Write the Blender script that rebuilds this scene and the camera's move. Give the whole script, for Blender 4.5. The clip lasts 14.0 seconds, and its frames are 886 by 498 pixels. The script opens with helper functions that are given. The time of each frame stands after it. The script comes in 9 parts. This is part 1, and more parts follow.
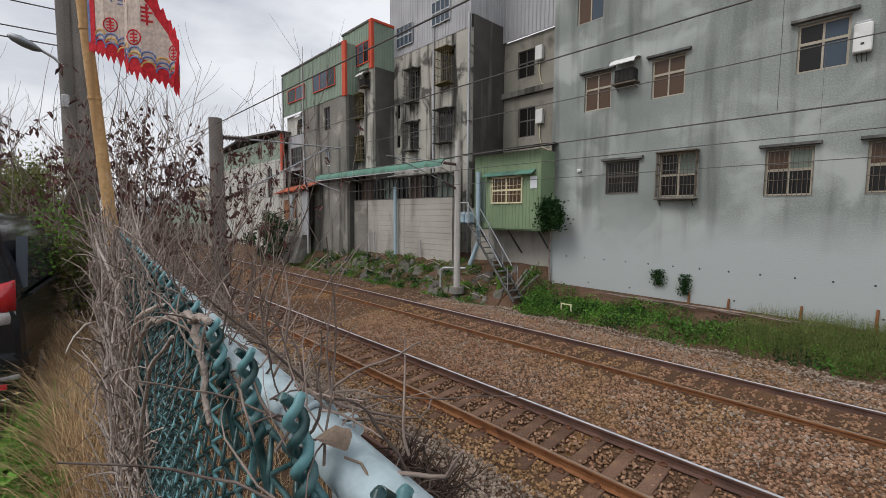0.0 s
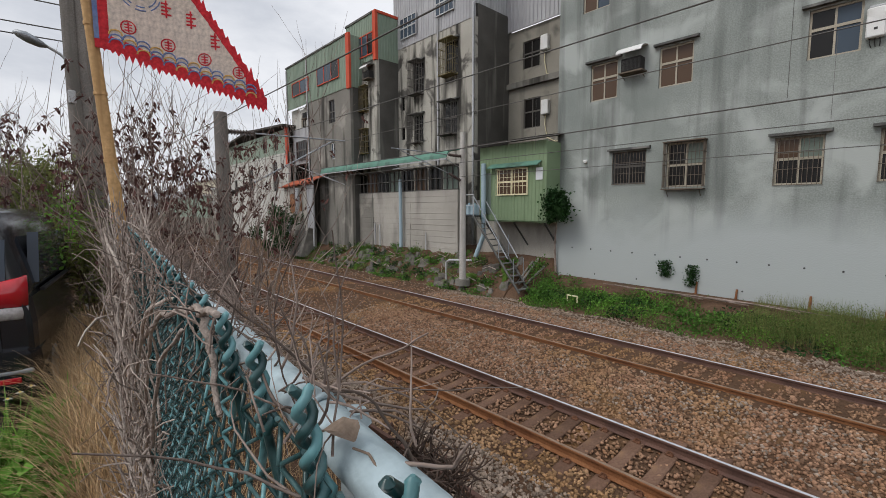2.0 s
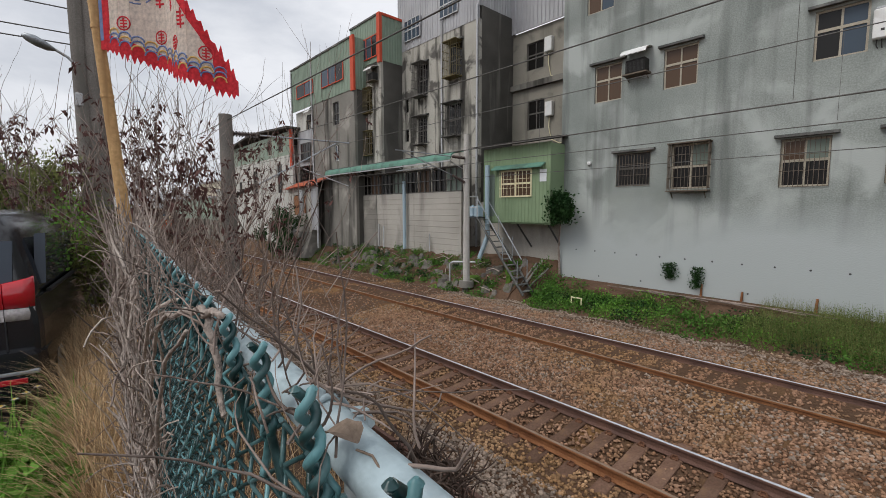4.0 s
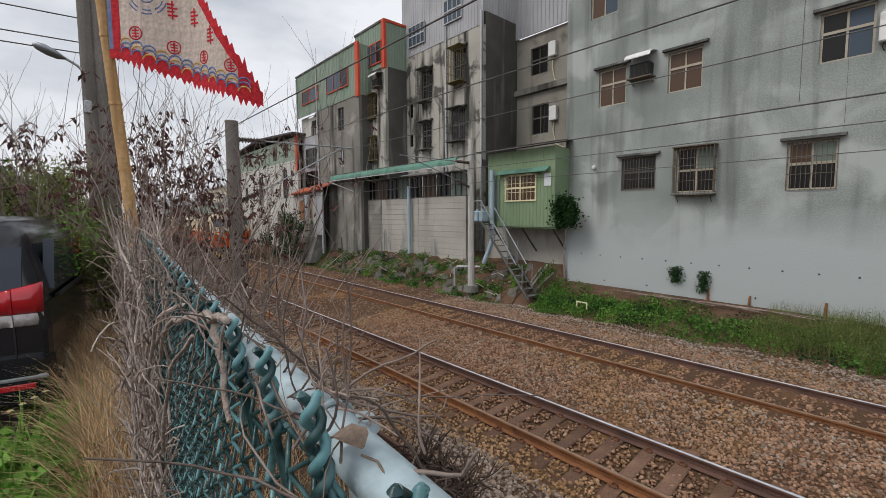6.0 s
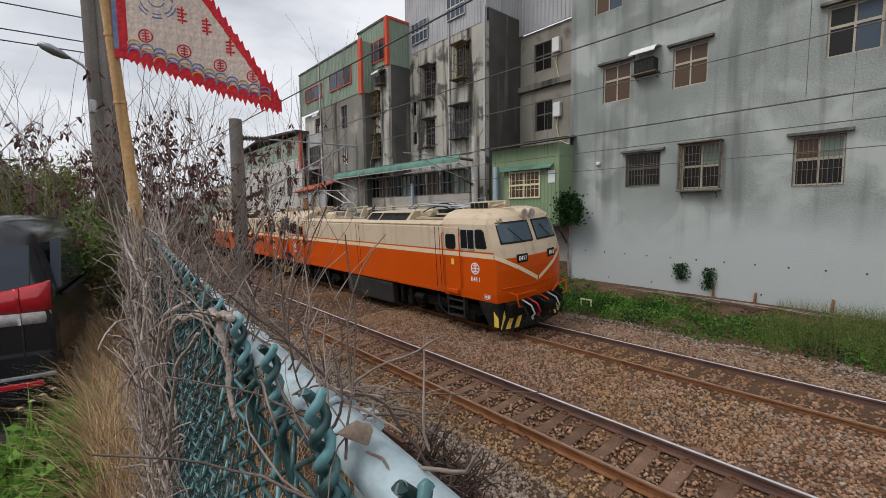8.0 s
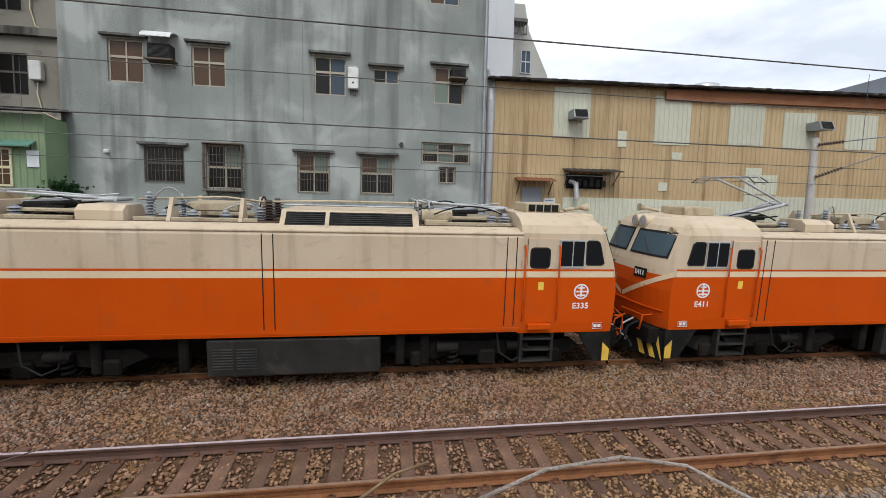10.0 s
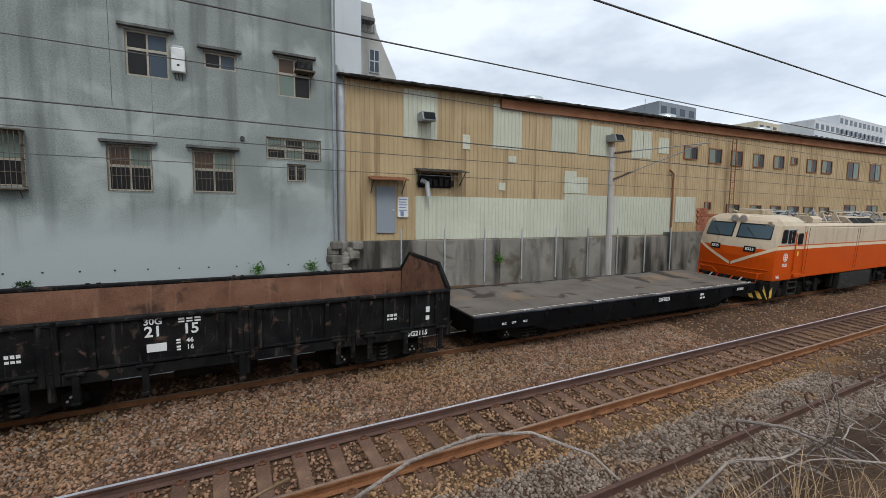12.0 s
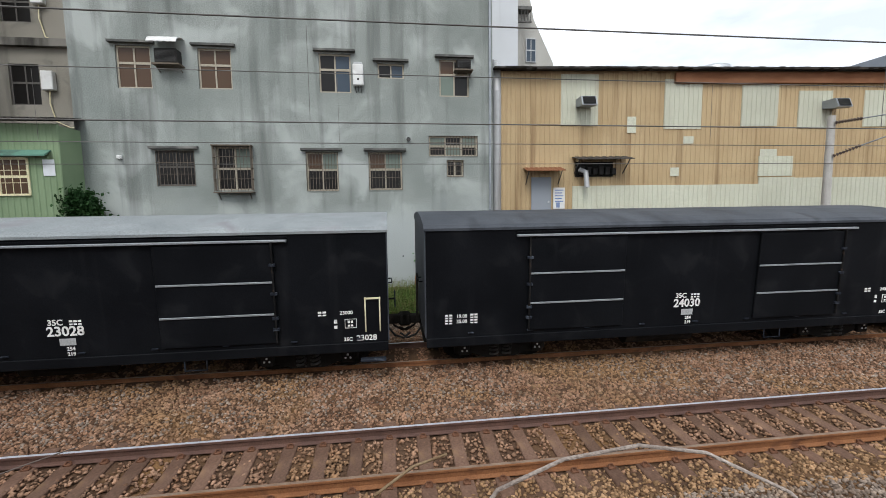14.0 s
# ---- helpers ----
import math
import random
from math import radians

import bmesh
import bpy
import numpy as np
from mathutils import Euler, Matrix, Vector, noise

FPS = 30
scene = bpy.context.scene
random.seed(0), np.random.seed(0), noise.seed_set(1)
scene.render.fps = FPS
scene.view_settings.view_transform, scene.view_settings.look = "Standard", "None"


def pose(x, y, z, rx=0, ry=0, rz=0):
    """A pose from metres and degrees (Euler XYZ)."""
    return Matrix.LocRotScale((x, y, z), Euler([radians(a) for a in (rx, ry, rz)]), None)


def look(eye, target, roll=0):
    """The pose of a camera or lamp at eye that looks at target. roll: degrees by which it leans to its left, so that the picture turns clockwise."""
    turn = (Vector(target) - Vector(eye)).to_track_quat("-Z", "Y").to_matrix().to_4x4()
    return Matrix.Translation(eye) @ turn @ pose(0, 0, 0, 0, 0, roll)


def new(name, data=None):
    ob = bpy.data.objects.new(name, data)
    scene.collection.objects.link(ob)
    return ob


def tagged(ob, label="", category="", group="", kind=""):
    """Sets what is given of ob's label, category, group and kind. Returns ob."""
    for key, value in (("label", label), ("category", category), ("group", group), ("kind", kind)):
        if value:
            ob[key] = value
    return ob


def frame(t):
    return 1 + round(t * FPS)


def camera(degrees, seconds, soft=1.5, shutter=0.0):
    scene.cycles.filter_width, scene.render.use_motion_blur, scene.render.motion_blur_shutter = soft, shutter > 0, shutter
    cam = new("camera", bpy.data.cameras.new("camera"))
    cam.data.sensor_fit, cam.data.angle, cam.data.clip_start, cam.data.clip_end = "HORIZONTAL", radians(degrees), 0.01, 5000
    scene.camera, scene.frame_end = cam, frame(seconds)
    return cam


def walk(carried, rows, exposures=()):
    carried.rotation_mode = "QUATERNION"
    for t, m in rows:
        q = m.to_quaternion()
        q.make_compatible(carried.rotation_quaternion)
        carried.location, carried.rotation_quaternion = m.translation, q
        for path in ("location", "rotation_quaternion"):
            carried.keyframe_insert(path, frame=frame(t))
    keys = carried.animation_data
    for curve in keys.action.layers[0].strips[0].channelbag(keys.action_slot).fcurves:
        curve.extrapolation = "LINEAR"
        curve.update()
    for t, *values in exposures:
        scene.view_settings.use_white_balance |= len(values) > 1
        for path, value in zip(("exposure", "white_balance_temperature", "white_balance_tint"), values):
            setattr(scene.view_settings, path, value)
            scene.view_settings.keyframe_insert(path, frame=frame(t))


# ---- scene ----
EYE = 3.62  # the camera stands on the bank, this far above the near rail
cam = camera(92.0, 14.0, soft=0.6)


def aim(yaw, pitch, roll):
    """The carried camera's pose: it stands still and turns."""
    return pose(0, 0, EYE, 90 + pitch, 0, yaw) @ pose(0, 0, 0, 0, 0, roll)


PATH = [
    (0.0, 46.57, -4.52, 0.32), (0.5, 46.65, -4.66, 0.11), (1.0, 46.89, -5.12, -0.03), (1.5, 47.15, -5.32, -0.13),
    (2.0, 47.32, -5.54, -0.16), (2.5, 47.40, -5.75, -0.07), (3.0, 47.49, -5.75, -0.03), (4.2, 47.88, -5.2, -0.15), (5.5, 48.27, -4.75, -0.27),
    (6.0, 48.44, -4.69, -0.34), (6.5, 48.56, -4.72, -0.40), (7.0, 48.68, -4.77, -0.31), (7.5, 48.86, -4.89, -0.57),
    (8.0, 48.95, -5.03, -0.57), (8.2, 48.6, -5.1, -0.53), (8.5, 44.57, -5.28, -0.43), (8.7, 38.8, -5.35, 0.2), (9.0, 25.80, -5.35, 1.24), (9.2, 17.71, -5.13, 1.68),
    (9.7, -0.2, -4.9, 1.5), (10.2, -13.6, -4.7, 1.1), (10.7, -22.6, -4.55, 0.8), (11.3, -27.69, -4.53, 0.62), (11.5, -28.0, -4.60, 0.46),
    (12.0, -27.89, -4.65, 0.41), (12.5, -24.61, -4.82, 0.14), (13.0, -19.04, -5.01, -0.15), (13.5, -13.70, -5.29, -0.26), (14.0, -7.37, -5.63, -0.79),
]
walk(cam, [(t, aim(yaw, pitch, roll)) for t, yaw, pitch, roll in PATH],
     exposures=[(0.0, 0.1, 6500, 10), (8.0, 0.1, 6500, 10), (9.0, 0.42, 6500, 10), (10.2, 0.18, 6250, 8), (11.3, -0.12, 6100, 6), (12.5, 0.08, 6100, 6), (13.5, 0.26, 6200, 7), (14.0, 0.48, 6300, 8)])

# ---- light: a bright overcast sky ----
world = bpy.data.worlds.new("overcast")
scene.world = world
world.use_nodes = True
wn, wl = world.node_tree.nodes, world.node_tree.links
wn.clear()
w_out = wn.new("ShaderNodeOutputWorld")
w_bg = wn.new("ShaderNodeBackground")
w_sky = wn.new("ShaderNodeTexSky")
w_sky.sky_type = "NISHITA"
w_sky.sun_disc = False
w_sky.sun_elevation = radians(52)
w_sky.sun_rotation = radians(200)
w_sky.dust_density = 4.0
w_co = wn.new("ShaderNodeTexCoord")
w_map = wn.new("ShaderNodeMapping")
w_map.inputs["Scale"].default_value = (1.0, 1.0, 2.6)
w_noise = wn.new("ShaderNodeTexNoise")
w_noise.inputs["Scale"].default_value = 2.6
w_noise.inputs["Detail"].default_value = 7.0
w_noise.inputs["Roughness"].default_value = 0.55
w_ramp = wn.new("ShaderNodeValToRGB")
w_ramp.color_ramp.elements[0].position, w_ramp.color_ramp.elements[0].color = 0.33, (6.6, 7.0, 7.8, 1)
w_ramp.color_ramp.elements[1].position, w_ramp.color_ramp.elements[1].color = 0.60, (10.6, 10.8, 11.3, 1)
w_mix = wn.new("ShaderNodeMix")
w_mix.data_type = "RGBA"
w_mix.inputs["Factor"].default_value = 0.9
wl.new(w_co.outputs["Generated"], w_map.inputs["Vector"])
wl.new(w_map.outputs["Vector"], w_noise.inputs["Vector"])
wl.new(w_noise.outputs["Fac"], w_ramp.inputs["Fac"])
wl.new(w_sky.outputs["Color"], w_mix.inputs["A"])
wl.new(w_ramp.outputs["Color"], w_mix.inputs["B"])
# the cloud is thinner, and so brighter, towards +x
w_sep = wn.new("ShaderNodeSeparateXYZ")
w_grad = wn.new("ShaderNodeMapRange")
w_grad.inputs["From Min"].default_value, w_grad.inputs["From Max"].default_value = -1.0, 1.0
w_grad.inputs["To Min"].default_value, w_grad.inputs["To Max"].default_value = 0.079, 0.110
wl.new(w_co.outputs["Generated"], w_sep.inputs["Vector"])
wl.new(w_sep.outputs["X"], w_grad.inputs["Value"])
wl.new(w_grad.outputs["Result"], w_bg.inputs["Strength"])
wl.new(w_mix.outputs["Result"], w_bg.inputs["Color"])
wl.new(w_bg.outputs["Background"], w_out.inputs["Surface"])

sun_data = bpy.data.lights.new("sun", "SUN")
sun_data.energy, sun_data.angle, sun_data.color = 1.4, radians(25), (1.0, 0.97, 0.93)
sun = new("sun", sun_data)
sun.matrix_world = look((-10, -30, 45), (0, 8, 0))
scene.view_settings.exposure = 0.0

# ---- materials ----
def rgba(c):
    return (*c, 1.0)


def material(name, a, b, scale=3.0, rough=0.8, metal=0.0, bump=0.15, fine=40.0, streak=None, streak_at=(0.5, 0.72), streak_size=(2.0, 2.0, 0.12),
             patch=None, patch_at=(0.55, 0.7), patch_scale=1.2, vary=0.0, spec=0.14, thin=0.0, wash=None):
    """A procedural surface: two colours by coarse noise, fine grain, run-off streaks, patches, relief, variation piece by piece."""
    m = bpy.data.materials.new(name)
    m.use_nodes = True
    n, l = m.node_tree.nodes, m.node_tree.links
    bsdf = n["Principled BSDF"]
    bsdf.inputs["Roughness"].default_value, bsdf.inputs["Metallic"].default_value = rough, metal
    bsdf.inputs["Specular IOR Level"].default_value = spec
    co = n.new("ShaderNodeTexCoord")

    def noise_node(s, detail, vec=None, distortion=0.0):
        t = n.new("ShaderNodeTexNoise")
        t.inputs["Scale"].default_value, t.inputs["Detail"].default_value = s, detail
        t.inputs["Distortion"].default_value = distortion
        l.new(vec or co.outputs["Object"], t.inputs["Vector"])
        return t.outputs["Fac"]

    def ramp(fac, lo, hi):
        r = n.new("ShaderNodeMapRange")
        r.inputs["From Min"].default_value, r.inputs["From Max"].default_value = lo, hi
        l.new(fac, r.inputs["Value"])
        return r.outputs["Result"]

    def mix(fac, c1, c2, how="MIX"):
        x = n.new("ShaderNodeMix")
        x.data_type, x.blend_type = "RGBA", how
        for sock, v in (("Factor", fac), ("A", c1), ("B", c2)):
            if hasattr(v, "links"):
                l.new(v, x.inputs[sock])
            else:
                x.inputs[sock].default_value = v if sock == "Factor" else rgba(v)
        return x.outputs["Result"]

    coarse = ramp(noise_node(scale, 5), 0.3, 0.7)
    col = mix(coarse, a, b)
    grain = ramp(noise_node(fine, 4), 0.3, 0.7)
    g = n.new("ShaderNodeMapRange")
    g.inputs["To Min"].default_value, g.inputs["To Max"].default_value = (0.95, 1.04) if bump <= 0.03 else (0.78, 1.18)
    l.new(grain, g.inputs["Value"])
    gc = n.new("ShaderNodeCombineColor")
    for k in ("Red", "Green", "Blue"):
        l.new(g.outputs["Result"], gc.inputs[k])
    col = mix(1.0, col, gc.outputs["Color"], "MULTIPLY")
    if patch:
        col = mix(ramp(noise_node(patch_scale, 6, distortion=0.6), *patch_at), col, patch)
    if streak:
        mp = n.new("ShaderNodeMapping")
        mp.inputs["Scale"].default_value = streak_size
        l.new(co.outputs["Object"], mp.inputs["Vector"])
        col = mix(ramp(noise_node(1.0, 6, mp.outputs["Vector"]), *streak_at), col, streak)
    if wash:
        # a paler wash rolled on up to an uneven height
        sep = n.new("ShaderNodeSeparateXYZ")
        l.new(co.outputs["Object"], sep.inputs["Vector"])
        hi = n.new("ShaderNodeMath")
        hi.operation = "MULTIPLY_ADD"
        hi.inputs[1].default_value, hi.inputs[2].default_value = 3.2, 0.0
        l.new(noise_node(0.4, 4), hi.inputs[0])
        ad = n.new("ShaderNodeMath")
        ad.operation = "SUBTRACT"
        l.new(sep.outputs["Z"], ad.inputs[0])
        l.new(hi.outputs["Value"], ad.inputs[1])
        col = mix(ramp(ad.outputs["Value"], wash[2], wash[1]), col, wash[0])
    if vary:
        info = n.new("ShaderNodeObjectInfo")
        geo = n.new("ShaderNodeNewGeometry")
        add = n.new("ShaderNodeMath")
        add.operation = "ADD"
        l.new(info.outputs["Random"], add.inputs[0])
        l.new(geo.outputs["Random Per Island"], add.inputs[1])
        fr = n.new("ShaderNodeMath")
        fr.operation = "FRACT"
        l.new(add.outputs["Value"], fr.inputs[0])
        v = n.new("ShaderNodeMapRange")
        v.inputs["To Min"].default_value, v.inputs["To Max"].default_value = 1 - vary, 1 + vary
        l.new(fr.outputs["Value"], v.inputs["Value"])
        vc = n.new("ShaderNodeCombineColor")
        for k in ("Red", "Green", "Blue"):
            l.new(v.outputs["Result"], vc.inputs[k])
        col = mix(1.0, col, vc.outputs["Color"], "MULTIPLY")
    l.new(col, bsdf.inputs["Base Color"])
    if bump:
        bp = n.new("ShaderNodeBump")
        bp.inputs["Strength"].default_value, bp.inputs["Distance"].default_value = bump, 0.02
        l.new(grain, bp.inputs["Height"])
        l.new(bp.outputs["Normal"], bsdf.inputs["Normal"])
    if thin:
        tr = n.new("ShaderNodeBsdfTranslucent")
        l.new(col, tr.inputs["Color"])
        ms = n.new("ShaderNodeMixShader")
        ms.inputs["Fac"].default_value = thin
        l.new(bsdf.outputs["BSDF"], ms.inputs[1])
        l.new(tr.outputs["BSDF"], ms.inputs[2])
        l.new(ms.outputs["Shader"], n["Material Output"].inputs["Surface"])
    return m


def glass_material(name, colour, rough=0.08):
    """Dark window glass, which mirrors the sky and hides an unlit room."""
    m = bpy.data.materials.new(name)
    m.use_nodes = True
    bsdf = m.node_tree.nodes["Principled BSDF"]
    bsdf.inputs["Base Color"].default_value = rgba(colour)
    bsdf.inputs["Roughness"].default_value = rough
    bsdf.inputs["Specular IOR Level"].default_value = 0.28
    return m


M = {}
# rust patches are stain; the dark base paints the shade in the stones' gaps
M["ballast_bed"] = material("ballast_bed", (0.08, 0.046, 0.028), (0.125, 0.074, 0.046), 0.6, 0.95, bump=0.9, fine=22, patch=(0.21, 0.115, 0.05), patch_scale=0.5)
M["stone_ochre"] = material("stone_ochre", (0.25, 0.145, 0.07), (0.35, 0.22, 0.125), 1.5, 0.92, bump=0.3, fine=30, vary=0.55)
M["stone"] = material("stone", (0.215, 0.115, 0.068), (0.32, 0.198, 0.13), 2.5, 0.9, bump=0.35, fine=30, vary=0.48, patch=(0.27, 0.16, 0.085), patch_scale=0.35, patch_at=(0.5, 0.62))
M["stone_grey"] = material("stone_grey", (0.205, 0.152, 0.116), (0.325, 0.262, 0.212), 2.5, 0.9, bump=0.35, fine=30, vary=0.42, patch=(0.29, 0.18, 0.10), patch_scale=0.4, patch_at=(0.55, 0.66))
M["soil"] = material("soil", (0.085, 0.052, 0.034), (0.14, 0.085, 0.055), 1.2, 0.95, bump=0.8, fine=14, patch=(0.08, 0.055, 0.035), patch_scale=0.8)
M["rust_rail"] = material("rust_rail", (0.20, 0.085, 0.04), (0.28, 0.13, 0.06), 3, 0.85, bump=0.3, fine=60, patch=(0.13, 0.06, 0.035), patch_scale=2)
M["dark_rail"] = material("dark_rail", (0.10, 0.06, 0.05), (0.15, 0.085, 0.065), 3, 0.75, bump=0.3, fine=60)
# polished steel; the white sheen of the sky is put into the pale base
M["rail_top"] = material("rail_top", (0.66, 0.68, 0.74), (0.76, 0.78, 0.83), 6, 0.3, 0.5, bump=0.03, fine=80)
M["rail_top_dull"] = material("rail_top_dull", (0.30, 0.20, 0.14), (0.42, 0.31, 0.23), 5, 0.45, 0.6, bump=0.05, fine=80)
M["sleeper"] = material("sleeper", (0.125, 0.072, 0.049), (0.18, 0.11, 0.078), 2.5, 0.92, bump=0.4, fine=35, vary=0.2, patch=(0.20, 0.12, 0.07), patch_scale=3)
M["clip"] = material("clip", (0.13, 0.06, 0.035), (0.20, 0.10, 0.06), 8, 0.85, bump=0.3)
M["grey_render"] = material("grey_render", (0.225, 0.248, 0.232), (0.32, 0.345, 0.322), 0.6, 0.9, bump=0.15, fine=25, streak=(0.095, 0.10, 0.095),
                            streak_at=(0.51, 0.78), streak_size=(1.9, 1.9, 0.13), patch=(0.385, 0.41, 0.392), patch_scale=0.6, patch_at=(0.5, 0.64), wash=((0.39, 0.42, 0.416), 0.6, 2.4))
M["wash_paint"] = material("wash_paint", (0.365, 0.39, 0.385), (0.44, 0.462, 0.455), 0.5, 0.85, bump=0.08, fine=25, streak=(0.27, 0.275, 0.262), streak_at=(0.50, 0.8), streak_size=(1.3, 1.3, 0.16), patch=(0.31, 0.325, 0.315), patch_scale=0.7, patch_at=(0.52, 0.75))
M["brown_render"] = material("brown_render", (0.23, 0.215, 0.18), (0.30, 0.28, 0.24), 0.6, 0.92, bump=0.15, streak=(0.085, 0.08, 0.07), streak_at=(0.5, 0.7), streak_size=(1.2, 1.2, 0.13), patch=(0.12, 0.115, 0.10), patch_scale=0.8, patch_at=(0.55, 0.68))
M["old_concrete"] = material("old_concrete", (0.36, 0.343, 0.30), (0.46, 0.44, 0.39), 0.5, 0.93, bump=0.25, streak=(0.05, 0.047, 0.042), streak_at=(0.51, 0.64), streak_size=(1.6, 1.6, 0.16),
                             patch=(0.11, 0.104, 0.094), patch_scale=1.0, patch_at=(0.54, 0.63))
# near-black concrete with paler streaks, for the houses' side walls
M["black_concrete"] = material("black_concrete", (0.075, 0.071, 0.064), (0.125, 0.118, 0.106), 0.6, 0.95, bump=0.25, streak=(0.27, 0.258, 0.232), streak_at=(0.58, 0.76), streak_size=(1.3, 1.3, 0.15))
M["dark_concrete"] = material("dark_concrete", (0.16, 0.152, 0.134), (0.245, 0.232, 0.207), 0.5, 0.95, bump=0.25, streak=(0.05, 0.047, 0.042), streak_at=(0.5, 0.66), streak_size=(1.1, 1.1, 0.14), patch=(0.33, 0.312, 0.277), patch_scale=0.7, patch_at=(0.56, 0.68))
M["board_concrete"] = material("board_concrete", (0.34, 0.32, 0.285), (0.43, 0.405, 0.365), 0.7, 0.93, bump=0.25, streak=(0.12, 0.115, 0.10), streak_at=(0.55, 0.78), streak_size=(0.8, 0.8, 0.25))
M["white_render"] = material("white_render", (0.42, 0.41, 0.375), (0.52, 0.51, 0.47), 0.6, 0.9, bump=0.1, streak=(0.20, 0.19, 0.17), streak_at=(0.56, 0.82), streak_size=(1.2, 1.2, 0.15))
M["retain"] = material("retain", (0.20, 0.182, 0.155), (0.29, 0.268, 0.232), 0.7, 0.94, bump=0.3, streak=(0.045, 0.042, 0.036), streak_at=(0.48, 0.66), streak_size=(1.3, 1.3, 0.18), patch=(0.10, 0.085, 0.06), patch_scale=1.1, patch_at=(0.55, 0.7))
M["green_sheet"] = material("green_sheet", (0.215, 0.275, 0.215), (0.255, 0.315, 0.25), 0.8, 0.55, 0.0, bump=0.03, streak=(0.14, 0.165, 0.13), streak_at=(0.58, 0.85))
M["shed_green"] = material("shed_green", (0.185, 0.255, 0.15), (0.23, 0.305, 0.185), 0.8, 0.55, bump=0.03, streak=(0.13, 0.17, 0.09), streak_at=(0.58, 0.85), streak_size=(2, 2, 0.3))
M["canopy_green"] = material("canopy_green", (0.09, 0.20, 0.155), (0.13, 0.26, 0.20), 1, 0.5, bump=0.03, streak=(0.07, 0.11, 0.09))
M["grey_sheet"] = material("grey_sheet", (0.36, 0.36, 0.37), (0.43, 0.43, 0.44), 0.7, 0.5, 0.1, bump=0.03, streak=(0.24, 0.24, 0.24), streak_at=(0.55, 0.85))
M["red_trim"] = material("red_trim", (0.50, 0.075, 0.04), (0.58, 0.10, 0.055), 2, 0.6, bump=0.03)
M["red_roof"] = material("red_roof", (0.36, 0.085, 0.045), (0.45, 0.12, 0.06), 2, 0.7, bump=0.05, streak=(0.2, 0.06, 0.04))
M["yellow_sheet"] = material("yellow_sheet", (0.385, 0.28, 0.155), (0.48, 0.365, 0.215), 0.5, 0.6, bump=0.04, streak=(0.20, 0.125, 0.065), streak_at=(0.53, 0.80), streak_size=(2.6, 2.6, 0.10), vary=0.12)
M["cream_sheet"] = material("cream_sheet", (0.50, 0.50, 0.40), (0.57, 0.575, 0.47), 0.6, 0.6, bump=0.04, streak=(0.36, 0.33, 0.25), streak_at=(0.58, 0.88), streak_size=(2.2, 2.2, 0.2), vary=0.07)
M["rust_sheet"] = material("rust_sheet", (0.21, 0.09, 0.045), (0.29, 0.14, 0.075), 1.5, 0.85, bump=0.2, fine=50)
M["roof_edge"] = material("roof_edge", (0.045, 0.042, 0.04), (0.09, 0.08, 0.07), 3, 0.85, bump=0.3)
M["brick"] = material("brick", (0.30, 0.105, 0.06), (0.37, 0.15, 0.09), 2, 0.9, bump=0.3, vary=0.2)
M["frame_beige"] = material("frame_beige", (0.36, 0.32, 0.25), (0.43, 0.385, 0.31), 2, 0.6, bump=0.05)
M["frame_dark"] = material("frame_dark", (0.085, 0.08, 0.075), (0.13, 0.12, 0.11), 2, 0.7, bump=0.05)
M["bars"] = material("bars", (0.10, 0.082, 0.066), (0.16, 0.13, 0.10), 4, 0.75, bump=0.05)
M["bars_yellow"] = material("bars_yellow", (0.12, 0.095, 0.045), (0.18, 0.145, 0.07), 4, 0.75, bump=0.05)
M["bars_cream"] = material("bars_cream", (0.68, 0.62, 0.40), (0.76, 0.70, 0.48), 4, 0.6, bump=0.05)
M["hood"] = material("hood", (0.075, 0.075, 0.072), (0.13, 0.13, 0.122), 3, 0.9, bump=0.2, streak=(0.22, 0.215, 0.20))
M["pane_dark"] = glass_material("pane_dark", (0.012, 0.011, 0.010), 0.22)
M["pane_brown"] = glass_material("pane_brown", (0.085, 0.05, 0.03), 0.25)
M["pane_blue"] = glass_material("pane_blue", (0.055, 0.075, 0.10), 0.12)
M["pane_green"] = glass_material("pane_green", (0.16, 0.20, 0.17), 0.35)
M["cab_glass"] = glass_material("cab_glass", (0.012, 0.014, 0.016), 0.04)
M["cab_screen"] = glass_material("cab_screen", (0.06, 0.09, 0.11), 0.05)
M["white_plastic"] = material("white_plastic", (0.66, 0.66, 0.645), (0.74, 0.74, 0.72), 2, 0.4, bump=0.02, patch=(0.5, 0.49, 0.46))
M["dark_metal"] = material("dark_metal", (0.05, 0.05, 0.05), (0.085, 0.083, 0.08), 4, 0.6, 0.2, bump=0.1)
M["galv"] = material("galv", (0.42, 0.43, 0.44), (0.52, 0.53, 0.54), 3, 0.5, 0.3, bump=0.05, streak=(0.3, 0.29, 0.28))
M["steel_duct"] = material("steel_duct", (0.28, 0.30, 0.32), (0.36, 0.38, 0.40), 3, 0.45, 0.5, bump=0.05)
M["concrete_pole"] = material("concrete_pole", (0.15, 0.137, 0.125), (0.22, 0.20, 0.18), 2, 0.92, bump=0.25, streak=(0.14, 0.13, 0.115), streak_size=(6, 6, 0.4))
M["pale_pole"] = material("pale_pole", (0.42, 0.40, 0.37), (0.50, 0.48, 0.45), 2, 0.9, bump=0.2, streak=(0.3, 0.28, 0.26), streak_size=(6, 6, 0.4))
M["insulator"] = material("insulator", (0.055, 0.04, 0.035), (0.09, 0.065, 0.055), 6, 0.35, bump=0.02)
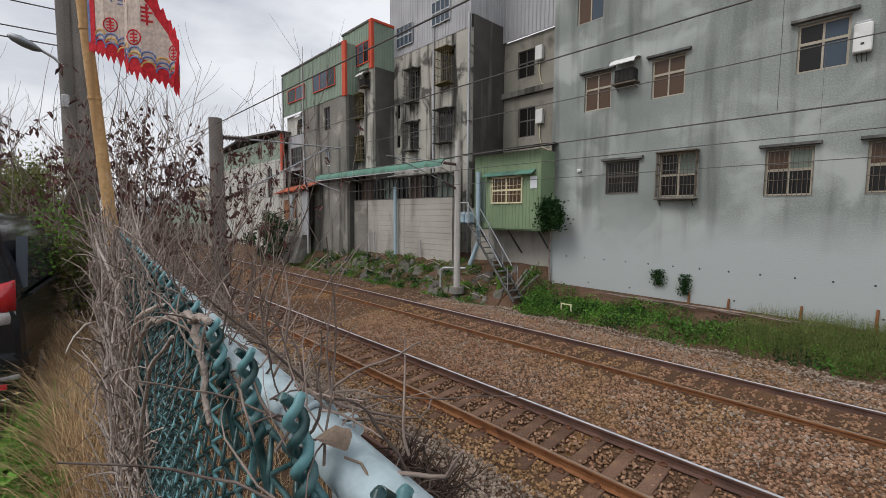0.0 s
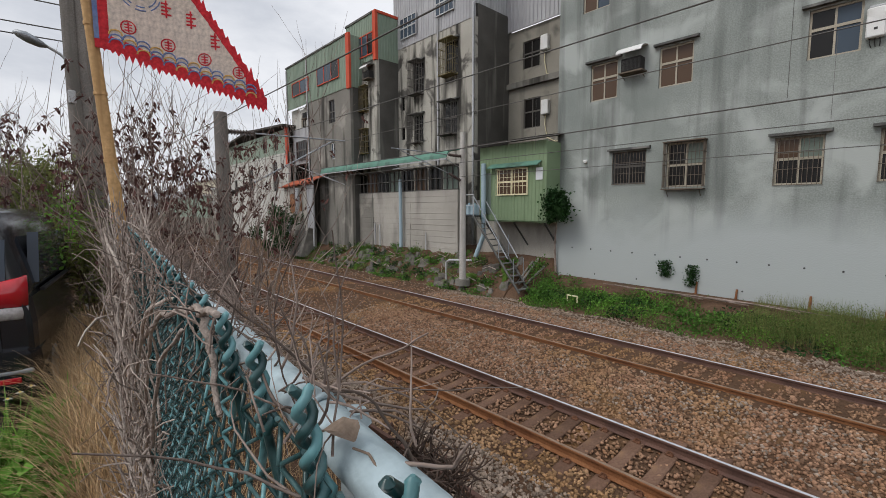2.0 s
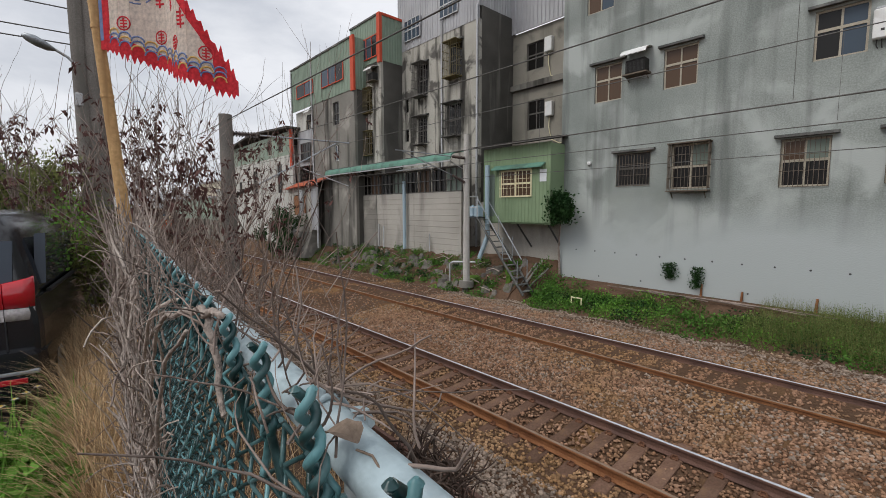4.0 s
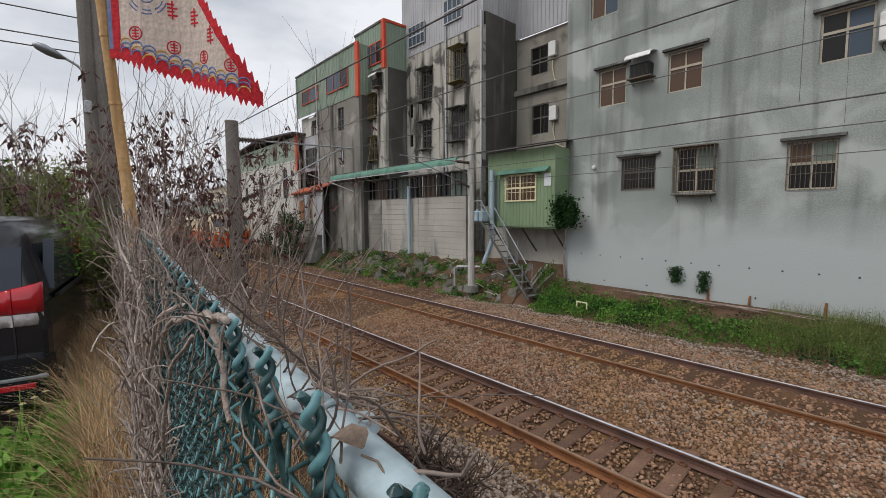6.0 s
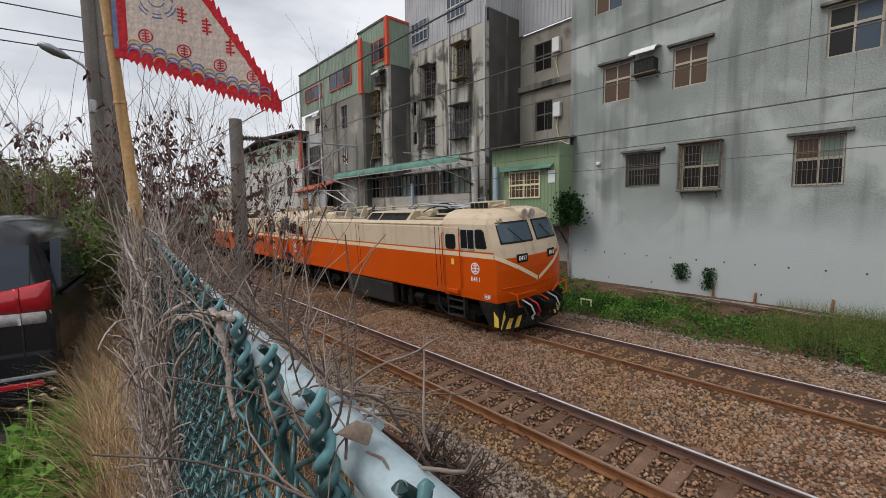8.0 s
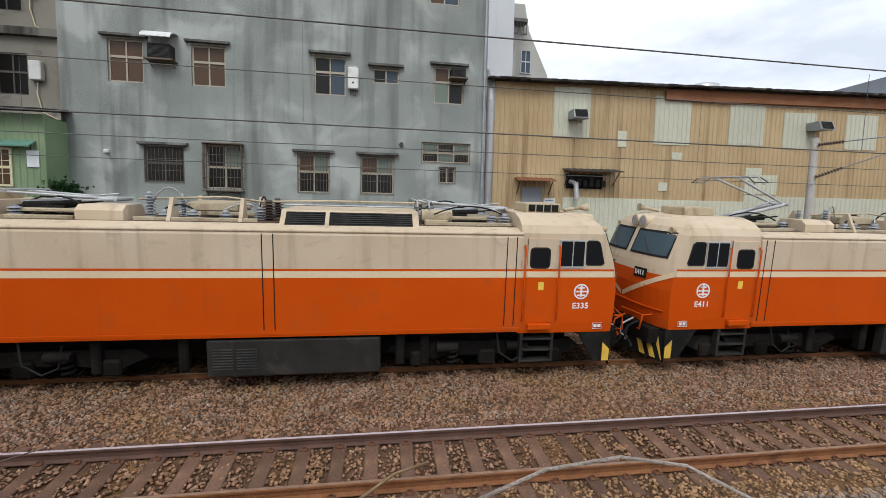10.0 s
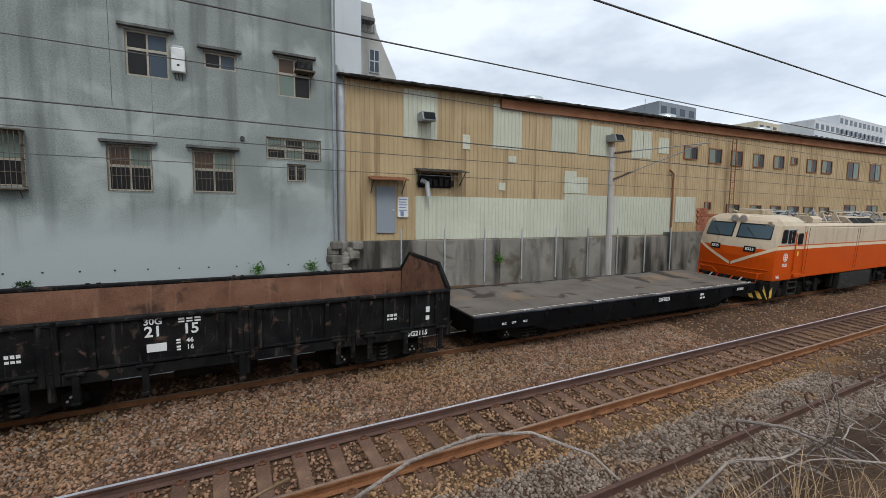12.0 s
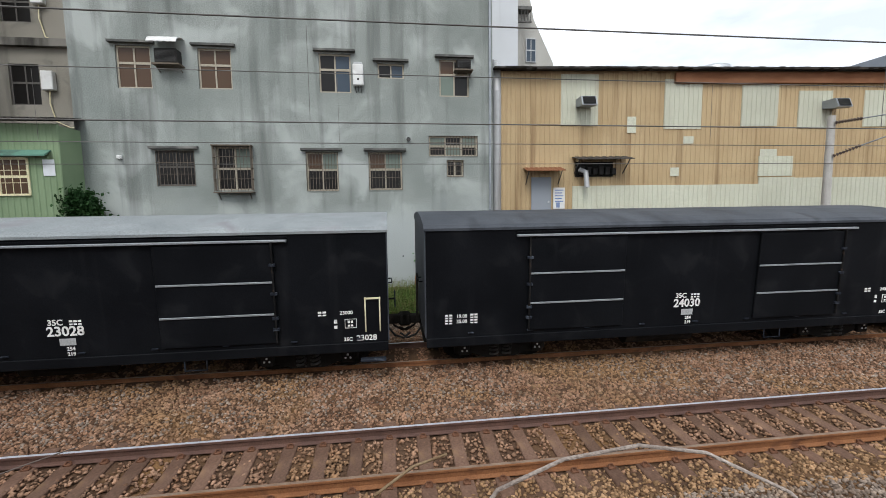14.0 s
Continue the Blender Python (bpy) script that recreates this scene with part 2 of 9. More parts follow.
M["wire"] = material("wire", (0.10, 0.095, 0.09), (0.14, 0.135, 0.125), 3, 0.6, 0.3, bump=0.0)
M["orange"] = material("orange", (0.53, 0.070, 0.0035), (0.585, 0.083, 0.005), 0.8, 0.36, bump=0.012, streak=(0.38, 0.062, 0.012), streak_at=(0.62, 0.95), streak_size=(5, 5, 0.4), patch=(0.49, 0.082, 0.012), patch_scale=1.6, spec=0.08)
M["cream"] = material("cream", (0.545, 0.435, 0.305), (0.61, 0.50, 0.37), 0.8, 0.45, bump=0.015, streak=(0.30, 0.23, 0.15), streak_at=(0.55, 0.92), streak_size=(4, 4, 0.35), patch=(0.45, 0.36, 0.255), patch_scale=2.2, patch_at=(0.58, 0.75), spec=0.1)
M["cream_stripe"] = material("cream_stripe", (0.70, 0.56, 0.36), (0.75, 0.61, 0.41), 1, 0.45, bump=0.01)
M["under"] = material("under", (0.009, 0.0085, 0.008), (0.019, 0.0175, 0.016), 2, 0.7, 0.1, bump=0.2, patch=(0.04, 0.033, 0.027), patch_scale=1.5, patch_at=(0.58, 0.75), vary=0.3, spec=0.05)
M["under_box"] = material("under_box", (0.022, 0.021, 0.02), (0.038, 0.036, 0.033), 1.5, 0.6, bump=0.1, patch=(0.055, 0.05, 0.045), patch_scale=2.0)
M["hazard_yellow"] = material("hazard_yellow", (0.72, 0.47, 0.06), (0.78, 0.53, 0.09), 2, 0.55, bump=0.02, patch=(0.45, 0.3, 0.08))
M["hazard_black"] = material("hazard_black", (0.010, 0.010, 0.010), (0.02, 0.02, 0.0185), 2, 0.6, bump=0.02, patch=(0.035, 0.032, 0.028), patch_scale=4, spec=0.08)
M["roof_gear"] = material("roof_gear", (0.42, 0.345, 0.235), (0.52, 0.44, 0.31), 1.5, 0.7, bump=0.08, patch=(0.25, 0.18, 0.11), patch_scale=2.5)
M["white_letter"] = material("white_letter", (0.74, 0.73, 0.70), (0.80, 0.79, 0.77), 3, 0.6, bump=0.0, patch=(0.45, 0.44, 0.43), patch_scale=5, patch_at=(0.6, 0.75))
M["yellow_label"] = material("yellow_label", (0.75, 0.52, 0.08), (0.8, 0.57, 0.1), 3, 0.6, bump=0.0)
M["wagon_black"] = material("wagon_black", (0.007, 0.007, 0.0075), (0.018, 0.0175, 0.0175), 3, 0.55, bump=0.15, streak=(0.10, 0.085, 0.07), streak_at=(0.60, 0.85), streak_size=(12, 12, 1.5), patch=(0.095, 0.062, 0.045), patch_scale=5, patch_at=(0.60, 0.72), spec=0.05)
M["wagon_dusty"] = material("wagon_dusty", (0.007, 0.0085, 0.013), (0.024, 0.029, 0.040), 4, 0.65, bump=0.15, streak=(0.20, 0.22, 0.24), streak_at=(0.60, 0.86), streak_size=(9, 9, 2.2), patch=(0.075, 0.088, 0.108), patch_scale=3.2, patch_at=(0.52, 0.68))
M["wagon_inner_rust"] = material("wagon_inner_rust", (0.155, 0.078, 0.05), (0.23, 0.125, 0.08), 2.0, 0.9, bump=0.2, patch=(0.075, 0.045, 0.034), patch_scale=2.5, patch_at=(0.54, 0.68), streak=(0.30, 0.19, 0.12), streak_at=(0.6, 0.85), streak_size=(8, 8, 0.8))
M["wagon_inner_grey"] = material("wagon_inner_grey", (0.035, 0.038, 0.044), (0.09, 0.096, 0.105), 3, 0.9, bump=0.2, streak=(0.30, 0.315, 0.33), streak_at=(0.52, 0.8), streak_size=(6, 6, 0.9), patch=(0.16, 0.17, 0.18), patch_scale=2.5)
M["box_black"] = material("box_black", (0.0045, 0.005, 0.0062), (0.0085, 0.0092, 0.011), 0.9, 0.45, bump=0.04, patch=(0.014, 0.0145, 0.016), patch_scale=1.8, patch_at=(0.56, 0.75), streak=(0.022, 0.022, 0.024), streak_at=(0.62, 0.9), spec=0.05)
M["box_roof_pale"] = material("box_roof_pale", (0.21, 0.23, 0.235), (0.29, 0.31, 0.315), 1.2, 0.65, bump=0.04, patch=(0.22, 0.22, 0.23))
M["box_roof_dark"] = material("box_roof_dark", (0.05, 0.056, 0.066), (0.078, 0.085, 0.097), 1.2, 0.6, bump=0.04, streak=(0.035, 0.038, 0.044), streak_at=(0.5, 0.7), streak_size=(2, 0.4, 2))
M["deck"] = material("deck", (0.115, 0.096, 0.08), (0.175, 0.15, 0.128), 1.0, 0.75, bump=0.2, patch=(0.055, 0.045, 0.038), patch_scale=0.8, patch_at=(0.57, 0.62), streak=(0.24, 0.165, 0.10), streak_at=(0.57, 0.75), streak_size=(0.7, 0.7, 0.7))
M["flat_black"] = material("flat_black", (0.004, 0.004, 0.0044), (0.009, 0.009, 0.0095), 1.5, 0.6, bump=0.08, patch=(0.025, 0.022, 0.02), patch_scale=3, patch_at=(0.64, 0.78), spec=0.03)
M["roof_dirt"] = material("roof_dirt", (0.075, 0.05, 0.035), (0.15, 0.105, 0.075), 2.0, 0.9, bump=0.3, patch=(0.03, 0.022, 0.018), patch_scale=1.5, patch_at=(0.5, 0.62))
M["porcelain"] = material("porcelain", (0.22, 0.235, 0.25), (0.30, 0.315, 0.335), 4, 0.3, bump=0.02, spec=0.5)
M["flag_white"] = material("flag_white", (0.80, 0.71, 0.64), (0.86, 0.78, 0.71), 3, 0.85, bump=0.05, thin=0.55)
M["flag_red"] = material("flag_red", (0.72, 0.05, 0.07), (0.80, 0.085, 0.10), 3, 0.85, bump=0.05, thin=0.5)
M["flag_blue"] = material("flag_blue", (0.14, 0.20, 0.42), (0.30, 0.38, 0.58), 6, 0.85, bump=0.05, thin=0.3)
M["flag_gold"] = material("flag_gold", (0.70, 0.43, 0.14), (0.76, 0.52, 0.22), 6, 0.85, bump=0.05, thin=0.3)
M["bamboo"] = material("bamboo", (0.45, 0.27, 0.12), (0.54, 0.35, 0.17), 4, 0.6, bump=0.05, streak=(0.36, 0.22, 0.10), streak_size=(20, 20, 0.8))
M["twig"] = material("twig", (0.165, 0.125, 0.105), (0.29, 0.235, 0.205), 5, 0.95, bump=0.3, vary=0.45)
M["twig_dark"] = material("twig_dark", (0.055, 0.038, 0.031), (0.12, 0.088, 0.072), 30, 0.95, bump=0.3, vary=0.4)
M["twig_pale"] = material("twig_pale", (0.26, 0.21, 0.18), (0.42, 0.36, 0.315), 8, 0.95, bump=0.5, fine=70, vary=0.3)
M["dead_leaf"] = material("dead_leaf", (0.085, 0.042, 0.038), (0.13, 0.07, 0.06), 6, 0.9, bump=0.1, vary=0.35, thin=0.15)
M["straw"] = material("straw", (0.40, 0.265, 0.15), (0.60, 0.44, 0.265), 3, 0.9, bump=0.05, vary=0.5, thin=0.25)
M["straw_leaf"] = material("straw_leaf", (0.20, 0.15, 0.115), (0.29, 0.225, 0.175), 40, 0.9, bump=0.3, fine=200, thin=0.2)
M["leaf"] = material("leaf", (0.055, 0.135, 0.022), (0.10, 0.21, 0.04), 1.5, 0.6, bump=0.02, vary=0.4, thin=0.25)
M["leaf_bright"] = material("leaf_bright", (0.10, 0.24, 0.032), (0.17, 0.33, 0.055), 2, 0.6, bump=0.02, vary=0.4, thin=0.3)
M["leaf_dark"] = material("leaf_dark", (0.014, 0.042, 0.012), (0.03, 0.075, 0.02), 1.5, 0.6, bump=0.02, vary=0.4, thin=0.12)
M["leaf_mid"] = material("leaf_mid", (0.10, 0.15, 0.04), (0.17, 0.22, 0.068), 1.5, 0.65, bump=0.02, vary=0.45, thin=0.3)
M["leaf_olive"] = material("leaf_olive", (0.135, 0.155, 0.05), (0.21, 0.225, 0.08), 1.5, 0.7, bump=0.02, vary=0.4, thin=0.25)
M["moss"] = material("moss", (0.06, 0.115, 0.02), (0.11, 0.19, 0.035), 3, 0.95, bump=0.5)
M["rock"] = material("rock", (0.11, 0.10, 0.09), (0.19, 0.175, 0.155), 1.5, 0.95, bump=0.6, fine=12, patch=(0.08, 0.11, 0.03), patch_scale=1.5)
M["fence_paint"] = material("fence_paint", (0.31, 0.39, 0.42), (0.38, 0.455, 0.48), 3, 0.55, bump=0.1, patch=(0.42, 0.46, 0.47), patch_scale=14, streak=(0.17, 0.20, 0.20), streak_at=(0.56, 0.75), streak_size=(9, 30, 30))
# dark green wire; its pale patches are highlights painted into the colour
M["fence_wire"] = material("fence_wire", (0.004, 0.022, 0.023), (0.010, 0.045, 0.046), 10, 0.3, bump=0.05, patch=(0.10, 0.20, 0.205), patch_scale=12, patch_at=(0.56, 0.72), spec=0.4)
# paler copy of the wire, coloured as if catching the light
M["fence_glint"] = material("fence_glint", (0.07, 0.20, 0.215), (0.15, 0.31, 0.33), 14, 0.4, bump=0.05, patch=(0.01, 0.05, 0.05), patch_scale=18, patch_at=(0.55, 0.7), spec=0.4)
M["car_paint"] = material("car_paint", (0.008, 0.009, 0.012), (0.013, 0.014, 0.018), 6, 0.16, 0.0, bump=0.01, spec=0.6)
# blue-grey base carries the sky's reflection in the van's glass
M["car_glass"] = glass_material("car_glass", (0.035, 0.045, 0.062), 0.05)
M["car_trim"] = material("car_trim", (0.03, 0.03, 0.032), (0.04, 0.04, 0.042), 2, 0.5, bump=0.0)
M["tail_red"] = material("tail_red", (0.40, 0.008, 0.016), (0.52, 0.014, 0.024), 6, 0.12, bump=0.0, spec=0.7)
M["tail_clear"] = material("tail_clear", (0.30, 0.27, 0.265), (0.42, 0.39, 0.385), 8, 0.12, bump=0.05, spec=0.7)
M["rubber"] = material("rubber", (0.018, 0.018, 0.018), (0.028, 0.028, 0.027), 4, 0.85, bump=0.1)
M["tarmac"] = material("tarmac", (0.045, 0.043, 0.04), (0.065, 0.062, 0.058), 2, 0.92, bump=0.4)
M["far_grey"] = material("far_grey", (0.23, 0.255, 0.285), (0.28, 0.30, 0.33), 0.3, 0.9, bump=0.0)
M["far_cream"] = material("far_cream", (0.52, 0.47, 0.36), (0.57, 0.52, 0.41), 0.3, 0.9, bump=0.0)
M["pale_wall"] = material("pale_wall", (0.58, 0.60, 0.62), (0.65, 0.67, 0.69), 0.5, 0.8, bump=0.03, streak=(0.46, 0.47, 0.48), streak_at=(0.58, 0.88))
M["tank"] = material("tank", (0.50, 0.52, 0.52), (0.60, 0.61, 0.61), 2, 0.3, 0.8, bump=0.02)
M["blue_plastic"] = material("blue_plastic", (0.30, 0.40, 0.46), (0.37, 0.47, 0.53), 2, 0.5, bump=0.02)


# ---- mesh building ----
class Shape:
    """Collects vertices and faces for one mesh."""

    def __init__(self):
        self.v, self.f, self.s = [], [], []

    def add(self, verts, faces, smooth=False):
        k = len(self.v)
        self.v += [tuple(p) for p in verts]
        self.f += [tuple(i + k for i in f) for f in faces]
        self.s += [smooth] * len(faces)
        return self

    def box(self, x0, x1, y0, y1, z0, z1):
        p = [(x, y, z) for z in (z0, z1) for y in (y0, y1) for x in (x0, x1)]
        return self.add(p, [(0, 2, 3, 1), (4, 5, 7, 6), (0, 1, 5, 4), (2, 6, 7, 3), (0, 4, 6, 2), (1, 3, 7, 5)])

    def bev(self, x0, x1, y0, y1, z0, z1, b=0.01):
        """A box with chamfered edges."""
        bm = bmesh.new()
        bmesh.ops.create_cube(bm, size=1.0)
        for q in bm.verts:
            q.co = ((x0 + x1) / 2 + q.co.x * (x1 - x0), (y0 + y1) / 2 + q.co.y * (y1 - y0), (z0 + z1) / 2 + q.co.z * (z1 - z0))
        bmesh.ops.bevel(bm, geom=bm.edges[:], offset=b, segments=1, affect="EDGES")
        bm.verts.index_update()
        self.add([q.co[:] for q in bm.verts], [[q.index for q in f.verts] for f in bm.faces])
        bm.free()
        return self

    def rod(self, p, q, r, r2=None, n=8, cap=True):
        p, q = Vector(p), Vector(q)
        d = (q - p).normalized()
        side = d.orthogonal().normalized()
        other = d.cross(side)
        r2 = r if r2 is None else r2
        ring = [(math.cos(2 * math.pi * i / n), math.sin(2 * math.pi * i / n)) for i in range(n)]
        verts = [p + (side * c + other * s) * r for c, s in ring] + [q + (side * c + other * s) * r2 for c, s in ring]
        self.add(verts, [(i, (i + 1) % n, n + (i + 1) % n, n + i) for i in range(n)], True)
        if cap:
            self.add(verts, [tuple(range(n))[::-1], tuple(range(n, 2 * n))])
        return self

    def tube(self, pts, r, n=6, taper=1.0):
        """A pipe along points; taper: its end's radius against its start's."""
        pts = [Vector(p) for p in pts]
        verts, side = [], None
        for i, p in enumerate(pts):
            d = (pts[min(i + 1, len(pts) - 1)] - pts[max(i - 1, 0)]).normalized()
            side = d.orthogonal() if side is None else side - d * side.dot(d)
            if side.length < 1e-6:
                side = d.orthogonal()
            side.normalize()
            other = d.cross(side)
            rr = r * (1 + (taper - 1) * i / max(1, len(pts) - 1))
            verts += [p + (side * math.cos(2 * math.pi * k / n) + other * math.sin(2 * math.pi * k / n)) * rr for k in range(n)]
        m = len(pts)
        self.add(verts, [(i * n + k, i * n + (k + 1) % n, (i + 1) * n + (k + 1) % n, (i + 1) * n + k) for i in range(m - 1) for k in range(n)], True)
        self.add([verts[k] for k in range(n)] + verts[-n:], [tuple(range(n))[::-1], tuple(range(n, 2 * n))])
        return self

    def prism(self, profile, a, b, axis="x", smooth=False):
        """A closed profile pushed along an axis. For x the profile is (y, z), for y (x, z), for z (x, y)."""
        def at(p, t):
            return {"x": (t, p[0], p[1]), "y": (p[0], t, p[1]), "z": (p[0], p[1], t)}[axis]
        n = len(profile)
        verts = [at(p, a) for p in profile] + [at(p, b) for p in profile]
        self.add(verts, [(i, (i + 1) % n, n + (i + 1) % n, n + i) for i in range(n)], smooth)
        return self.add(verts, [tuple(range(n))[::-1], tuple(range(n, 2 * n))])

    def loft(self, rings, closed=True, caps=True, smooth=False):
        n = len(rings[0])
        verts = [p for ring in rings for p in ring]
        span = n if closed else n - 1
        self.add(verts, [(i * n + k, i * n + (k + 1) % n, (i + 1) * n + (k + 1) % n, (i + 1) * n + k) for i in range(len(rings) - 1) for k in range(span)], smooth)
        if caps:
            self.add(rings[0], [tuple(range(n))[::-1]])
            self.add(rings[-1], [tuple(range(n))])
        return self

    def quad(self, a, b, c, d):
        return self.add([a, b, c, d], [(0, 1, 2, 3)])

    def move(self, m, start=0):
        for i in range(start, len(self.v)):
            self.v[i] = tuple(m @ Vector(self.v[i]))
        return self

    def mesh(self, name, mat):
        me = bpy.data.meshes.new(name)
        me.from_pydata(self.v, [], self.f)
        me.polygons.foreach_set("use_smooth", self.s)
        me.materials.append(mat)
        bm = bmesh.new()
        bm.from_mesh(me)
        bmesh.ops.recalc_face_normals(bm, faces=bm.faces[:])
        bm.to_mesh(me)
        bm.free()
        return me


def part(name, shape, mat, parent=None, label=""):
    """One mesh object under a thing or under a part."""
    ob = new(name, shape.mesh(name, M[mat]) if isinstance(shape, Shape) else shape)
    ob.parent = parent
    return tagged(ob, label)


def thing(name, label, category, group="", kind="", at=None):
    """An Empty at the base of a thing; its parts are its children."""
    ob = new(name)
    ob.empty_display_size = 0.2
    if at is not None:
        ob.matrix_basis = at
    return tagged(ob, label, category, group, kind)


def solid(name, shape, mat, label, category="", group="", kind=""):
    """A thing made of one mesh."""
    return tagged(part(name, shape, mat), label, category, group, kind)


def letters(text, size, mat, parent, m, name="lettering", depth=0.004, space=1.0):
    """Raised letters of the built-in font, as a mesh part."""
    cu = bpy.data.curves.new(name, "FONT")
    cu.body, cu.size, cu.extrude, cu.align_x, cu.align_y, cu.space_character = text, size, depth, "CENTER", "CENTER", space
    cu.resolution_u = 3
    cu.offset = size * 0.022
    tmp = bpy.data.objects.new(name, cu)
    me = bpy.data.meshes.new_from_object(tmp)
    bpy.data.objects.remove(tmp)
    me.materials.clear()
    me.materials.append(M[mat])
    ob = new(name, me)
    ob.parent, ob.matrix_basis = parent, m
    return ob


def smooth_noise(x, y, z=0.0):
    return noise.noise(Vector((x, y, z)))


# ---- ground and tracks ----
NEAR_Y, FAR_Y = 6.13, 9.88           # centre lines of the two tracks
NEAR_Z, FAR_Z = 0.033, 0.223         # rail tops on those lines
CANT = 3.5                           # both tracks lean towards the near side
GAUGE = 1.13


def ground_height(x, y):
    """The bank with the fence, the ballast, and the rise to the buildings."""
    keys = [(-60, 1.75), (0.75, 1.75), (1.3, 1.6), (2.3, 0.55), (3.2, -0.17), (4.7, -0.20), (5.2, -0.21), (6.1, -0.20), (7.1, -0.10), (8.2, 0.0), (9.0, 0.06), (11.0, 0.13),
            (12.2, 0.10), (13.0, 0.0), (13.6, 0.16), (15.9, 0.62), (17, 0.9), (400, 0.9)]
    ys, zs = zip(*keys)
    z = float(np.interp(y, ys, zs))
    if y > 13.2 and x < -10:
        z += min(0.7, (y - 13.2) * 0.5)
    amount = 0.022 if 2.8 < y < 12.6 else 0.10
    return z + amount * smooth_noise(x * 0.9, y * 0.9) + 0.4 * amount * smooth_noise(x * 3.1, y * 3.1, 5)


def strip_mesh(name, xs, ys, mat):
    v = [(x, y, ground_height(x, y)) for y in ys for x in xs]
    n = len(xs)
    f = [(j * n + i, j * n + i + 1, (j + 1) * n + i + 1, (j + 1) * n + i) for j in range(len(ys) - 1) for i in range(n - 1)]
    s = Shape()
    s.add(v, f, True)
    return s


gx = [-900, -400, -200, -140] + [-100 + i for i in range(60)] + [-40 + i * 0.4 for i in range(175)] + [30 + i * 1.5 for i in range(30)] + [90, 140, 250, 500, 900]
gy = [-900, -300, -100, -40, -20, -10, -6, -3, -1, 0.2, 0.75, 1.0, 1.3, 1.6, 2.0, 2.3, 2.7, 3.0] + [3.2 + 0.25 * i for i in range(50)] + [15.9, 16.5, 17.2, 18, 22, 30, 60, 150, 400, 900]
ground = solid("ground", strip_mesh("ground", gx, gy, "soil"), "soil", "brown soil bank and trackside earth", "ground", kind="structure")
bx = [-110 + i for i in range(70)] + [-40 + i * 0.3 for i in range(240)] + [32 + i * 1.2 for i in range(60)]
by = [3.0, 3.15, 3.3, 3.6] + [4.0 + 0.2 * i for i in range(44)] + [12.9, 13.05]
ballast = strip_mesh("ballast", bx, by, "ballast_bed")
ballast.v = [(x, y, z + (0.012 if 3.2 < y < 12.8 else -0.03)) for x, y, z in ballast.v]
solid("ballast_bed", ballast, "ballast_bed", "rust-stained crushed stone bed under both tracks", "ballast", kind="structure")


def track_pose(y, z):
    return pose(0, y, z, CANT, 0, 0)


def rail_profile(w=1.0):
    return [(-0.065, -0.16), (0.065, -0.16), (0.065, -0.148), (0.012, -0.125), (0.010, -0.045), (0.034, -0.032), (0.034, -0.004), (0.026, -0.0005),
            (-0.026, -0.0005), (-0.034, -0.004), (-0.034, -0.032), (-0.010, -0.045), (-0.012, -0.125), (-0.065, -0.148)]


def build_track(y, z, label, dull):
    t = thing("railway_track", label, "railway track", "pair of tracks", "structure", track_pose(y, z))
    for side in (-1, 1):
        off = side * GAUGE / 2
        shape = Shape()
        shape.prism([(a + off, b) for a, b in rail_profile()], -140, 110)
        rail = part("rail", shape, "rust_rail" if side < 0 else "dark_rail", t)
        top = Shape()
        top.box(-140, 110, off - 0.022, off + 0.024, -0.003, 0.0016)
        part("running_surface", top, "rail_top_dull" if dull and side < 0 else "rail_top", rail, "polished steel rail head")
    return t


near_track = build_track(NEAR_Y, NEAR_Z, "near railway track with rusty rails and brown sleepers", True)
far_track = build_track(FAR_Y, FAR_Z, "far railway track with rusty rails half sunk in stones", True)

sleeper_shape = Shape()
sleeper_shape.loft([[(-w, yy, -0.30), (w, yy, -0.30), (w, yy, zz), (w - 0.015, yy, zz + 0.012), (-w + 0.015, yy, zz + 0.012), (-w, yy, zz)]
                    for yy, zz, w in ((-1.0, -0.185, 0.10), (-0.99, -0.172, 0.11), (-0.5, -0.167, 0.11), (0, -0.18, 0.10), (0.5, -0.167, 0.11), (0.99, -0.172, 0.11), (1.0, -0.185, 0.10))])
sleeper_mesh = sleeper_shape.mesh("sleeper", M["sleeper"])
clip_shape = Shape()
for side in (-1, 1):
    clip_shape.bev(-0.05, 0.05, side * 0.06, side * 0.13, -0.165, -0.142, 0.006)
    clip_shape.tube([(-0.04, side * 0.12, -0.145), (-0.03, side * 0.07, -0.12), (0.0, side * 0.055, -0.125), (0.03, side * 0.07, -0.12), (0.04, side * 0.12, -0.145)], 0.011, 5)
clip_mesh = clip_shape.mesh("rail_clip", M["clip"])
rng = random.Random(5)
for t, first, count, sink in ((near_track, -62.0, 230, 0.0), (far_track, -42.0, 150, 0.015)):
    for i in range(count):
        s = part("sleeper", sleeper_mesh, "sleeper", t)
        s.matrix_basis = pose(first + i * 0.525 + rng.uniform(-0.02, 0.02), rng.uniform(-0.03, 0.03), sink, 0, 0, rng.uniform(-1.2, 1.2))
        if t is near_track and -14 < first + i * 0.525 < 16:
            for side in (-1, 1):
                c = part("rail_clip", clip_mesh, "clip", s)
                c.matrix_basis = pose(0, side * GAUGE / 2, 0.003)

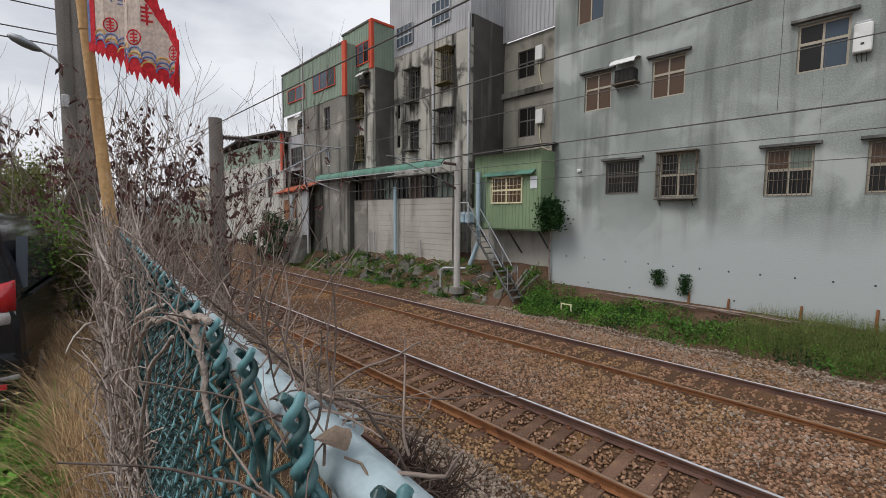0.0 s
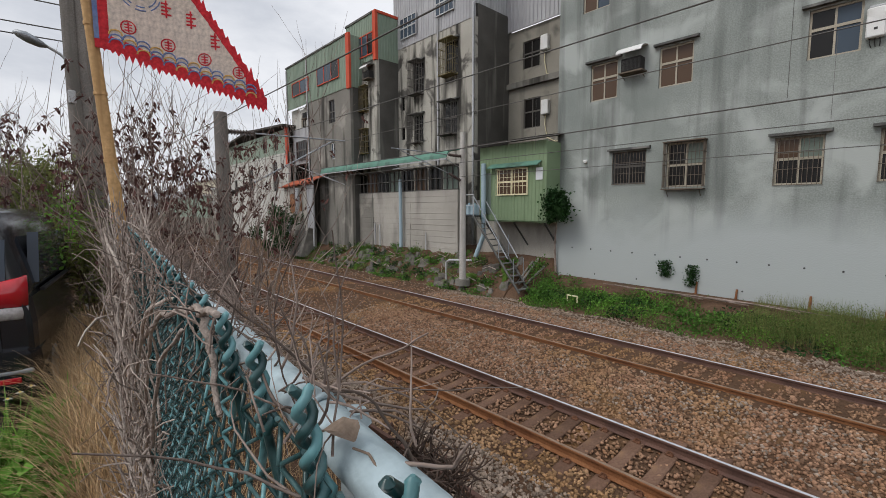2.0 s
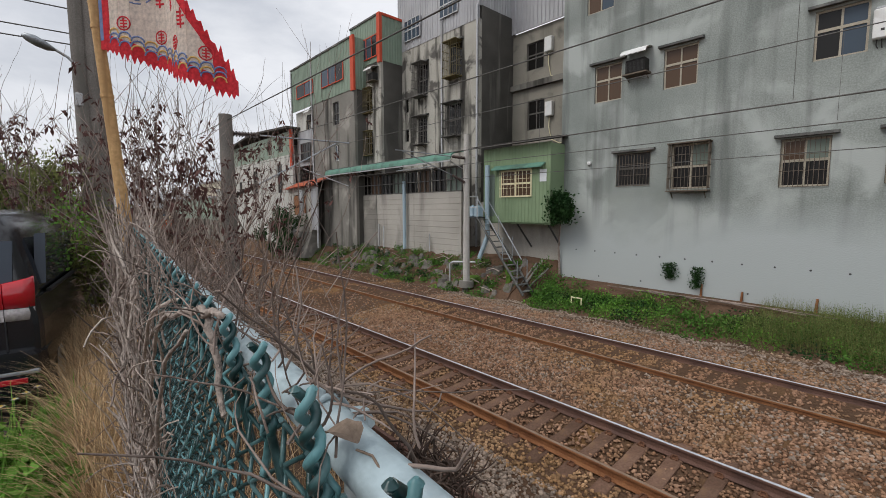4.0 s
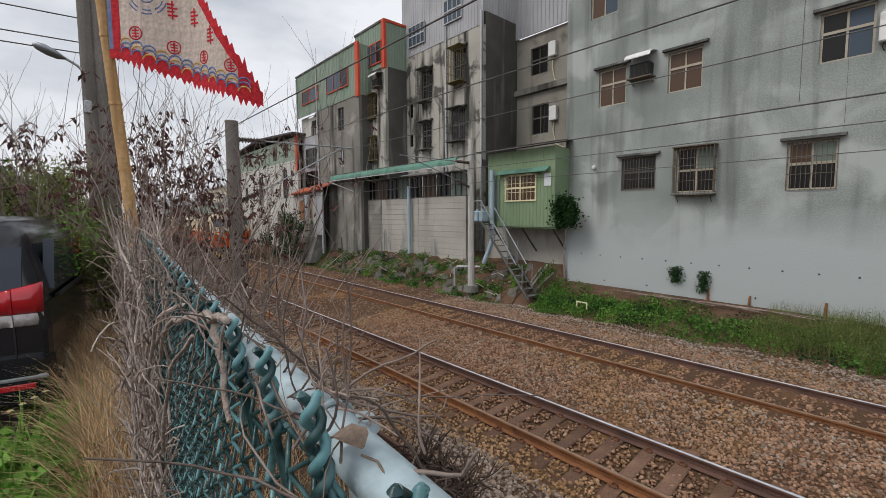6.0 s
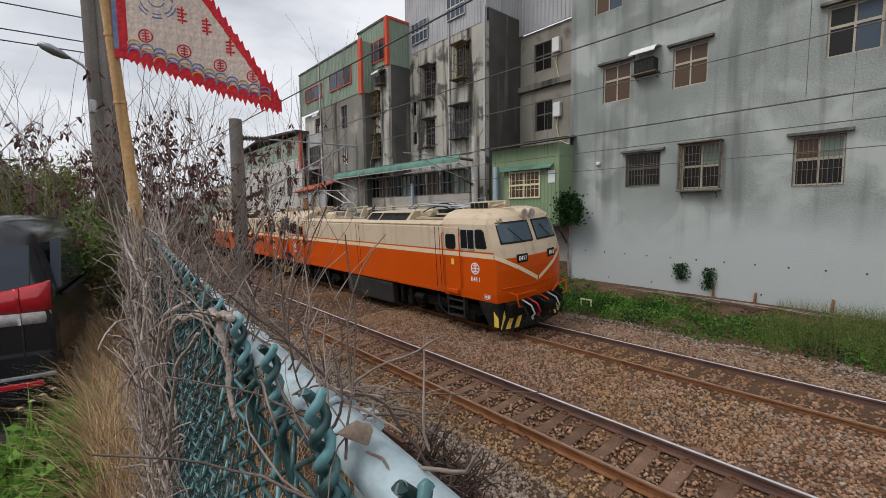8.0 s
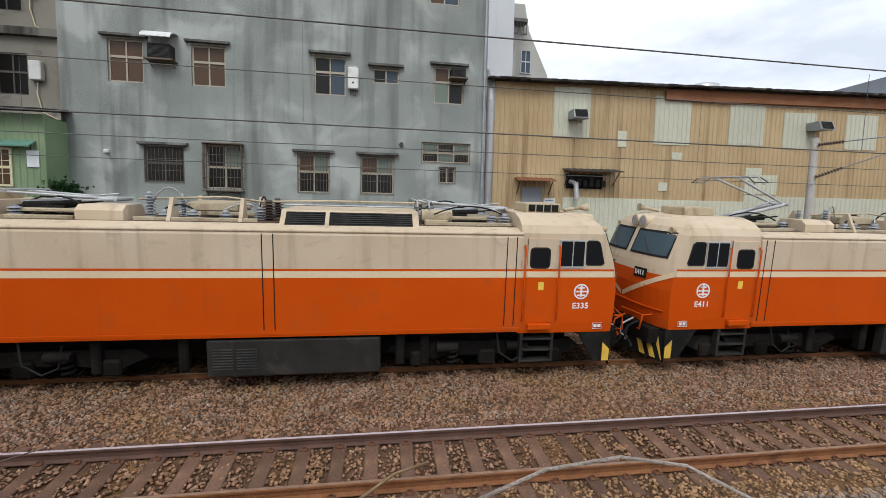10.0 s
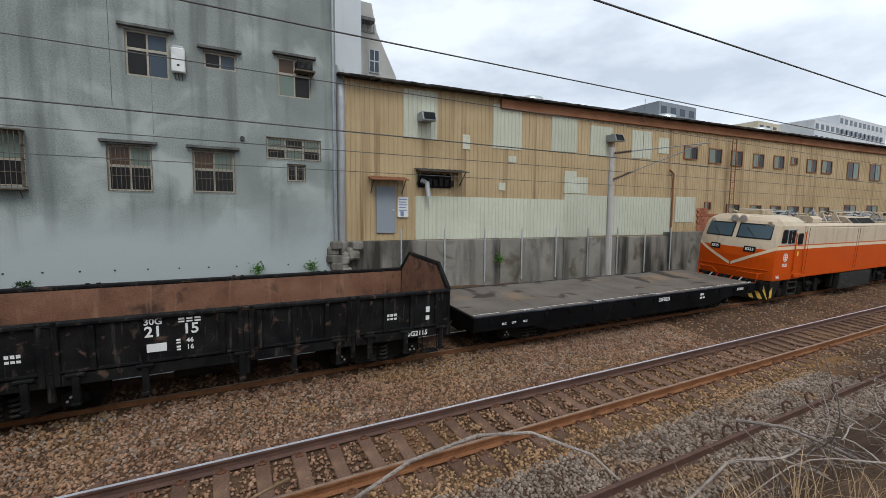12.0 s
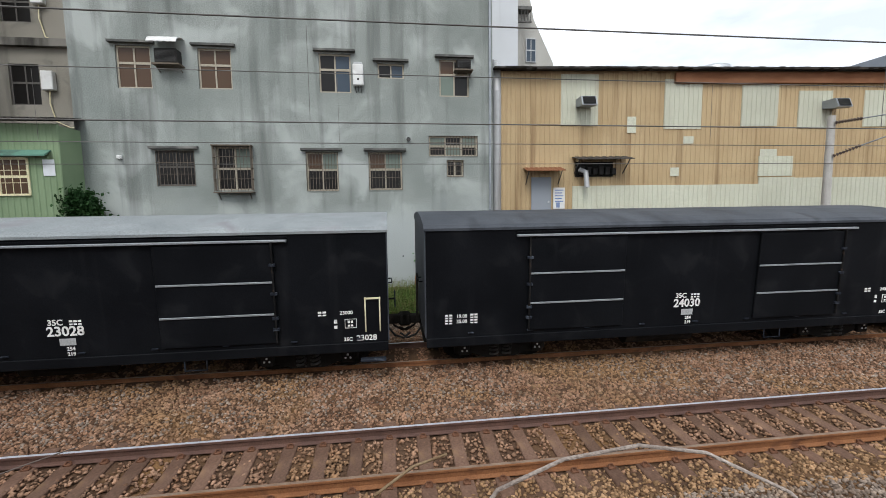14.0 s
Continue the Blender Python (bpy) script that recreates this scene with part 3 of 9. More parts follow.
# stones: joined, loose on the bed
def stone_field(name, count, region, mat, label, size=(0.020, 0.047), seed=3):
    r = np.random.RandomState(seed)
    base = np.array([(0, 0, 1), (0.9, 0, 0.25), (0.25, 0.9, 0.2), (-0.75, 0.55, 0.3), (-0.7, -0.6, 0.2), (0.3, -0.9, 0.3), (0.1, 0.1, -0.5)])
    tri = np.array([(0, 1, 2), (0, 2, 3), (0, 3, 4), (0, 4, 5), (0, 5, 1), (6, 2, 1), (6, 3, 2), (6, 4, 3), (6, 5, 4), (6, 1, 5)])
    x0, x1, y0, y1 = region
    u = r.rand(count)
    xs = np.where(r.rand(count) < 0.75, r.uniform(max(x0, -13), min(x1, 13), count), r.uniform(x0, x1, count))
    ys = r.uniform(y0, y1, count)
    keep = np.ones(count, bool)
    for ty in (NEAR_Y, FAR_Y):
        for s in (-1, 1):
            keep &= np.abs(ys - (ty + s * GAUGE / 2)) > 0.07
    phase = ((xs + 62.0) / 0.525) % 1.0
    on_sleeper = (np.minimum(phase, 1 - phase) < 0.2) & (np.abs(ys - NEAR_Y) < 0.95)
    keep &= ~(on_sleeper & (r.rand(count) < 0.93))
    phase = ((xs + 42.0) / 0.525) % 1.0
    on_far = (np.minimum(phase, 1 - phase) < 0.19) & (np.abs(ys - FAR_Y) < 0.9)
    keep &= ~(on_far & (r.rand(count) < 0.85))
    xs, ys = xs[keep], ys[keep]
    n = len(xs)
    zs = np.array([ground_height(a, b) for a, b in zip(xs, ys)]) + 0.012
    zs = np.where(np.abs(ys - NEAR_Y) < 0.55, np.maximum(zs, NEAR_Z - 0.19 + 0.062 * (ys - NEAR_Y)), zs)
    sc = r.uniform(size[0], size[1], (n, 1, 1)) * r.uniform(0.65, 1.25, (n, 1, 3))
    a = r.uniform(0, 2 * np.pi, n)
    jit = base[None] * (1 + r.uniform(-0.22, 0.22, (n, 7, 3)))
    p = jit * sc
    tilt = r.uniform(-0.9, 0.9, n)
    pz = p[..., 2] * np.cos(tilt)[:, None] + p[..., 0] * np.sin(tilt)[:, None]
    pxx = p[..., 0] * np.cos(tilt)[:, None] - p[..., 2] * np.sin(tilt)[:, None]
    c, s = np.cos(a)[:, None], np.sin(a)[:, None]
    v = np.stack([pxx * c - p[..., 1] * s + xs[:, None], pxx * s + p[..., 1] * c + ys[:, None], pz + zs[:, None]], -1).reshape(-1, 3)
    f = (tri[None] + 7 * np.arange(n)[:, None, None]).reshape(-1, 3)
    me = bpy.data.meshes.new(name)
    me.vertices.add(len(v))
    me.vertices.foreach_set("co", v.ravel())
    me.loops.add(f.size)
    me.loops.foreach_set("vertex_index", f.ravel())
    me.polygons.add(len(f))
    me.polygons.foreach_set("loop_start", np.arange(0, f.size, 3))
    me.update(calc_edges=True)
    me.validate()
    me.materials.append(M[mat])
    return tagged(new(name, me), label, "ballast", kind="stuff")


stone_field("ballast_stones", 64000, (-30, 32, 5.4, 12.0), "stone", "loose rust-brown ballast stones between the rails", seed=3)
stone_field("ballast_stones", 9000, (-22, 24, 4.72, 5.5), "stone_ochre", "loose rust-stained ochre stones along the near rail", seed=5)
stone_field("ballast_stones", 30000, (-25, 30, 3.05, 4.85), "stone_grey", "loose grey and tan ballast stones along the bank", seed=4)
stone_field("ballast_stones", 12000, (-30, 40, 7.0, 9.2), "stone", "loose brown ballast stones between the tracks", seed=6)
stone_field("ballast_stones", 8000, (-30, 40, 7.2, 9.2), "stone_grey", "loose grey and tan ballast stones between the tracks", seed=7)
stone_field("ballast_stones", 14000, (-40, 40, 10.9, 13.1), "stone_grey", "pale grey ballast shoulder beyond the far track", seed=8)

# old rusty rail with hooked clips along the foot of the bank
old_rail = thing("old_rail", "discarded rusty rail with hooked iron clips on the stones", "rail", at=pose(0, 3.78, -0.02))
shape = Shape()
shape.prism(rail_profile(), -30, 30)
part("rail", shape, "dark_rail", old_rail)
hook = Shape()
hook.tube([(0, 0.04, -0.06), (0, 0.10, 0.02), (0.02, 0.13, 0.11), (0.05, 0.10, 0.17), (0.08, 0.04, 0.16), (0.09, 0.01, 0.11)], 0.022, 6)
hook.bev(-0.04, 0.04, 0.02, 0.10, -0.10, -0.04, 0.008)
hook_mesh = hook.mesh("hooked_clip", M["dark_rail"])
for x in (-6.4, -5.5, -4.2, 2.9, 4.77, 5.84, 6.77, 7.35, 7.75, 8.09, 9.36, 10.25, 11.33, 12.72, 13.85, 15.2):
    part("hooked_clip", hook_mesh, "rust_rail", old_rail).matrix_basis = pose(x, 0, 0, 0, 0, rng.uniform(-25, 25))


# ---- buildings ----
def pierced(x0, x1, y, thick, z0, z1, holes=()):
    """A wall along x with real openings; its face is at y."""
    xs = sorted({x0, x1, *(v for h in holes for v in h[:2] if x0 < v < x1)})
    zs = sorted({z0, z1, *(v for h in holes for v in h[2:4] if z0 < v < z1)})
    full = {}
    for i in range(len(xs) - 1):
        for j in range(len(zs) - 1):
            cx, cz = (xs[i] + xs[i + 1]) / 2, (zs[j] + zs[j + 1]) / 2
            full[i, j] = not any(h[0] < cx < h[1] and h[2] < cz < h[3] for h in holes)
    s = Shape()
    b = y + thick
    for (i, j), on in full.items():
        if not on:
            continue
        a0, a1, c0, c1 = xs[i], xs[i + 1], zs[j], zs[j + 1]
        s.quad((a0, y, c0), (a1, y, c0), (a1, y, c1), (a0, y, c1))
        s.quad((a0, b, c0), (a0, b, c1), (a1, b, c1), (a1, b, c0))
        if not full.get((i - 1, j)):
            s.quad((a0, y, c0), (a0, y, c1), (a0, b, c1), (a0, b, c0))
        if not full.get((i + 1, j)):
            s.quad((a1, y, c0), (a1, b, c0), (a1, b, c1), (a1, y, c1))
        if not full.get((i, j - 1)):
            s.quad((a0, y, c0), (a0, b, c0), (a1, b, c0), (a1, y, c0))
        if not full.get((i, j + 1)):
            s.quad((a0, y, c1), (a1, y, c1), (a1, b, c1), (a0, b, c1))
    return s


def corrugated(x0, x1, y, z0, z1, pitch=0.2, depth=0.03, flip=1):
    """Ribbed sheet along x, with its face to -y."""
    prof = []
    x = x0
    while x < x1 - 1e-6:
        for u, d in ((0.0, 0.0), (0.12, 1.0), (0.3, 1.0), (0.42, 0.0)):
            if x + u * pitch <= x1:
                prof.append((x + u * pitch, y - d * depth * flip))
        x += pitch
    prof.append((x1, y))
    s = Shape()
    top = [(a, b, z1) for a, b in prof]
    low = [(a, b, z0) for a, b in prof]
    back = [(x1, y + 0.05), (x0, y + 0.05)]
    outline = prof + back
    s.prism(outline, z0, z1, "z")
    return s


def window(parent, x0, x1, z0, z1, y, frame="frame_beige", panes=("pane_brown", "pane_dark", "pane_brown", "pane_brown"), hood=True, bars=None, split=0.5, deep=0.07,
           cage=0.0, cols=2, sill=False, bar_gap=0.11, bar_mat="bars"):
    """A two-by-two aluminium window set back in its opening, with its hood, grille or cage as sub-parts."""
    f = Shape()
    t, yy = 0.055, y + deep
    f.box(x0, x1, yy, yy + 0.06, z0, z0 + t).box(x0, x1, yy, yy + 0.06, z1 - t, z1)
    f.box(x0, x0 + t, yy + 0.001, yy + 0.059, z0 + t, z1 - t).box(x1 - t, x1, yy + 0.001, yy + 0.059, z0 + t, z1 - t)
    zm = z0 + (z1 - z0) * split
    if split:
        f.box(x0 + t, x1 - t, yy + 0.002, yy + 0.058, zm - t * 0.7, zm + t * 0.7)
    for c in range(1, cols):
        xm = x0 + (x1 - x0) * c / cols
        f.box(xm - 0.025, xm + 0.025, yy + 0.004, yy + 0.056, z0 + t, z1 - t)
    w = part("window", f, frame, parent)
    if sill:
        part("window_sill", Shape().box(x0 - 0.06, x1 + 0.06, y - 0.04, yy, z0 - 0.06, z0 - 0.002), frame, w)
    rows_z = ((z0 + t, zm), (zm, z1 - t)) if split else ((z0 + t, z1 - t),)
    k = 0
    for a, b in rows_z:
        for c in range(cols):
            p = Shape()
            p.box(x0 + (x1 - x0) * c / cols + 0.02, x0 + (x1 - x0) * (c + 1) / cols - 0.02, yy + 0.024 + 0.006 * (c % 2), yy + 0.03 + 0.006 * (c % 2), a, b)
            part("pane", p, panes[k % len(panes)], w)
            k += 1
    if hood:
        h = Shape()
        h.prism([(y + 0.02, z1 + 0.16), (y - 0.16, z1 + 0.13), (y - 0.16, z1 + 0.055), (y + 0.02, z1 + 0.06)], x0 - 0.16, x1 + 0.16)
        part("hood", h, "hood", w, "dark weathered concrete hood")
    if bars:
        g = Shape()
        yb = y - 0.03 - cage
        n = max(2, int((x1 - x0) / bar_gap))
        for i in range(n + 1):
            xx = x0 + (x1 - x0) * i / n
            g.box(xx - 0.006, xx + 0.006, yb, yb + 0.014, z0 - (0.06 if cage else 0), z1)
        for i in range(4 if not cage else 5):
            zz = z0 + (z1 - z0) * i / (3 if not cage else 4)
            g.box(x0 - 0.01, x1 + 0.01, yb - 0.006, yb - 0.0005, zz - 0.008, zz + 0.008)
        if cage:
            for xx in (x0, x1):
                for i in range(5):
                    zz = z0 + (z1 - z0) * i / 4
                    g.box(xx - 0.012, xx + 0.012, yb + 0.018, y, zz - 0.012, zz + 0.012)
                for j in range(1, 4):
                    g.box(xx - 0.009, xx + 0.009, yb + cage * j / 4, yb + cage * j / 4 + 0.016, z0, z1)
            g.box(x0 - 0.03, x1 + 0.03, yb - 0.02, y, z0 - 0.10, z0 - 0.06)
            g.box(x0 - 0.03, x1 + 0.03, yb - 0.02, y, z1 + 0.0, z1 + 0.035)
            for xx in (x0 + 0.1, x1 - 0.1):
                g.tube([(xx, yb + 0.1, z0 - 0.09), (xx, y - 0.01, z0 - 0.32)], 0.014, 5)
        part("grille", g, bar_mat, w, "weathered steel window grille")
    return w


def hole(w):
    return w[:4]


# the big grey rendered house
GY = 16.0
grey = thing("apartment_house", "large grey cement-rendered house with run-off stains", "house")
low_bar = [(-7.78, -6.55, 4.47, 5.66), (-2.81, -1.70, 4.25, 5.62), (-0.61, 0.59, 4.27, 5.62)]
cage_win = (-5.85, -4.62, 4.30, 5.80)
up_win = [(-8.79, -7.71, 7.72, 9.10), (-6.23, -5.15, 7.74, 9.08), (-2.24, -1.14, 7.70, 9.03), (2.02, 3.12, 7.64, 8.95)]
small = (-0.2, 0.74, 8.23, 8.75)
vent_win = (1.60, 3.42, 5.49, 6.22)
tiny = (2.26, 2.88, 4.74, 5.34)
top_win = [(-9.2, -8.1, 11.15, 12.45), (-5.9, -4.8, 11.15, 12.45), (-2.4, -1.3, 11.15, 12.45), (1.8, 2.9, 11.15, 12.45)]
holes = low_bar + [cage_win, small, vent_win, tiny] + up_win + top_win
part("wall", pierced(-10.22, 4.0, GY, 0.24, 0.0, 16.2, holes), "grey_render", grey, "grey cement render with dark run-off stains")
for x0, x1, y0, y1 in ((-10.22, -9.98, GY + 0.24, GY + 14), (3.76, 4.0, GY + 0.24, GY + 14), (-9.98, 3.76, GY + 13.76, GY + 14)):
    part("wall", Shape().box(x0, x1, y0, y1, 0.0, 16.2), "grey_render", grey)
s = Shape()
s.box(-10.3, 4.08, GY - 0.05, GY + 14.05, 16.2, 16.45)
part("roof", s, "hood", grey)
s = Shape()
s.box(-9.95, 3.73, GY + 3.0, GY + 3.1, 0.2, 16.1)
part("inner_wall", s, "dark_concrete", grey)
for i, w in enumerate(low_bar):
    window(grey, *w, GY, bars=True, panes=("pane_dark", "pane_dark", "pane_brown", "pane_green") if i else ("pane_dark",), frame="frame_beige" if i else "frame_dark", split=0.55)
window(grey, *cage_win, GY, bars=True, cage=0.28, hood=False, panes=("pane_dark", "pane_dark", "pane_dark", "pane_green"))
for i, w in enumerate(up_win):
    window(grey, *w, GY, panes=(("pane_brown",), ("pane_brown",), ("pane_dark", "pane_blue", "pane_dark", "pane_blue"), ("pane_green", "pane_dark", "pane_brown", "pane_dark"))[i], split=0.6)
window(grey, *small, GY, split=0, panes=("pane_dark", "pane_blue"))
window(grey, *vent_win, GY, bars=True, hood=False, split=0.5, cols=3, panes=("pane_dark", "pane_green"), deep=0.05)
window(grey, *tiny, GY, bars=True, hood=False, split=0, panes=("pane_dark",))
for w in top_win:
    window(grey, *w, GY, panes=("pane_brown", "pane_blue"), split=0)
# weep holes and tie-rod stubs in the lower wall
for k in range(17):
    x = -9.4 + k * 0.83
    part("weep_hole", Shape().rod((x, GY - 0.012, 1.95 - 0.012 * k), (x, GY + 0.02, 1.95 - 0.012 * k), 0.03, n=6), "dark_metal", grey)
    if k % 2:
        part("weep_hole", Shape().rod((x + 0.2, GY - 0.02, 0.95), (x + 0.2, GY + 0.02, 0.95), 0.028, n=6), "dark_metal", grey)
for x, h in ((-4.7, 0.35), (-3.55, 0.25), (-1.75, 0.3), (-0.2, 0.45), (1.0, 0.3)):
    part("pipe_stub", Shape().rod((x, GY - 0.06, 0.5), (x + 0.02, GY - 0.03, 0.75 + h), 0.05, 0.03, n=6), "rust_rail", grey)
s = Shape()
s.rod((3.88, GY - 0.10, 0.9), (3.88, GY - 0.10, 11.5), 0.05, n=8)
part("drainpipe", s, "steel_duct", grey)
s = Shape()
s.rod((0.85, GY - 0.10, 6.09), (0.85, GY + 0.02, 6.09), 0.075, n=12)
part("vent_cowl", s, "dark_metal", grey)
s = Shape()
s.bev(-8.98, -8.82, GY - 0.10, GY + 0.0, 5.37, 5.5, 0.02).rod((-8.9, GY - 0.06, 5.44), (-8.82, GY - 0.22, 5.40), 0.045, n=8)
solid("security_camera", s, "white_plastic", "small white wall lamp on grey render", "wall lamp")
# white gas heater box
heater = thing("gas_heater", "white wall-mounted gas heater box beside a window", "water heater")
s = Shape()
s.bev(-1.07, -0.70, GY - 0.20, GY - 0.002, 7.92, 8.66, 0.03)
part("body", s, "white_plastic", heater)
s = Shape()
s.bev(-1.03, -0.74, GY - 0.16, GY - 0.04, 8.665, 8.72, 0.01)
part("flue", s, "galv", heater)
s = Shape()
for k in range(3):
    s.tube([(-0.98 + k * 0.09, GY - 0.1, 7.92), (-0.99 + k * 0.1, GY - 0.08, 7.8), (-0.96 + k * 0.08, GY, 7.72)], 0.012, 5)
s.box(-0.92, -0.85, GY - 0.205, GY - 0.2005, 8.1, 8.16)
part("pipe", s, "dark_metal", heater)


def air_conditioner(x0, x1, z0, z1, y, awning=True, label="window air conditioner in a steel bracket"):
    a = thing("air_conditioner", label, "air conditioner")
    s = Shape()
    s.bev(x0, x1, y - 0.38, y - 0.003, z0, z1, 0.02)
    part("body", s, "under_box", a)
    g = Shape()
    n = int((z1 - z0 - 0.1) / 0.035)
    for i in range(n):
        z = z0 + 0.06 + i * 0.035
        g.box(x0 + 0.04, x1 - 0.04, y - 0.395, y - 0.3805, z, z + 0.012)
    part("louvre", g, "dark_metal", a)
    b = Shape()
    b.box(x0 - 0.08, x1 + 0.08, y - 0.42, y - 0.003, z0 - 0.05, z0 - 0.001)
    b.tube([(x0, y - 0.4, z0 - 0.04), (x0, y - 0.01, z0 - 0.2)], 0.015, 5).tube([(x1, y - 0.4, z0 - 0.04), (x1, y - 0.01, z0 - 0.2)], 0.015, 5)
    part("bracket", b, "bars", a)
    if awning:
        w = Shape()
        prof = []
        for i in range(9):
            c = i / 8
            prof.append((y - 0.62 * math.sin(c * 1.45), z1 + 0.42 - 0.32 * (1 - math.cos(c * 1.45))))
        inner = [(p + 0.012, q - 0.02) for p, q in prof][::-1]
        for i in range(9):
            xa = x0 - 0.1 + (x1 - x0 + 0.2) * i / 9
            xb = x0 - 0.1 + (x1 - x0 + 0.2) * (i + 1) / 9
            w.prism([(p, q + 0.008 * (i % 2)) for p, q in prof] + [(p, q + 0.008 * (i % 2)) for p, q in inner], xa, xb)
        part("awning", w, "white_plastic", a, "curved white corrugated awning")
    return a


air_conditioner(-7.42, -6.72, 8.45, 8.92, GY, True, "window air conditioner under a white corrugated awning")
air_conditioner(2.62, 3.12, 8.52, 8.86, GY, False, "rusty window air conditioner")

# brown recessed house
BY = 19.8
brown = thing("brown_house", "narrow brown-grey rendered house set back between neighbours", "house")
bw = [(-14.85, -13.75, 7.95, 9.55), (-14.95, -13.85, 11.15, 12.6)]
part("wall", pierced(-16.0, -10.0, BY, 0.2, 0.0, 13.3, bw), "brown_render", brown)
s = corrugated(-16.0, -10.0, BY - 0.15, 13.3, 17.5, 0.25, 0.04)
part("cladding", s, "grey_sheet", brown, "pale grey corrugated sheet top storey")
s = Shape()
s.box(-16.0, -10.0, BY - 0.22, BY, 10.2, 10.5)
part("ledge", s, "dark_concrete", brown)
s = Shape()
s.box(-16.1, -10.0, BY - 0.2, BY + 8, 17.5, 17.7)
part("roof", s, "roof_edge", brown)
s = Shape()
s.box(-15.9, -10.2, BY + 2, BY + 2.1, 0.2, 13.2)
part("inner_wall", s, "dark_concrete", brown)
for w in bw:
    window(brown, *w, BY, frame="frame_dark", panes=("pane_dark",), hood=False, split=0.55)
for x, z in ((-13.35, 8.6), (-13.45, 11.9)):
    h = thing("gas_heater", "white gas heater box with hanging pipes on brown render", "water heater")
    s = Shape()
    s.bev(x - 0.22, x + 0.22, BY - 0.25, BY - 0.003, z - 0.1, z + 0.65, 0.03)
    part("body", s, "white_plastic", h)
    s = Shape()
    s.tube([(x, BY - 0.1, z - 0.1), (x - 0.05, BY - 0.08, z - 0.6), (x + 0.1, BY - 0.06, z - 1.3), (x + 0.6, BY - 0.05, z - 1.55), (x + 1.6, BY - 0.05, z - 1.5)], 0.025, 5)
    part("pipe", s, "bars_cream", h)

# stained concrete house with cage windows
HY = 17.0
conc = thing("concrete_house", "tall stained concrete house with steel cage windows", "house")
cw = [(-21.0, -20.1, 10.45, 12.3), (-18.2, -17.2, 10.95, 12.75), (-21.05, -20.15, 7.6, 9.2), (-18.35, -17.25, 7.75, 9.5), (-22.35, -21.95, 9.7, 10.6), (-22.35, -21.95, 7.9, 8.7)]
part("wall", pierced(-22.95, -15.9, HY, 0.2, 0.0, 13.5, cw), "old_concrete", conc)
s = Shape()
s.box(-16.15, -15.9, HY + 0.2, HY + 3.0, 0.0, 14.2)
part("side_wall", s, "black_concrete", conc, "near-black concrete side wall with paler streaks")
s = corrugated(0, 3.0, 0, 14.2, 18.5, 0.22, 0.035)
s.move(pose(-15.95, HY, 0, 0, 0, 90))
part("cladding", s, "grey_sheet", conc)
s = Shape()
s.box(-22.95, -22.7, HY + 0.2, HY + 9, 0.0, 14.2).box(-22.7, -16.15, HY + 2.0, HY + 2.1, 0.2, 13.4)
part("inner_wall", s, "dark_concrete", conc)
tw = [(-22.2, -20.6, 13.95, 15.2), (-18.9, -17.4, 14.3, 15.6)]
part("cladding", corrugated(-22.95, -15.9, HY - 0.02, 13.5, 18.5, 0.22, 0.035), "grey_sheet", conc, "grey corrugated sheet top storey")
s = Shape()
s.box(-23.0, -15.8, HY - 0.1, HY + 9, 18.5, 18.7)
part("roof", s, "roof_edge", conc)
for a, b, c, d in tw:
    window(conc, a, b, c, d, HY - 0.16, frame="galv", panes=("pane_blue",), hood=False, split=0.5, cols=4, deep=0.02)
for i, w in enumerate(cw):
    if i < 4:
        window(conc, *w, HY, frame="frame_dark", panes=("pane_dark",), hood=True, bars=True, cage=0.5, bar_gap=0.16, bar_mat="bars_yellow" if i == 1 else "frame_dark")
    else:
        window(conc, *w, HY, frame="frame_dark", panes=("pane_dark",), hood=False, split=0, cols=1)
for x in (-22.85, -18.75, -15.98):
    s = Shape()
    s.rod((x, HY - 0.08, 0.9), (x, HY - 0.08, 14.2), 0.06, n=8)
    part("drainpipe", s, "galv", conc)
# house with the sheet-green top storey, second of the pair
CY = 15.36
green_b = thing("green_topped_house", "concrete house with green sheet top storey and red trim", "house", "green-topped pair")
gw = [(-24.5, -23.55, 9.8, 11.25), (-24.6, -23.6, 7.15, 8.6)]
part("wall", pierced(-26.0, -22.6, CY, 0.2, 0.0, 12.7, gw), "old_concrete", green_b)
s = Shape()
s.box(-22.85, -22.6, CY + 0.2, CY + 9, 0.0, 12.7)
part("side_wall", s, "black_concrete", green_b, "near-black concrete side wall with paler streaks")
part("cladding", corrugated(-26.0, -22.63, CY - 0.03, 12.7, 15.4, 0.2, 0.03), "green_sheet", green_b, "green corrugated sheet")
s = corrugated(0, 9, 0, 12.7, 15.4, 0.2, 0.03)
s.move(pose(-22.6, CY, 0, 0, 0, 90))
part("cladding", s, "green_sheet", green_b)
s = Shape()
s.box(-22.85, -22.55, CY - 0.09, CY + 0.1, 12.6, 15.5).box(-22.62, -22.53, CY + 0.1, CY + 9, 15.35, 15.5)
part("trim", s, "red_trim", green_b, "red sheet-metal edge trim")
part("roof_edge", Shape().box(-26.05, -22.85, CY - 0.1, CY + 0.05, 15.38, 15.5), "hood", green_b)
s = Shape()
s.box(-26, -22.62, CY + 0.05, CY + 9, 15.25, 15.34)
part("roof", s, "green_sheet", green_b)
window(green_b, -24.63, -22.78, 13.0, 14.3, CY - 0.15, frame="red_trim", panes=("pane_blue", "pane_blue", "pane_dark"), hood=False, split=0, cols=3, deep=0.02)
for w in gw:
    window(green_b, *w, CY, frame="frame_dark", panes=("pane_dark",), hood=False, bars=True, cage=0.25, bar_mat="bars_yellow")
s = Shape()
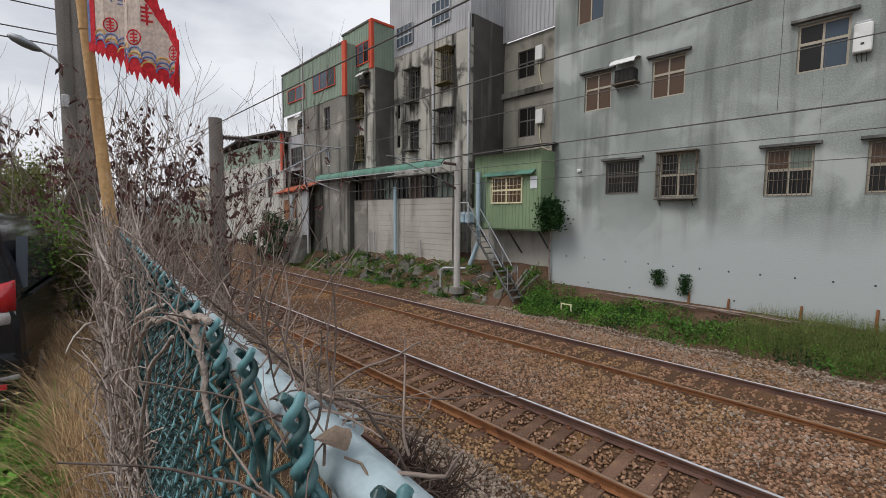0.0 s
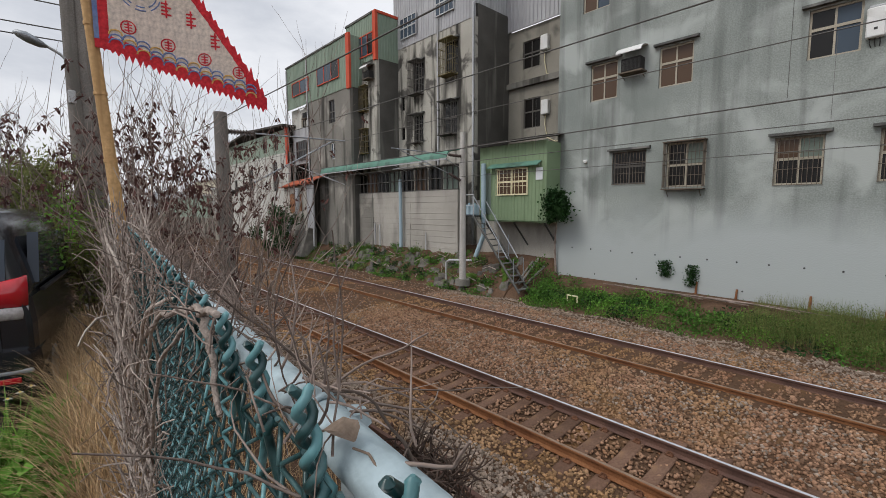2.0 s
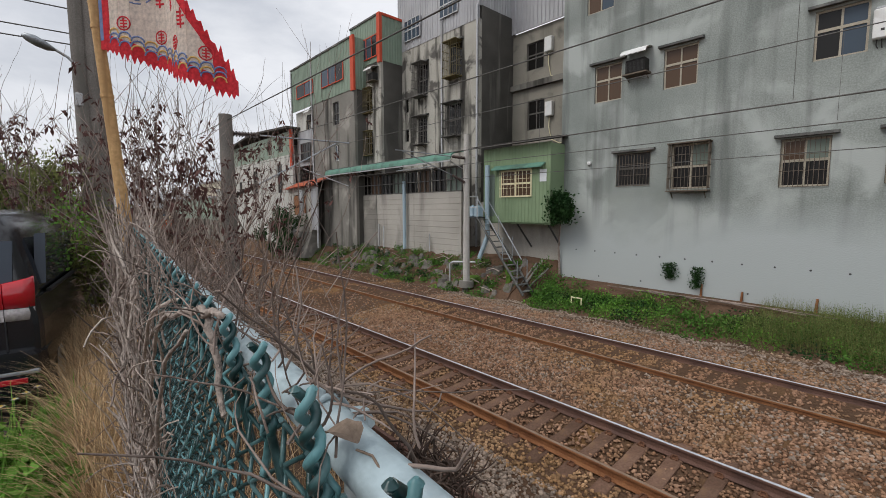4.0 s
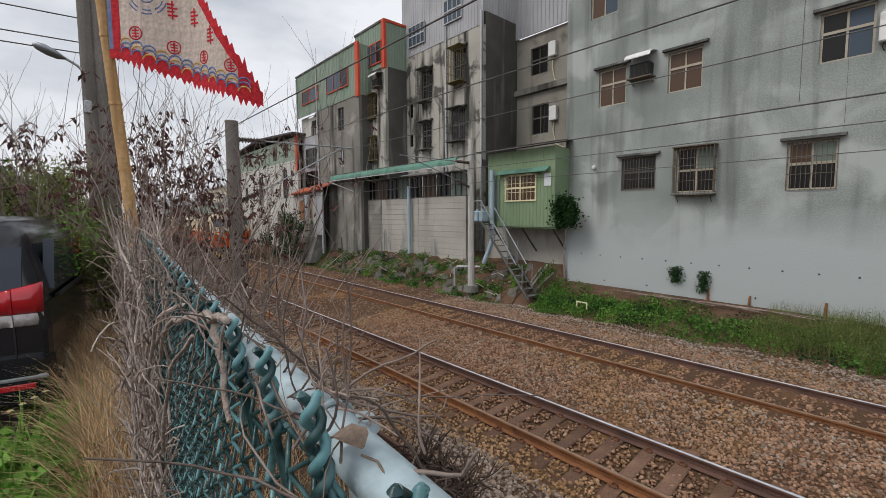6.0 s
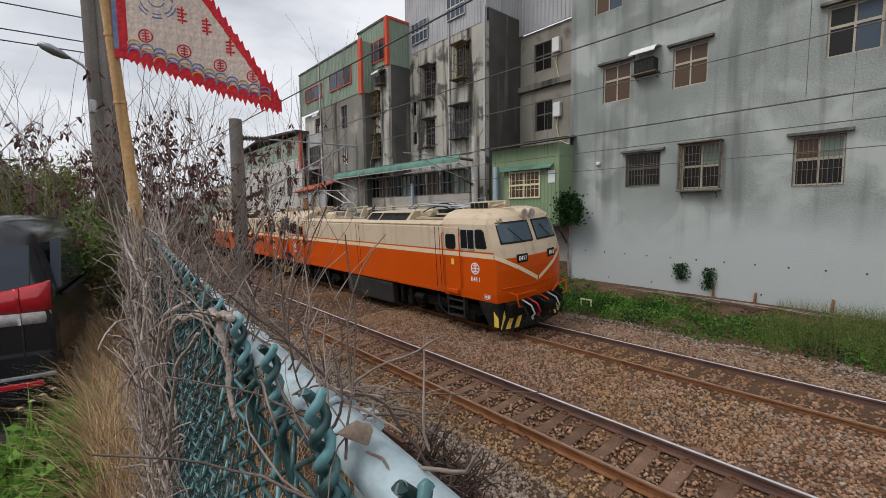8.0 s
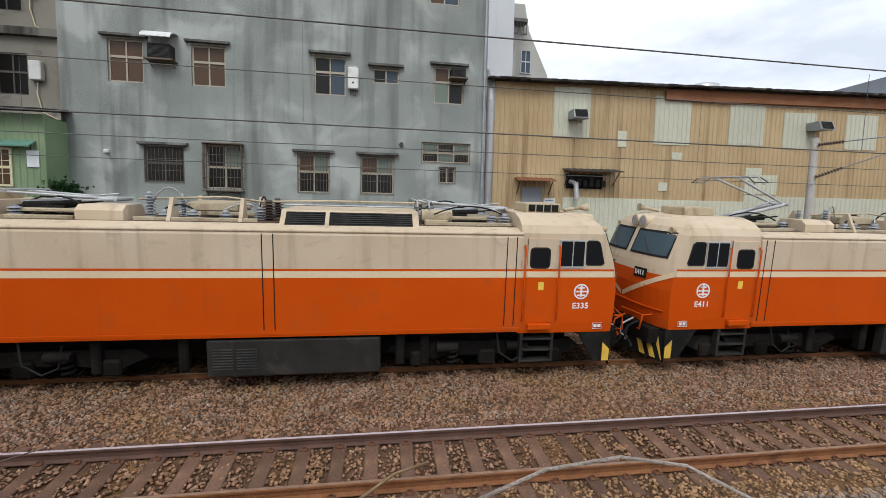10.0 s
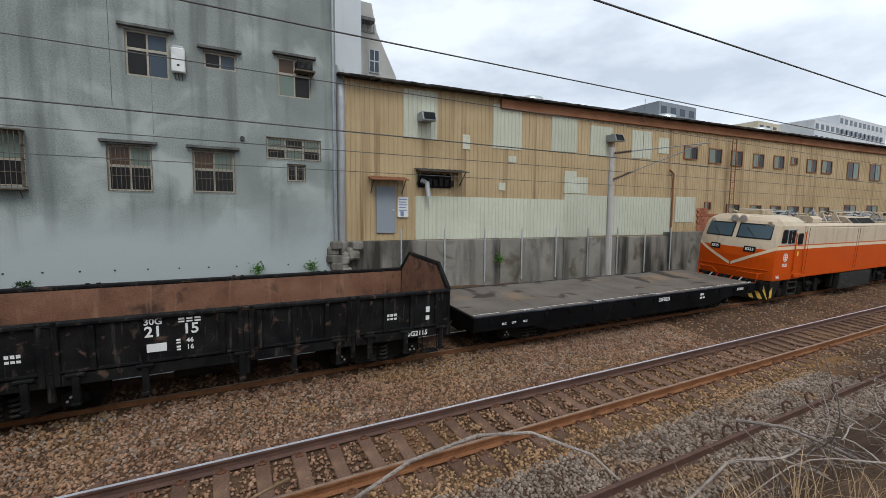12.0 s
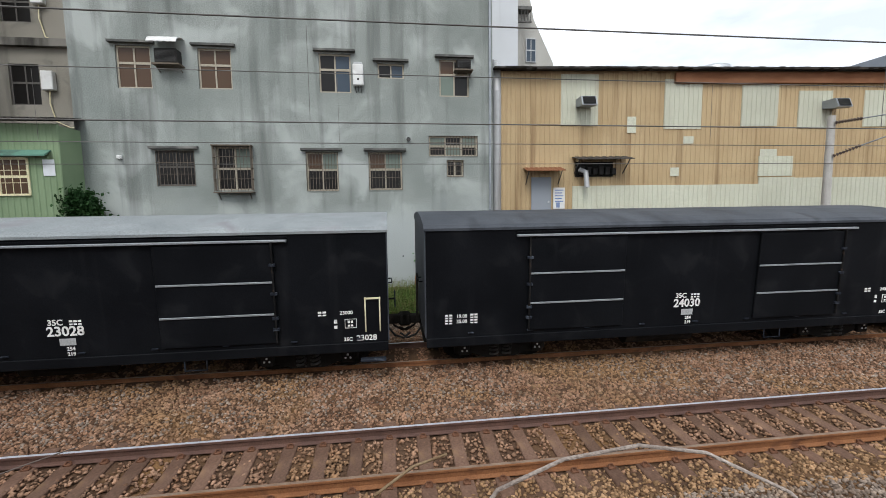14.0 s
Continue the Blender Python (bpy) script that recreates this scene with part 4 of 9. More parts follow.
s.tube([(-25.8, CY - 0.1, 14.0), (-25.8, CY - 0.1, 12.6), (-25.0, CY - 0.12, 11.6), (-25.0, CY - 0.1, 6.2)], 0.06, 7)
part("drainpipe", s, "galv", green_b)
air_conditioner(-23.5, -22.9, 11.55, 12.0, CY, True, "window air conditioner under a pale awning")

# first of the pair, nearer the rails
DY = 14.5
green_a = thing("green_topped_house", "dark weathered concrete house with green sheet top storey", "house", "green-topped pair")
dw = [(-27.1, -26.3, 9.3, 10.8), (-27.0, -26.4, 6.9, 8.0)]
part("wall", pierced(-30.2, -24.3, DY, 0.2, 0.0, 11.2, dw), "dark_concrete", green_a)
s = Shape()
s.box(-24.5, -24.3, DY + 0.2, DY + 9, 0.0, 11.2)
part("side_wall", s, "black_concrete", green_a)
part("cladding", corrugated(-33.7, -24.3, DY - 0.03, 11.2, 14.35, 0.2, 0.03), "green_sheet", green_a, "green corrugated sheet")
s = corrugated(0, 9, 0, 11.2, 14.35, 0.2, 0.03)
s.move(pose(-24.28, DY, 0, 0, 0, 90))
part("cladding", s, "green_sheet", green_a)
s = Shape()
s.box(-24.6, -24.22, DY - 0.09, DY + 0.06, 11.1, 14.45)
part("trim", s, "red_trim", green_a, "red sheet-metal edge trim")
part("roof_edge", Shape().box(-33.75, -24.6, DY - 0.1, DY + 0.05, 14.34, 14.45), "hood", green_a)
s = Shape()
s.box(-33.7, -24.3, DY + 0.05, DY + 9, 14.2, 14.31)
part("roof", s, "green_sheet", green_a)
window(green_a, -28.47, -25.45, 12.0, 13.2, DY - 0.15, frame="red_trim", panes=("pane_blue", "pane_blue", "pane_dark"), hood=False, split=0, cols=3, deep=0.02)
window(green_a, -32.57, -29.82, 12.0, 13.0, DY - 0.15, frame="red_trim", panes=("pane_dark", "pane_blue"), hood=False, split=0, cols=2, deep=0.02)
window(green_a, *dw[0], DY, frame="frame_dark", panes=("pane_dark",), hood=False)
window(green_a, *dw[1], DY, frame="white_plastic", panes=("pane_blue", "pane_dark"), hood=False, split=0)
for x in (-30.1, -33.6):
    s = Shape()
    s.rod((x, DY - 0.09, 3.0), (x, DY - 0.09, 14.2), 0.06, n=8)
    part("drainpipe", s, "galv", green_a)
part("wall", pierced(-33.7, -30.2, DY + 0.3, 0.2, 0.0, 11.2, [(-32.0, -31.2, 8.9, 10.5)]), "white_render", green_a)
window(green_a, -32.0, -31.2, 8.9, 10.5, DY + 0.3, frame="frame_beige", panes=("pane_dark",), hood=False)
air_conditioner(-31.0, -30.4, 10.2, 10.6, DY + 0.3, True, "window air conditioner under a pale awning")

# white rendered house with the low sheet roof
WY = 14.2
white = thing("white_house", "white rendered house with green upper wall and dark sheet roof", "house")
ww = [(-42.3, -41.2, 5.0, 7.2), (-36.5, -35.5, 5.0, 7.4), (-46.5, -45.7, 4.8, 6.4)]
part("wall", pierced(-49.5, -33.3, WY, 0.2, 0.0, 8.0, ww), "white_render", white)
uw = [(-45.0, -44.2, 8.35, 9.35), (-43.0, -42.2, 8.45, 9.45), (-40.8, -40.3, 8.8, 9.4), (-38.6, -37.6, 8.3, 9.6), (-36.2, -35.2, 8.3, 9.6)]
part("upper_wall", pierced(-49.5, -33.6, WY + 0.02, 0.18, 8.0, 9.8, uw), "green_sheet", white, "faded green upper wall")
s = Shape()
s.prism([(-50.2, 9.75), (-41.0, 10.5), (-33.0, 10.05), (-33.0, 9.9), (-41.0, 10.33), (-50.2, 9.6)], WY - 0.5, WY + 9, "y")
part("roof", s, "roof_edge", white, "dark rusty sheet roof")
s = Shape()
s.box(-33.6, -33.3, WY - 0.08, WY + 0.1, 7.0, 9.9)
part("trim", s, "red_trim", white)
for w in ww:
    window(white, *w, WY, frame="frame_dark", panes=("pane_dark",), hood=False, cols=2)
for w in uw:
    window(white, *w, WY + 0.02, frame="frame_beige", panes=("pane_dark", "pane_brown"), hood=False, split=0)
s = Shape()
s.box(-33.3, -30.3, WY + 0.6, WY + 0.8, 4.8, 7.0)
part("link_wall", s, "dark_concrete", white)
part("link_cladding", corrugated(-33.3, -30.3, WY + 0.55, 7.0, 9.7, 0.25, 0.03), "grey_sheet", white)
window(white, -32.6, -30.9, 7.3, 8.7, WY + 0.35, frame="frame_dark", panes=("pane_dark",), hood=False, cols=4, deep=0.02)
s = Shape()
s.box(-49.3, -33.5, WY + 3, WY + 3.1, 0.2, 9.6)
part("inner_wall", s, "dark_concrete", white)
attic = thing("rooftop_room", "small weathered rooftop room behind the sheet roof", "rooftop room")
s = Shape()
s.box(-41.5, -36.5, 19, 24, 9.0, 12.3)
part("wall", s, "white_render", attic)
s = Shape()
s.prism([(-42.0, 12.2), (-39.0, 13.3), (-36.0, 12.2), (-36.0, 12.0), (-39.0, 13.05), (-42.0, 12.0)], 18.6, 24.4, "y")
part("roof", s, "roof_edge", attic)


def water_tank(x, y, z, r=0.7, h=1.3):
    t = thing("water_tank", "round stainless steel rooftop water tank on legs", "water tank", "rooftop tanks", at=pose(x, y, z))
    s = Shape()
    prof = [(0.05, h + 0.18), (r * 0.6, h + 0.12), (r, h), (r * 1.03, h * 0.66), (r, h * 0.64), (r * 1.03, h * 0.36), (r, h * 0.34), (r, 0.3), (0.05, 0.25)]
    s.loft([[(a * math.cos(k * math.pi / 8), a * math.sin(k * math.pi / 8), b) for k in range(16)] for a, b in prof], smooth=True)
    part("tank_body", s, "tank", t)
    for k in range(4):
        s = Shape()
        c = (math.cos(k * math.pi / 2 + 0.7) * r * 0.8, math.sin(k * math.pi / 2 + 0.7) * r * 0.8)
        s.rod((*c, 0), (*c, 0.4), 0.04)
        part("leg", s, "dark_metal", t)
    return t


water_tank(-43.5, 19.5, 9.7, 0.9, 1.5)

# lean-to with the red roof
lean = thing("lean_to_shed", "ramshackle lean-to shed with a red sheet roof", "shed")
s = Shape()
s.quad((-33.0, 13.2, 5.15), (-27.6, 13.2, 5.35), (-27.6, 14.5, 5.95), (-33.0, 14.5, 5.75)).quad((-33.0, 13.2, 5.08), (-33.0, 14.5, 5.68), (-27.6, 14.5, 5.88), (-27.6, 13.2, 5.28))
for i in range(28):
    x = -33 + i * 0.195
    s.prism([(x, 5.16 + i * 0.0072), (x + 0.06, 5.2 + i * 0.0072), (x + 0.12, 5.16 + i * 0.0072)], 13.2, 13.22, "y")
part("roof", s, "red_roof", lean, "rust-red corrugated roof")
s = pierced(-32.6, -28.8, 13.5, 0.1, 2.0, 5.2, [(-31.6, -29.6, 3.2, 4.7)])
part("wall", s, "board_concrete", lean)
for i in range(14):
    x = -31.5 + i * 0.14
    part("board", Shape().box(x, x + 0.12, 13.45, 13.5, 3.2 + 0.2 * rng.random(), 4.5 + 0.2 * rng.random()), "rust_sheet", lean)
part("sheet_wall", corrugated(-28.7, -27.7, 13.5, 2.2, 5.3, 0.2, 0.03), "grey_sheet", lean)
s = Shape()
s.tube([(-29.6, 13.2, 5.0), (-29.6, 13.15, 3.4), (-30.4, 13.0, 2.4), (-31.2, 12.6, 0.6)], 0.16, 9)
part("drain", s, "galv", lean)
s = Shape()
s.prism([(13.6, 2.2), (12.9, 0.2), (14.2, 0.1), (14.2, 2.2)], -34.5, -28.8)
part("apron", s, "dark_concrete", lean)
s = Shape()
s.rod((-27.4, 13.3, 1.0), (-27.4, 13.3, 6.1), 0.06)
part("post", s, "galv", lean)

# low board-marked wall with the green canopy
yard = thing("yard_wall", "board-marked concrete yard wall under a green canopy", "wall")
LY = 15.0
for x0, x1, mt in ((-27.2, -25.3, "old_concrete"), (-25.28, -22.7, "dark_concrete"), (-22.68, -19.0, "board_concrete"), (-18.98, -15.2, "board_concrete")):
    s = Shape()
    z = 0.9
    while z < 4.5:
        s.bev(x0, x1, LY + rng.uniform(0, 0.02), LY + 0.25, z, min(z + 0.3, 4.5) - 0.006, 0.006)
        z += 0.3
    part("concrete_lift", s, mt, yard)
s = Shape()
for i in range(30):
    x = -27.1 + i * 0.41
    s.box(x - 0.025, x + 0.025, LY + 0.05, LY + 0.1, 4.5, 5.75)
s.box(-27.2, -15.2, LY + 0.02, LY + 0.12, 5.7, 5.78).box(-27.2, -15.2, LY + 0.02, LY + 0.12, 4.48, 4.56).box(-27.2, -15.2, LY + 0.03, LY + 0.11, 5.1, 5.15)
part("lattice", s, "frame_dark", yard)
for i in range(10):
    s = Shape()
    x = -27.1 + i * 1.19
    s.box(x + 0.03, x + 1.13, LY + 0.14, LY + 0.16, 4.55, 5.7)
    part("pane", s, ("pane_dark", "pane_green", "pane_dark", "pane_brown")[i % 4], yard)
s = Shape()
prof = [(13.95, 5.95), (13.98, 6.1), (14.1, 6.25), (14.35, 6.36), (15.3, 6.5), (15.3, 6.46), (14.35, 6.31), (14.13, 6.2), (14.02, 6.07), (13.99, 5.95)]
n = 24
for i in range(n):
    a = -27.6 + 12.7 * i / n
    s.prism([(p, q + 0.012 * (i % 2)) for p, q in prof], a, a + 12.7 / n, smooth=False)
part("canopy", s, "canopy_green", yard, "green corrugated plastic canopy")
s = Shape()
s.box(-27.6, -14.9, 13.97, 14.02, 5.88, 5.94)
for i in range(7):
    x = -27.4 + i * 2.05
    s.tube([(x, 14.0, 5.95), (x, 15.0, 5.6)], 0.02, 5)
part("canopy_rail", s, "galv", yard)
for x, y0, z0, z1, r in ((-19.6, 14.8, 1.3, 5.2, 0.10), (-22.3, 14.86, 1.2, 2.7, 0.05), (-21.8, 14.86, 1.2, 2.6, 0.04), (-17.5, 14.88, 1.1, 2.3, 0.03)):
    s = Shape()
    s.rod((x, y0, z0), (x, y0, z1), r)
    part("pipe", s, "blue_plastic" if r == 0.10 else "galv", yard)

# green sheet shed on brackets with a steel stair
shed = thing("sheet_shed", "green corrugated sheet shed carried on brackets over the bank", "shed")
SY = 15.0
part("front", corrugated(-13.7, -10.05, SY, 3.05, 6.35, 0.18, 0.025), "shed_green", shed, "pale green corrugated sheet")
s = Shape()
s.box(-13.7, -10.05, SY + 0.06, SY + 1.5, 2.98, 3.06).box(-10.12, -10.06, SY + 0.06, SY + 1.0, 3.06, 6.3).box(-13.7, -13.64, SY + 0.06, SY + 3, 3.06, 6.3)
part("floor_frame", s, "shed_green", shed)
s = Shape()
for i in range(21):
    x = -14.1 + i * 0.2
    s.prism([(SY - 0.45, 6.42), (SY + 3.0, 7.0), (SY + 3.0, 7.04), (SY - 0.45, 6.46)], x, x + 0.12)
    s.prism([(SY - 0.44, 6.40), (SY + 3.0, 6.98), (SY + 3.0, 7.0), (SY - 0.44, 6.42)], x + 0.12, x + 0.2)
part("roof", s, "roof_edge", shed, "dark corrugated shed roof")
s = Shape()
s.prism([(SY - 0.3, 5.38), (SY - 0.02, 5.55), (SY - 0.02, 5.5), (SY - 0.3, 5.33)], -13.0, -10.3)
part("eave_flashing", s, "canopy_green", shed)
window(shed, -12.62, -10.95, 4.15, 5.3, SY - 0.1, frame="bars_cream", panes=("pane_brown",), hood=False, bars=True, split=0.5, cols=2, bar_gap=0.2, bar_mat="bars_cream", deep=0.04)
s = Shape()
s.box(-13.55, -13.0, SY - 0.04, SY - 0.03, 3.3, 5.2)
part("door", s, "pane_green", shed)
s = Shape()
s.box(-10.55, -10.22, SY - 0.045, SY - 0.032, 4.75, 5.25)
part("notice", s, "pale_wall", shed)
s = Shape()
for x in (-13.5, -11.8, -10.2):
    s.tube([(x, SY + 0.1, 3.0), (x, SY + 1.2, 1.9)], 0.04, 6)
part("bracket", s, "dark_metal", shed)
s = Shape()
s.box(-15.0, -10.2, SY + 1.2, SY + 1.45, 0.6, 4.0)
part("foundation_wall", s, "board_concrete", shed)
s = Shape()
s.tube([(-13.25, SY - 0.25, 5.6), (-13.25, SY - 0.25, 3.4), (-13.25, SY - 0.2, 2.4), (-13.6, SY - 0.4, 1.3)], 0.11, 8)
part("drain", s, "blue_plastic", shed)

stair = thing("steel_stair", "steep grey steel stair leading down from the shed", "stair")
s0, s1 = Vector((-13.4, 14.55, 3.25)), Vector((-9.95, 13.5, 0.3))
for dy in (-0.32, 0.32):
    s = Shape()
    s.tube([s0 + Vector((0, dy, 0)), s1 + Vector((0, dy, 0))], 0.05, 4)
    part("stringer", s, "hood", stair)
    s = Shape()
    s.tube([s0 + Vector((0, dy, 0.9)), s1 + Vector((-0.6, dy, 1.3))], 0.022, 6)
    for k in range(4):
        p = s0.lerp(s1, k / 3.4)
        s.tube([p + Vector((0, dy, 0)), p + Vector((0, dy, 0.95))], 0.018, 6)
    part("handrail", s, "steel_duct", stair)
for k in range(13):
    p = s0.lerp(s1, (k + 0.5) / 13)
    s = Shape()
    s.box(p.x - 0.11, p.x + 0.11, p.y - 0.31, p.y + 0.31, p.z - 0.012, p.z + 0.012)
    part("tread", s, "hood", stair)
s = Shape()
s.box(-14.1, -13.3, 14.2, 14.95, 3.2, 3.25)
part("landing", s, "dark_metal", stair)
s = Shape()
for x, y in ((-14.1, 14.2), (-13.35, 14.2), (-14.1, 14.95)):
    s.rod((x, y, 3.25), (x, y, 4.2), 0.02)
s.tube([(-14.1, 14.95, 4.2), (-14.1, 14.2, 4.2), (-13.35, 14.2, 4.2)], 0.02, 6).tube([(-14.1, 14.95, 3.7), (-14.1, 14.2, 3.7), (-13.35, 14.2, 3.7)], 0.016, 6)
part("rail", s, "galv", stair)
for k in range(2):
    s = Shape()
    s.bev(-14.05 + 0.36 * k, -13.73 + 0.36 * k, 14.3, 14.65, 3.255, 3.75, 0.05).rod((-13.89 + 0.36 * k, 14.47, 3.75), (-13.89 + 0.36 * k, 14.47, 3.82), 0.05)
    solid("jerry_can", s, "blue_plastic", "blue-grey plastic jerry can on the stair landing", "canister", "cans on the landing")
for k in range(7):
    s = Shape()
    x = -11.4 + 0.18 * k
    s.tube([(x, 13.6, 0.25), (x - 0.3 + 0.1 * k, 14.9, 1.2 + 0.15 * (k % 3))], 0.05, 6)
    solid("timber_post", s, "dark_concrete", "weathered grey timber post leaning under the stair", "post", "leaning posts")

# yellow sheet works on its retaining wall; its face turns a little towards the track
yel = thing("sheet_works", "long yellow corrugated sheet works with patched panels", "works building", at=pose(4.45, 16.5, 0, 0, 0, -4.6))
part("base_sheet", corrugated(0.0, 70.0, 0.0, 2.55, 8.75, 0.19, 0.025), "yellow_sheet", yel, "faded yellow corrugated sheet with run-off stains")
s = corrugated(0.0, 8.0, 0.0, 2.55, 8.6, 0.19, 0.025)
s.move(pose(0, 8, 0, 0, 0, -90))
part("side_sheet", s, "yellow_sheet", yel)
sheet_rows = [(2.34, 3.82, 6.7, 8.63), (6.46, 7.97, 6.55, 8.45), (9.6, 11.1, 6.64, 8.22), (11.94, 13.33, 6.56, 8.01), (14.67, 16.08, 6.61, 8.02), (16.59, 17.36, 6.96, 7.78)]


for x0, x1, z0, z1 in sheet_rows:
    part("sheet_panel", corrugated(x0, x1, -0.032, z0, z1, 0.19, 0.025), "cream_sheet", yel, "pale cream replacement sheet")
for x0, x1, z0, z1 in ((2.85, 6.81, 2.34, 4.37), (6.8, 10.52, 2.21, 4.36), (10.46, 11.97, 2.24, 4.63), (11.9, 17.8, 2.6, 4.6), (10.43, 11.86, 4.68, 5.47), (18.06, 19.66, 3.26, 4.68)):
    part("sheet_panel", corrugated(x0, x1, -0.034, max(2.56, z0), z1, 0.19, 0.025), "cream_sheet", yel, "pale cream replacement sheet")
for x0, x1, z0, z1 in ((7.28, 7.69, 5.98, 6.26), (6.79, 7.14, 4.71, 5.05), (10.45, 11.15, 5.44, 5.74), (4.99, 5.34, 6.41, 7.03)):
    s = Shape()
    s.box(x0, x1, -0.04, -0.03, z0, z1)
    part("patch_plate", s, "cream_sheet", yel)
s = Shape()
for i in range(350):
    s.prism([(-0.45, 8.72 + 0.012 * (i % 2) + rng.uniform(-0.02, 0.02)), (8, 9.9), (8, 9.94), (-0.45 - rng.uniform(0, 0.06), 8.79)], -0.3 + i * 0.2, -0.3 + (i + 1) * 0.2)
part("roof", s, "roof_edge", yel, "black ragged corrugated roof edge")
s = Shape()
xg = 6.82
s.box(xg, 70, -0.16, -0.03, 8.28, 8.68)
part("fascia", s, "rust_sheet", yel, "rust-brown sheet fascia")
for x0, x1, z0, z1 in ((18.55, 19.63, 6.75, 7.47), (20.57, 21.69, 6.63, 7.49), (22.53, 23.57, 6.58, 7.48), (24.56, 25.61, 6.6, 7.43), (26.6, 27.65, 6.62, 7.44), (28.37, 29.1, 6.95, 7.43), (30.17, 31.28, 6.55, 7.42), (31.87, 33.1, 6.55, 7.43),
                   (22.37, 23.55, 3.44, 4.34), (24.54, 25.65, 3.44, 4.33), (26.59, 27.66, 3.44, 4.32), (28.37, 29.61, 3.44, 4.31), (30.18, 31.35, 3.47, 4.29), (32.01, 33.14, 3.73, 4.31), (20.44, 20.97, 3.98, 4.44)):
    window(yel, x0, x1, z0, z1, -0.09, frame="rust_sheet", panes=("pane_green", "pane_dark", "pane_dark"), hood=False, split=0, deep=0.02)
for k in range(10):
    for z0, z1 in ((6.3, 7.5), (3.4, 4.5)):
        x0 = 35.05 + k * 3.0
        if x0 < 66:
            window(yel, x0, x0 + 1.5, z0, z1, -0.09, frame="rust_sheet", panes=("pane_dark", "pane_green"), hood=False, split=0, deep=0.02)
# vent hoods, door, canopies, notice, pipes
for x0, z0 in ((3.14, 7.43), (13.12, 7.34)):
    s = Shape()
    s.prism([(-0.05, z0 - 0.05), (-0.05, z0 + 0.25), (-0.6, z0 + 0.25), (-0.75, z0 - 0.1), (-0.6, z0 - 0.12)], x0 - 0.22, x0 + 0.36)
    part("vent_hood", s, "steel_duct", yel, "grey sheet-metal exhaust hood")
    # flat black sheet paints the dark of the hollow hood
    s = Shape()
    s.quad((x0 - 0.17, -0.755, z0 - 0.07), (x0 + 0.31, -0.755, z0 - 0.07), (x0 + 0.31, -0.62, z0 + 0.23), (x0 - 0.17, -0.62, z0 + 0.23))
    part("vent_mouth", s, "hazard_black", yel)
(x0, z1), (x1, z0) = (1.2, 4.72), (1.99, 2.84)
s = Shape()
s.bev(x0, x1, -0.075, -0.03, z0, z1, 0.01)
door = part("door", s, "far_grey", yel, "plain grey steel door")
s = Shape()
s.box(x1 - 0.14, x1 - 0.08, -0.11, -0.076, (z0 + z1) / 2 - 0.06, (z0 + z1) / 2 + 0.02)
part("handle", s, "galv", door)


def small_canopy(x0, x1, z, out, gear):
    s = Shape()
    n = 16
    for i in range(n):
        xa, xb = x0 + (x1 - x0) * i / n, x0 + (x1 - x0) * (i + 1) / n
        s.prism([(-0.03, z + 0.16 + 0.015 * (i % 2)), (-out, z + 0.015 * (i % 2)), (-out, z - 0.02), (-0.03, z + 0.13)], xa, xb)
    cn = part("door_canopy", s, "rust_sheet" if not gear else "roof_edge", yel, "small corrugated canopy")
    g = Shape()
    for xx in (x0 + 0.1, x1 - 0.1):
        g.tube([(xx, -out * 0.8, z), (xx, -0.04, z - 0.5)], 0.02, 5)
    part("strut", g, "dark_metal", cn)
    return x0, x1, z


small_canopy(0.88, 2.36, 4.94, 0.7, False)
x0, x1, z = small_canopy(2.8, 4.95, 5.34, 0.8, True)
s = Shape()
s.box(x0 + 0.15, x1 - 0.5, -0.055, -0.04, z - 0.62, z - 0.05)
part("service_panel", s, "hazard_black", yel)
s = Shape()
for k in range(6):
    s.bev(x0 + 0.3 + 0.25 * k, x0 + 0.48 + 0.25 * k, -0.2, -0.056, z - 0.55, z - 0.2 - 0.05 * (k % 3), 0.02)
part("meter", s, "under_box", yel)
s = Shape()
s.tube([(x0 + 0.3, -0.12, z - 0.35), (x0 + 0.45, -0.35, z - 0.45), (x0 + 0.5, -0.38, z - 1.05)], 0.1, 9)
part("flue", s, "galv", yel)
(x0, z1), (x1, z0) = (2.07, 4.31), (2.53, 3.48)
s = Shape()
s.bev(x0, x1, -0.09, -0.03, z0, z1, 0.01)
notice = part("notice_board", s, "white_plastic", yel, "white notice with blue writing")
s = Shape()
for k in range(5):
    s.box(x0 + 0.06, x1 - 0.06 - 0.05 * (k % 2), -0.094, -0.0905, z1 - 0.12 - k * 0.11, z1 - 0.08 - k * 0.11)
s.box(x0 + 0.12, x1 - 0.2, -0.094, -0.0905, z0 + 0.05, z0 + 0.25)
part("writing", s, "flag_blue", notice)
(x0, z1), (x1, z0) = (19.81, 4.09), (21.83, 2.61)
for r_ in range(9):
    for c_ in range(7):
        if r_ < 7 or c_ < 3:
            bw_ = (x1 - x0) / 7
            s = Shape()
            s.bev(x0 + bw_ * c_ + (0.1 if r_ % 2 else 0), x0 + bw_ * (c_ + 1) - 0.012 + (0.1 if r_ % 2 else 0), -0.075, -0.03, z0 + (z1 - z0) * r_ / 9, z0 + (z1 - z0) * (r_ + 1) / 9 - 0.012, 0.006)
            part("brick", s, "brick", yel)
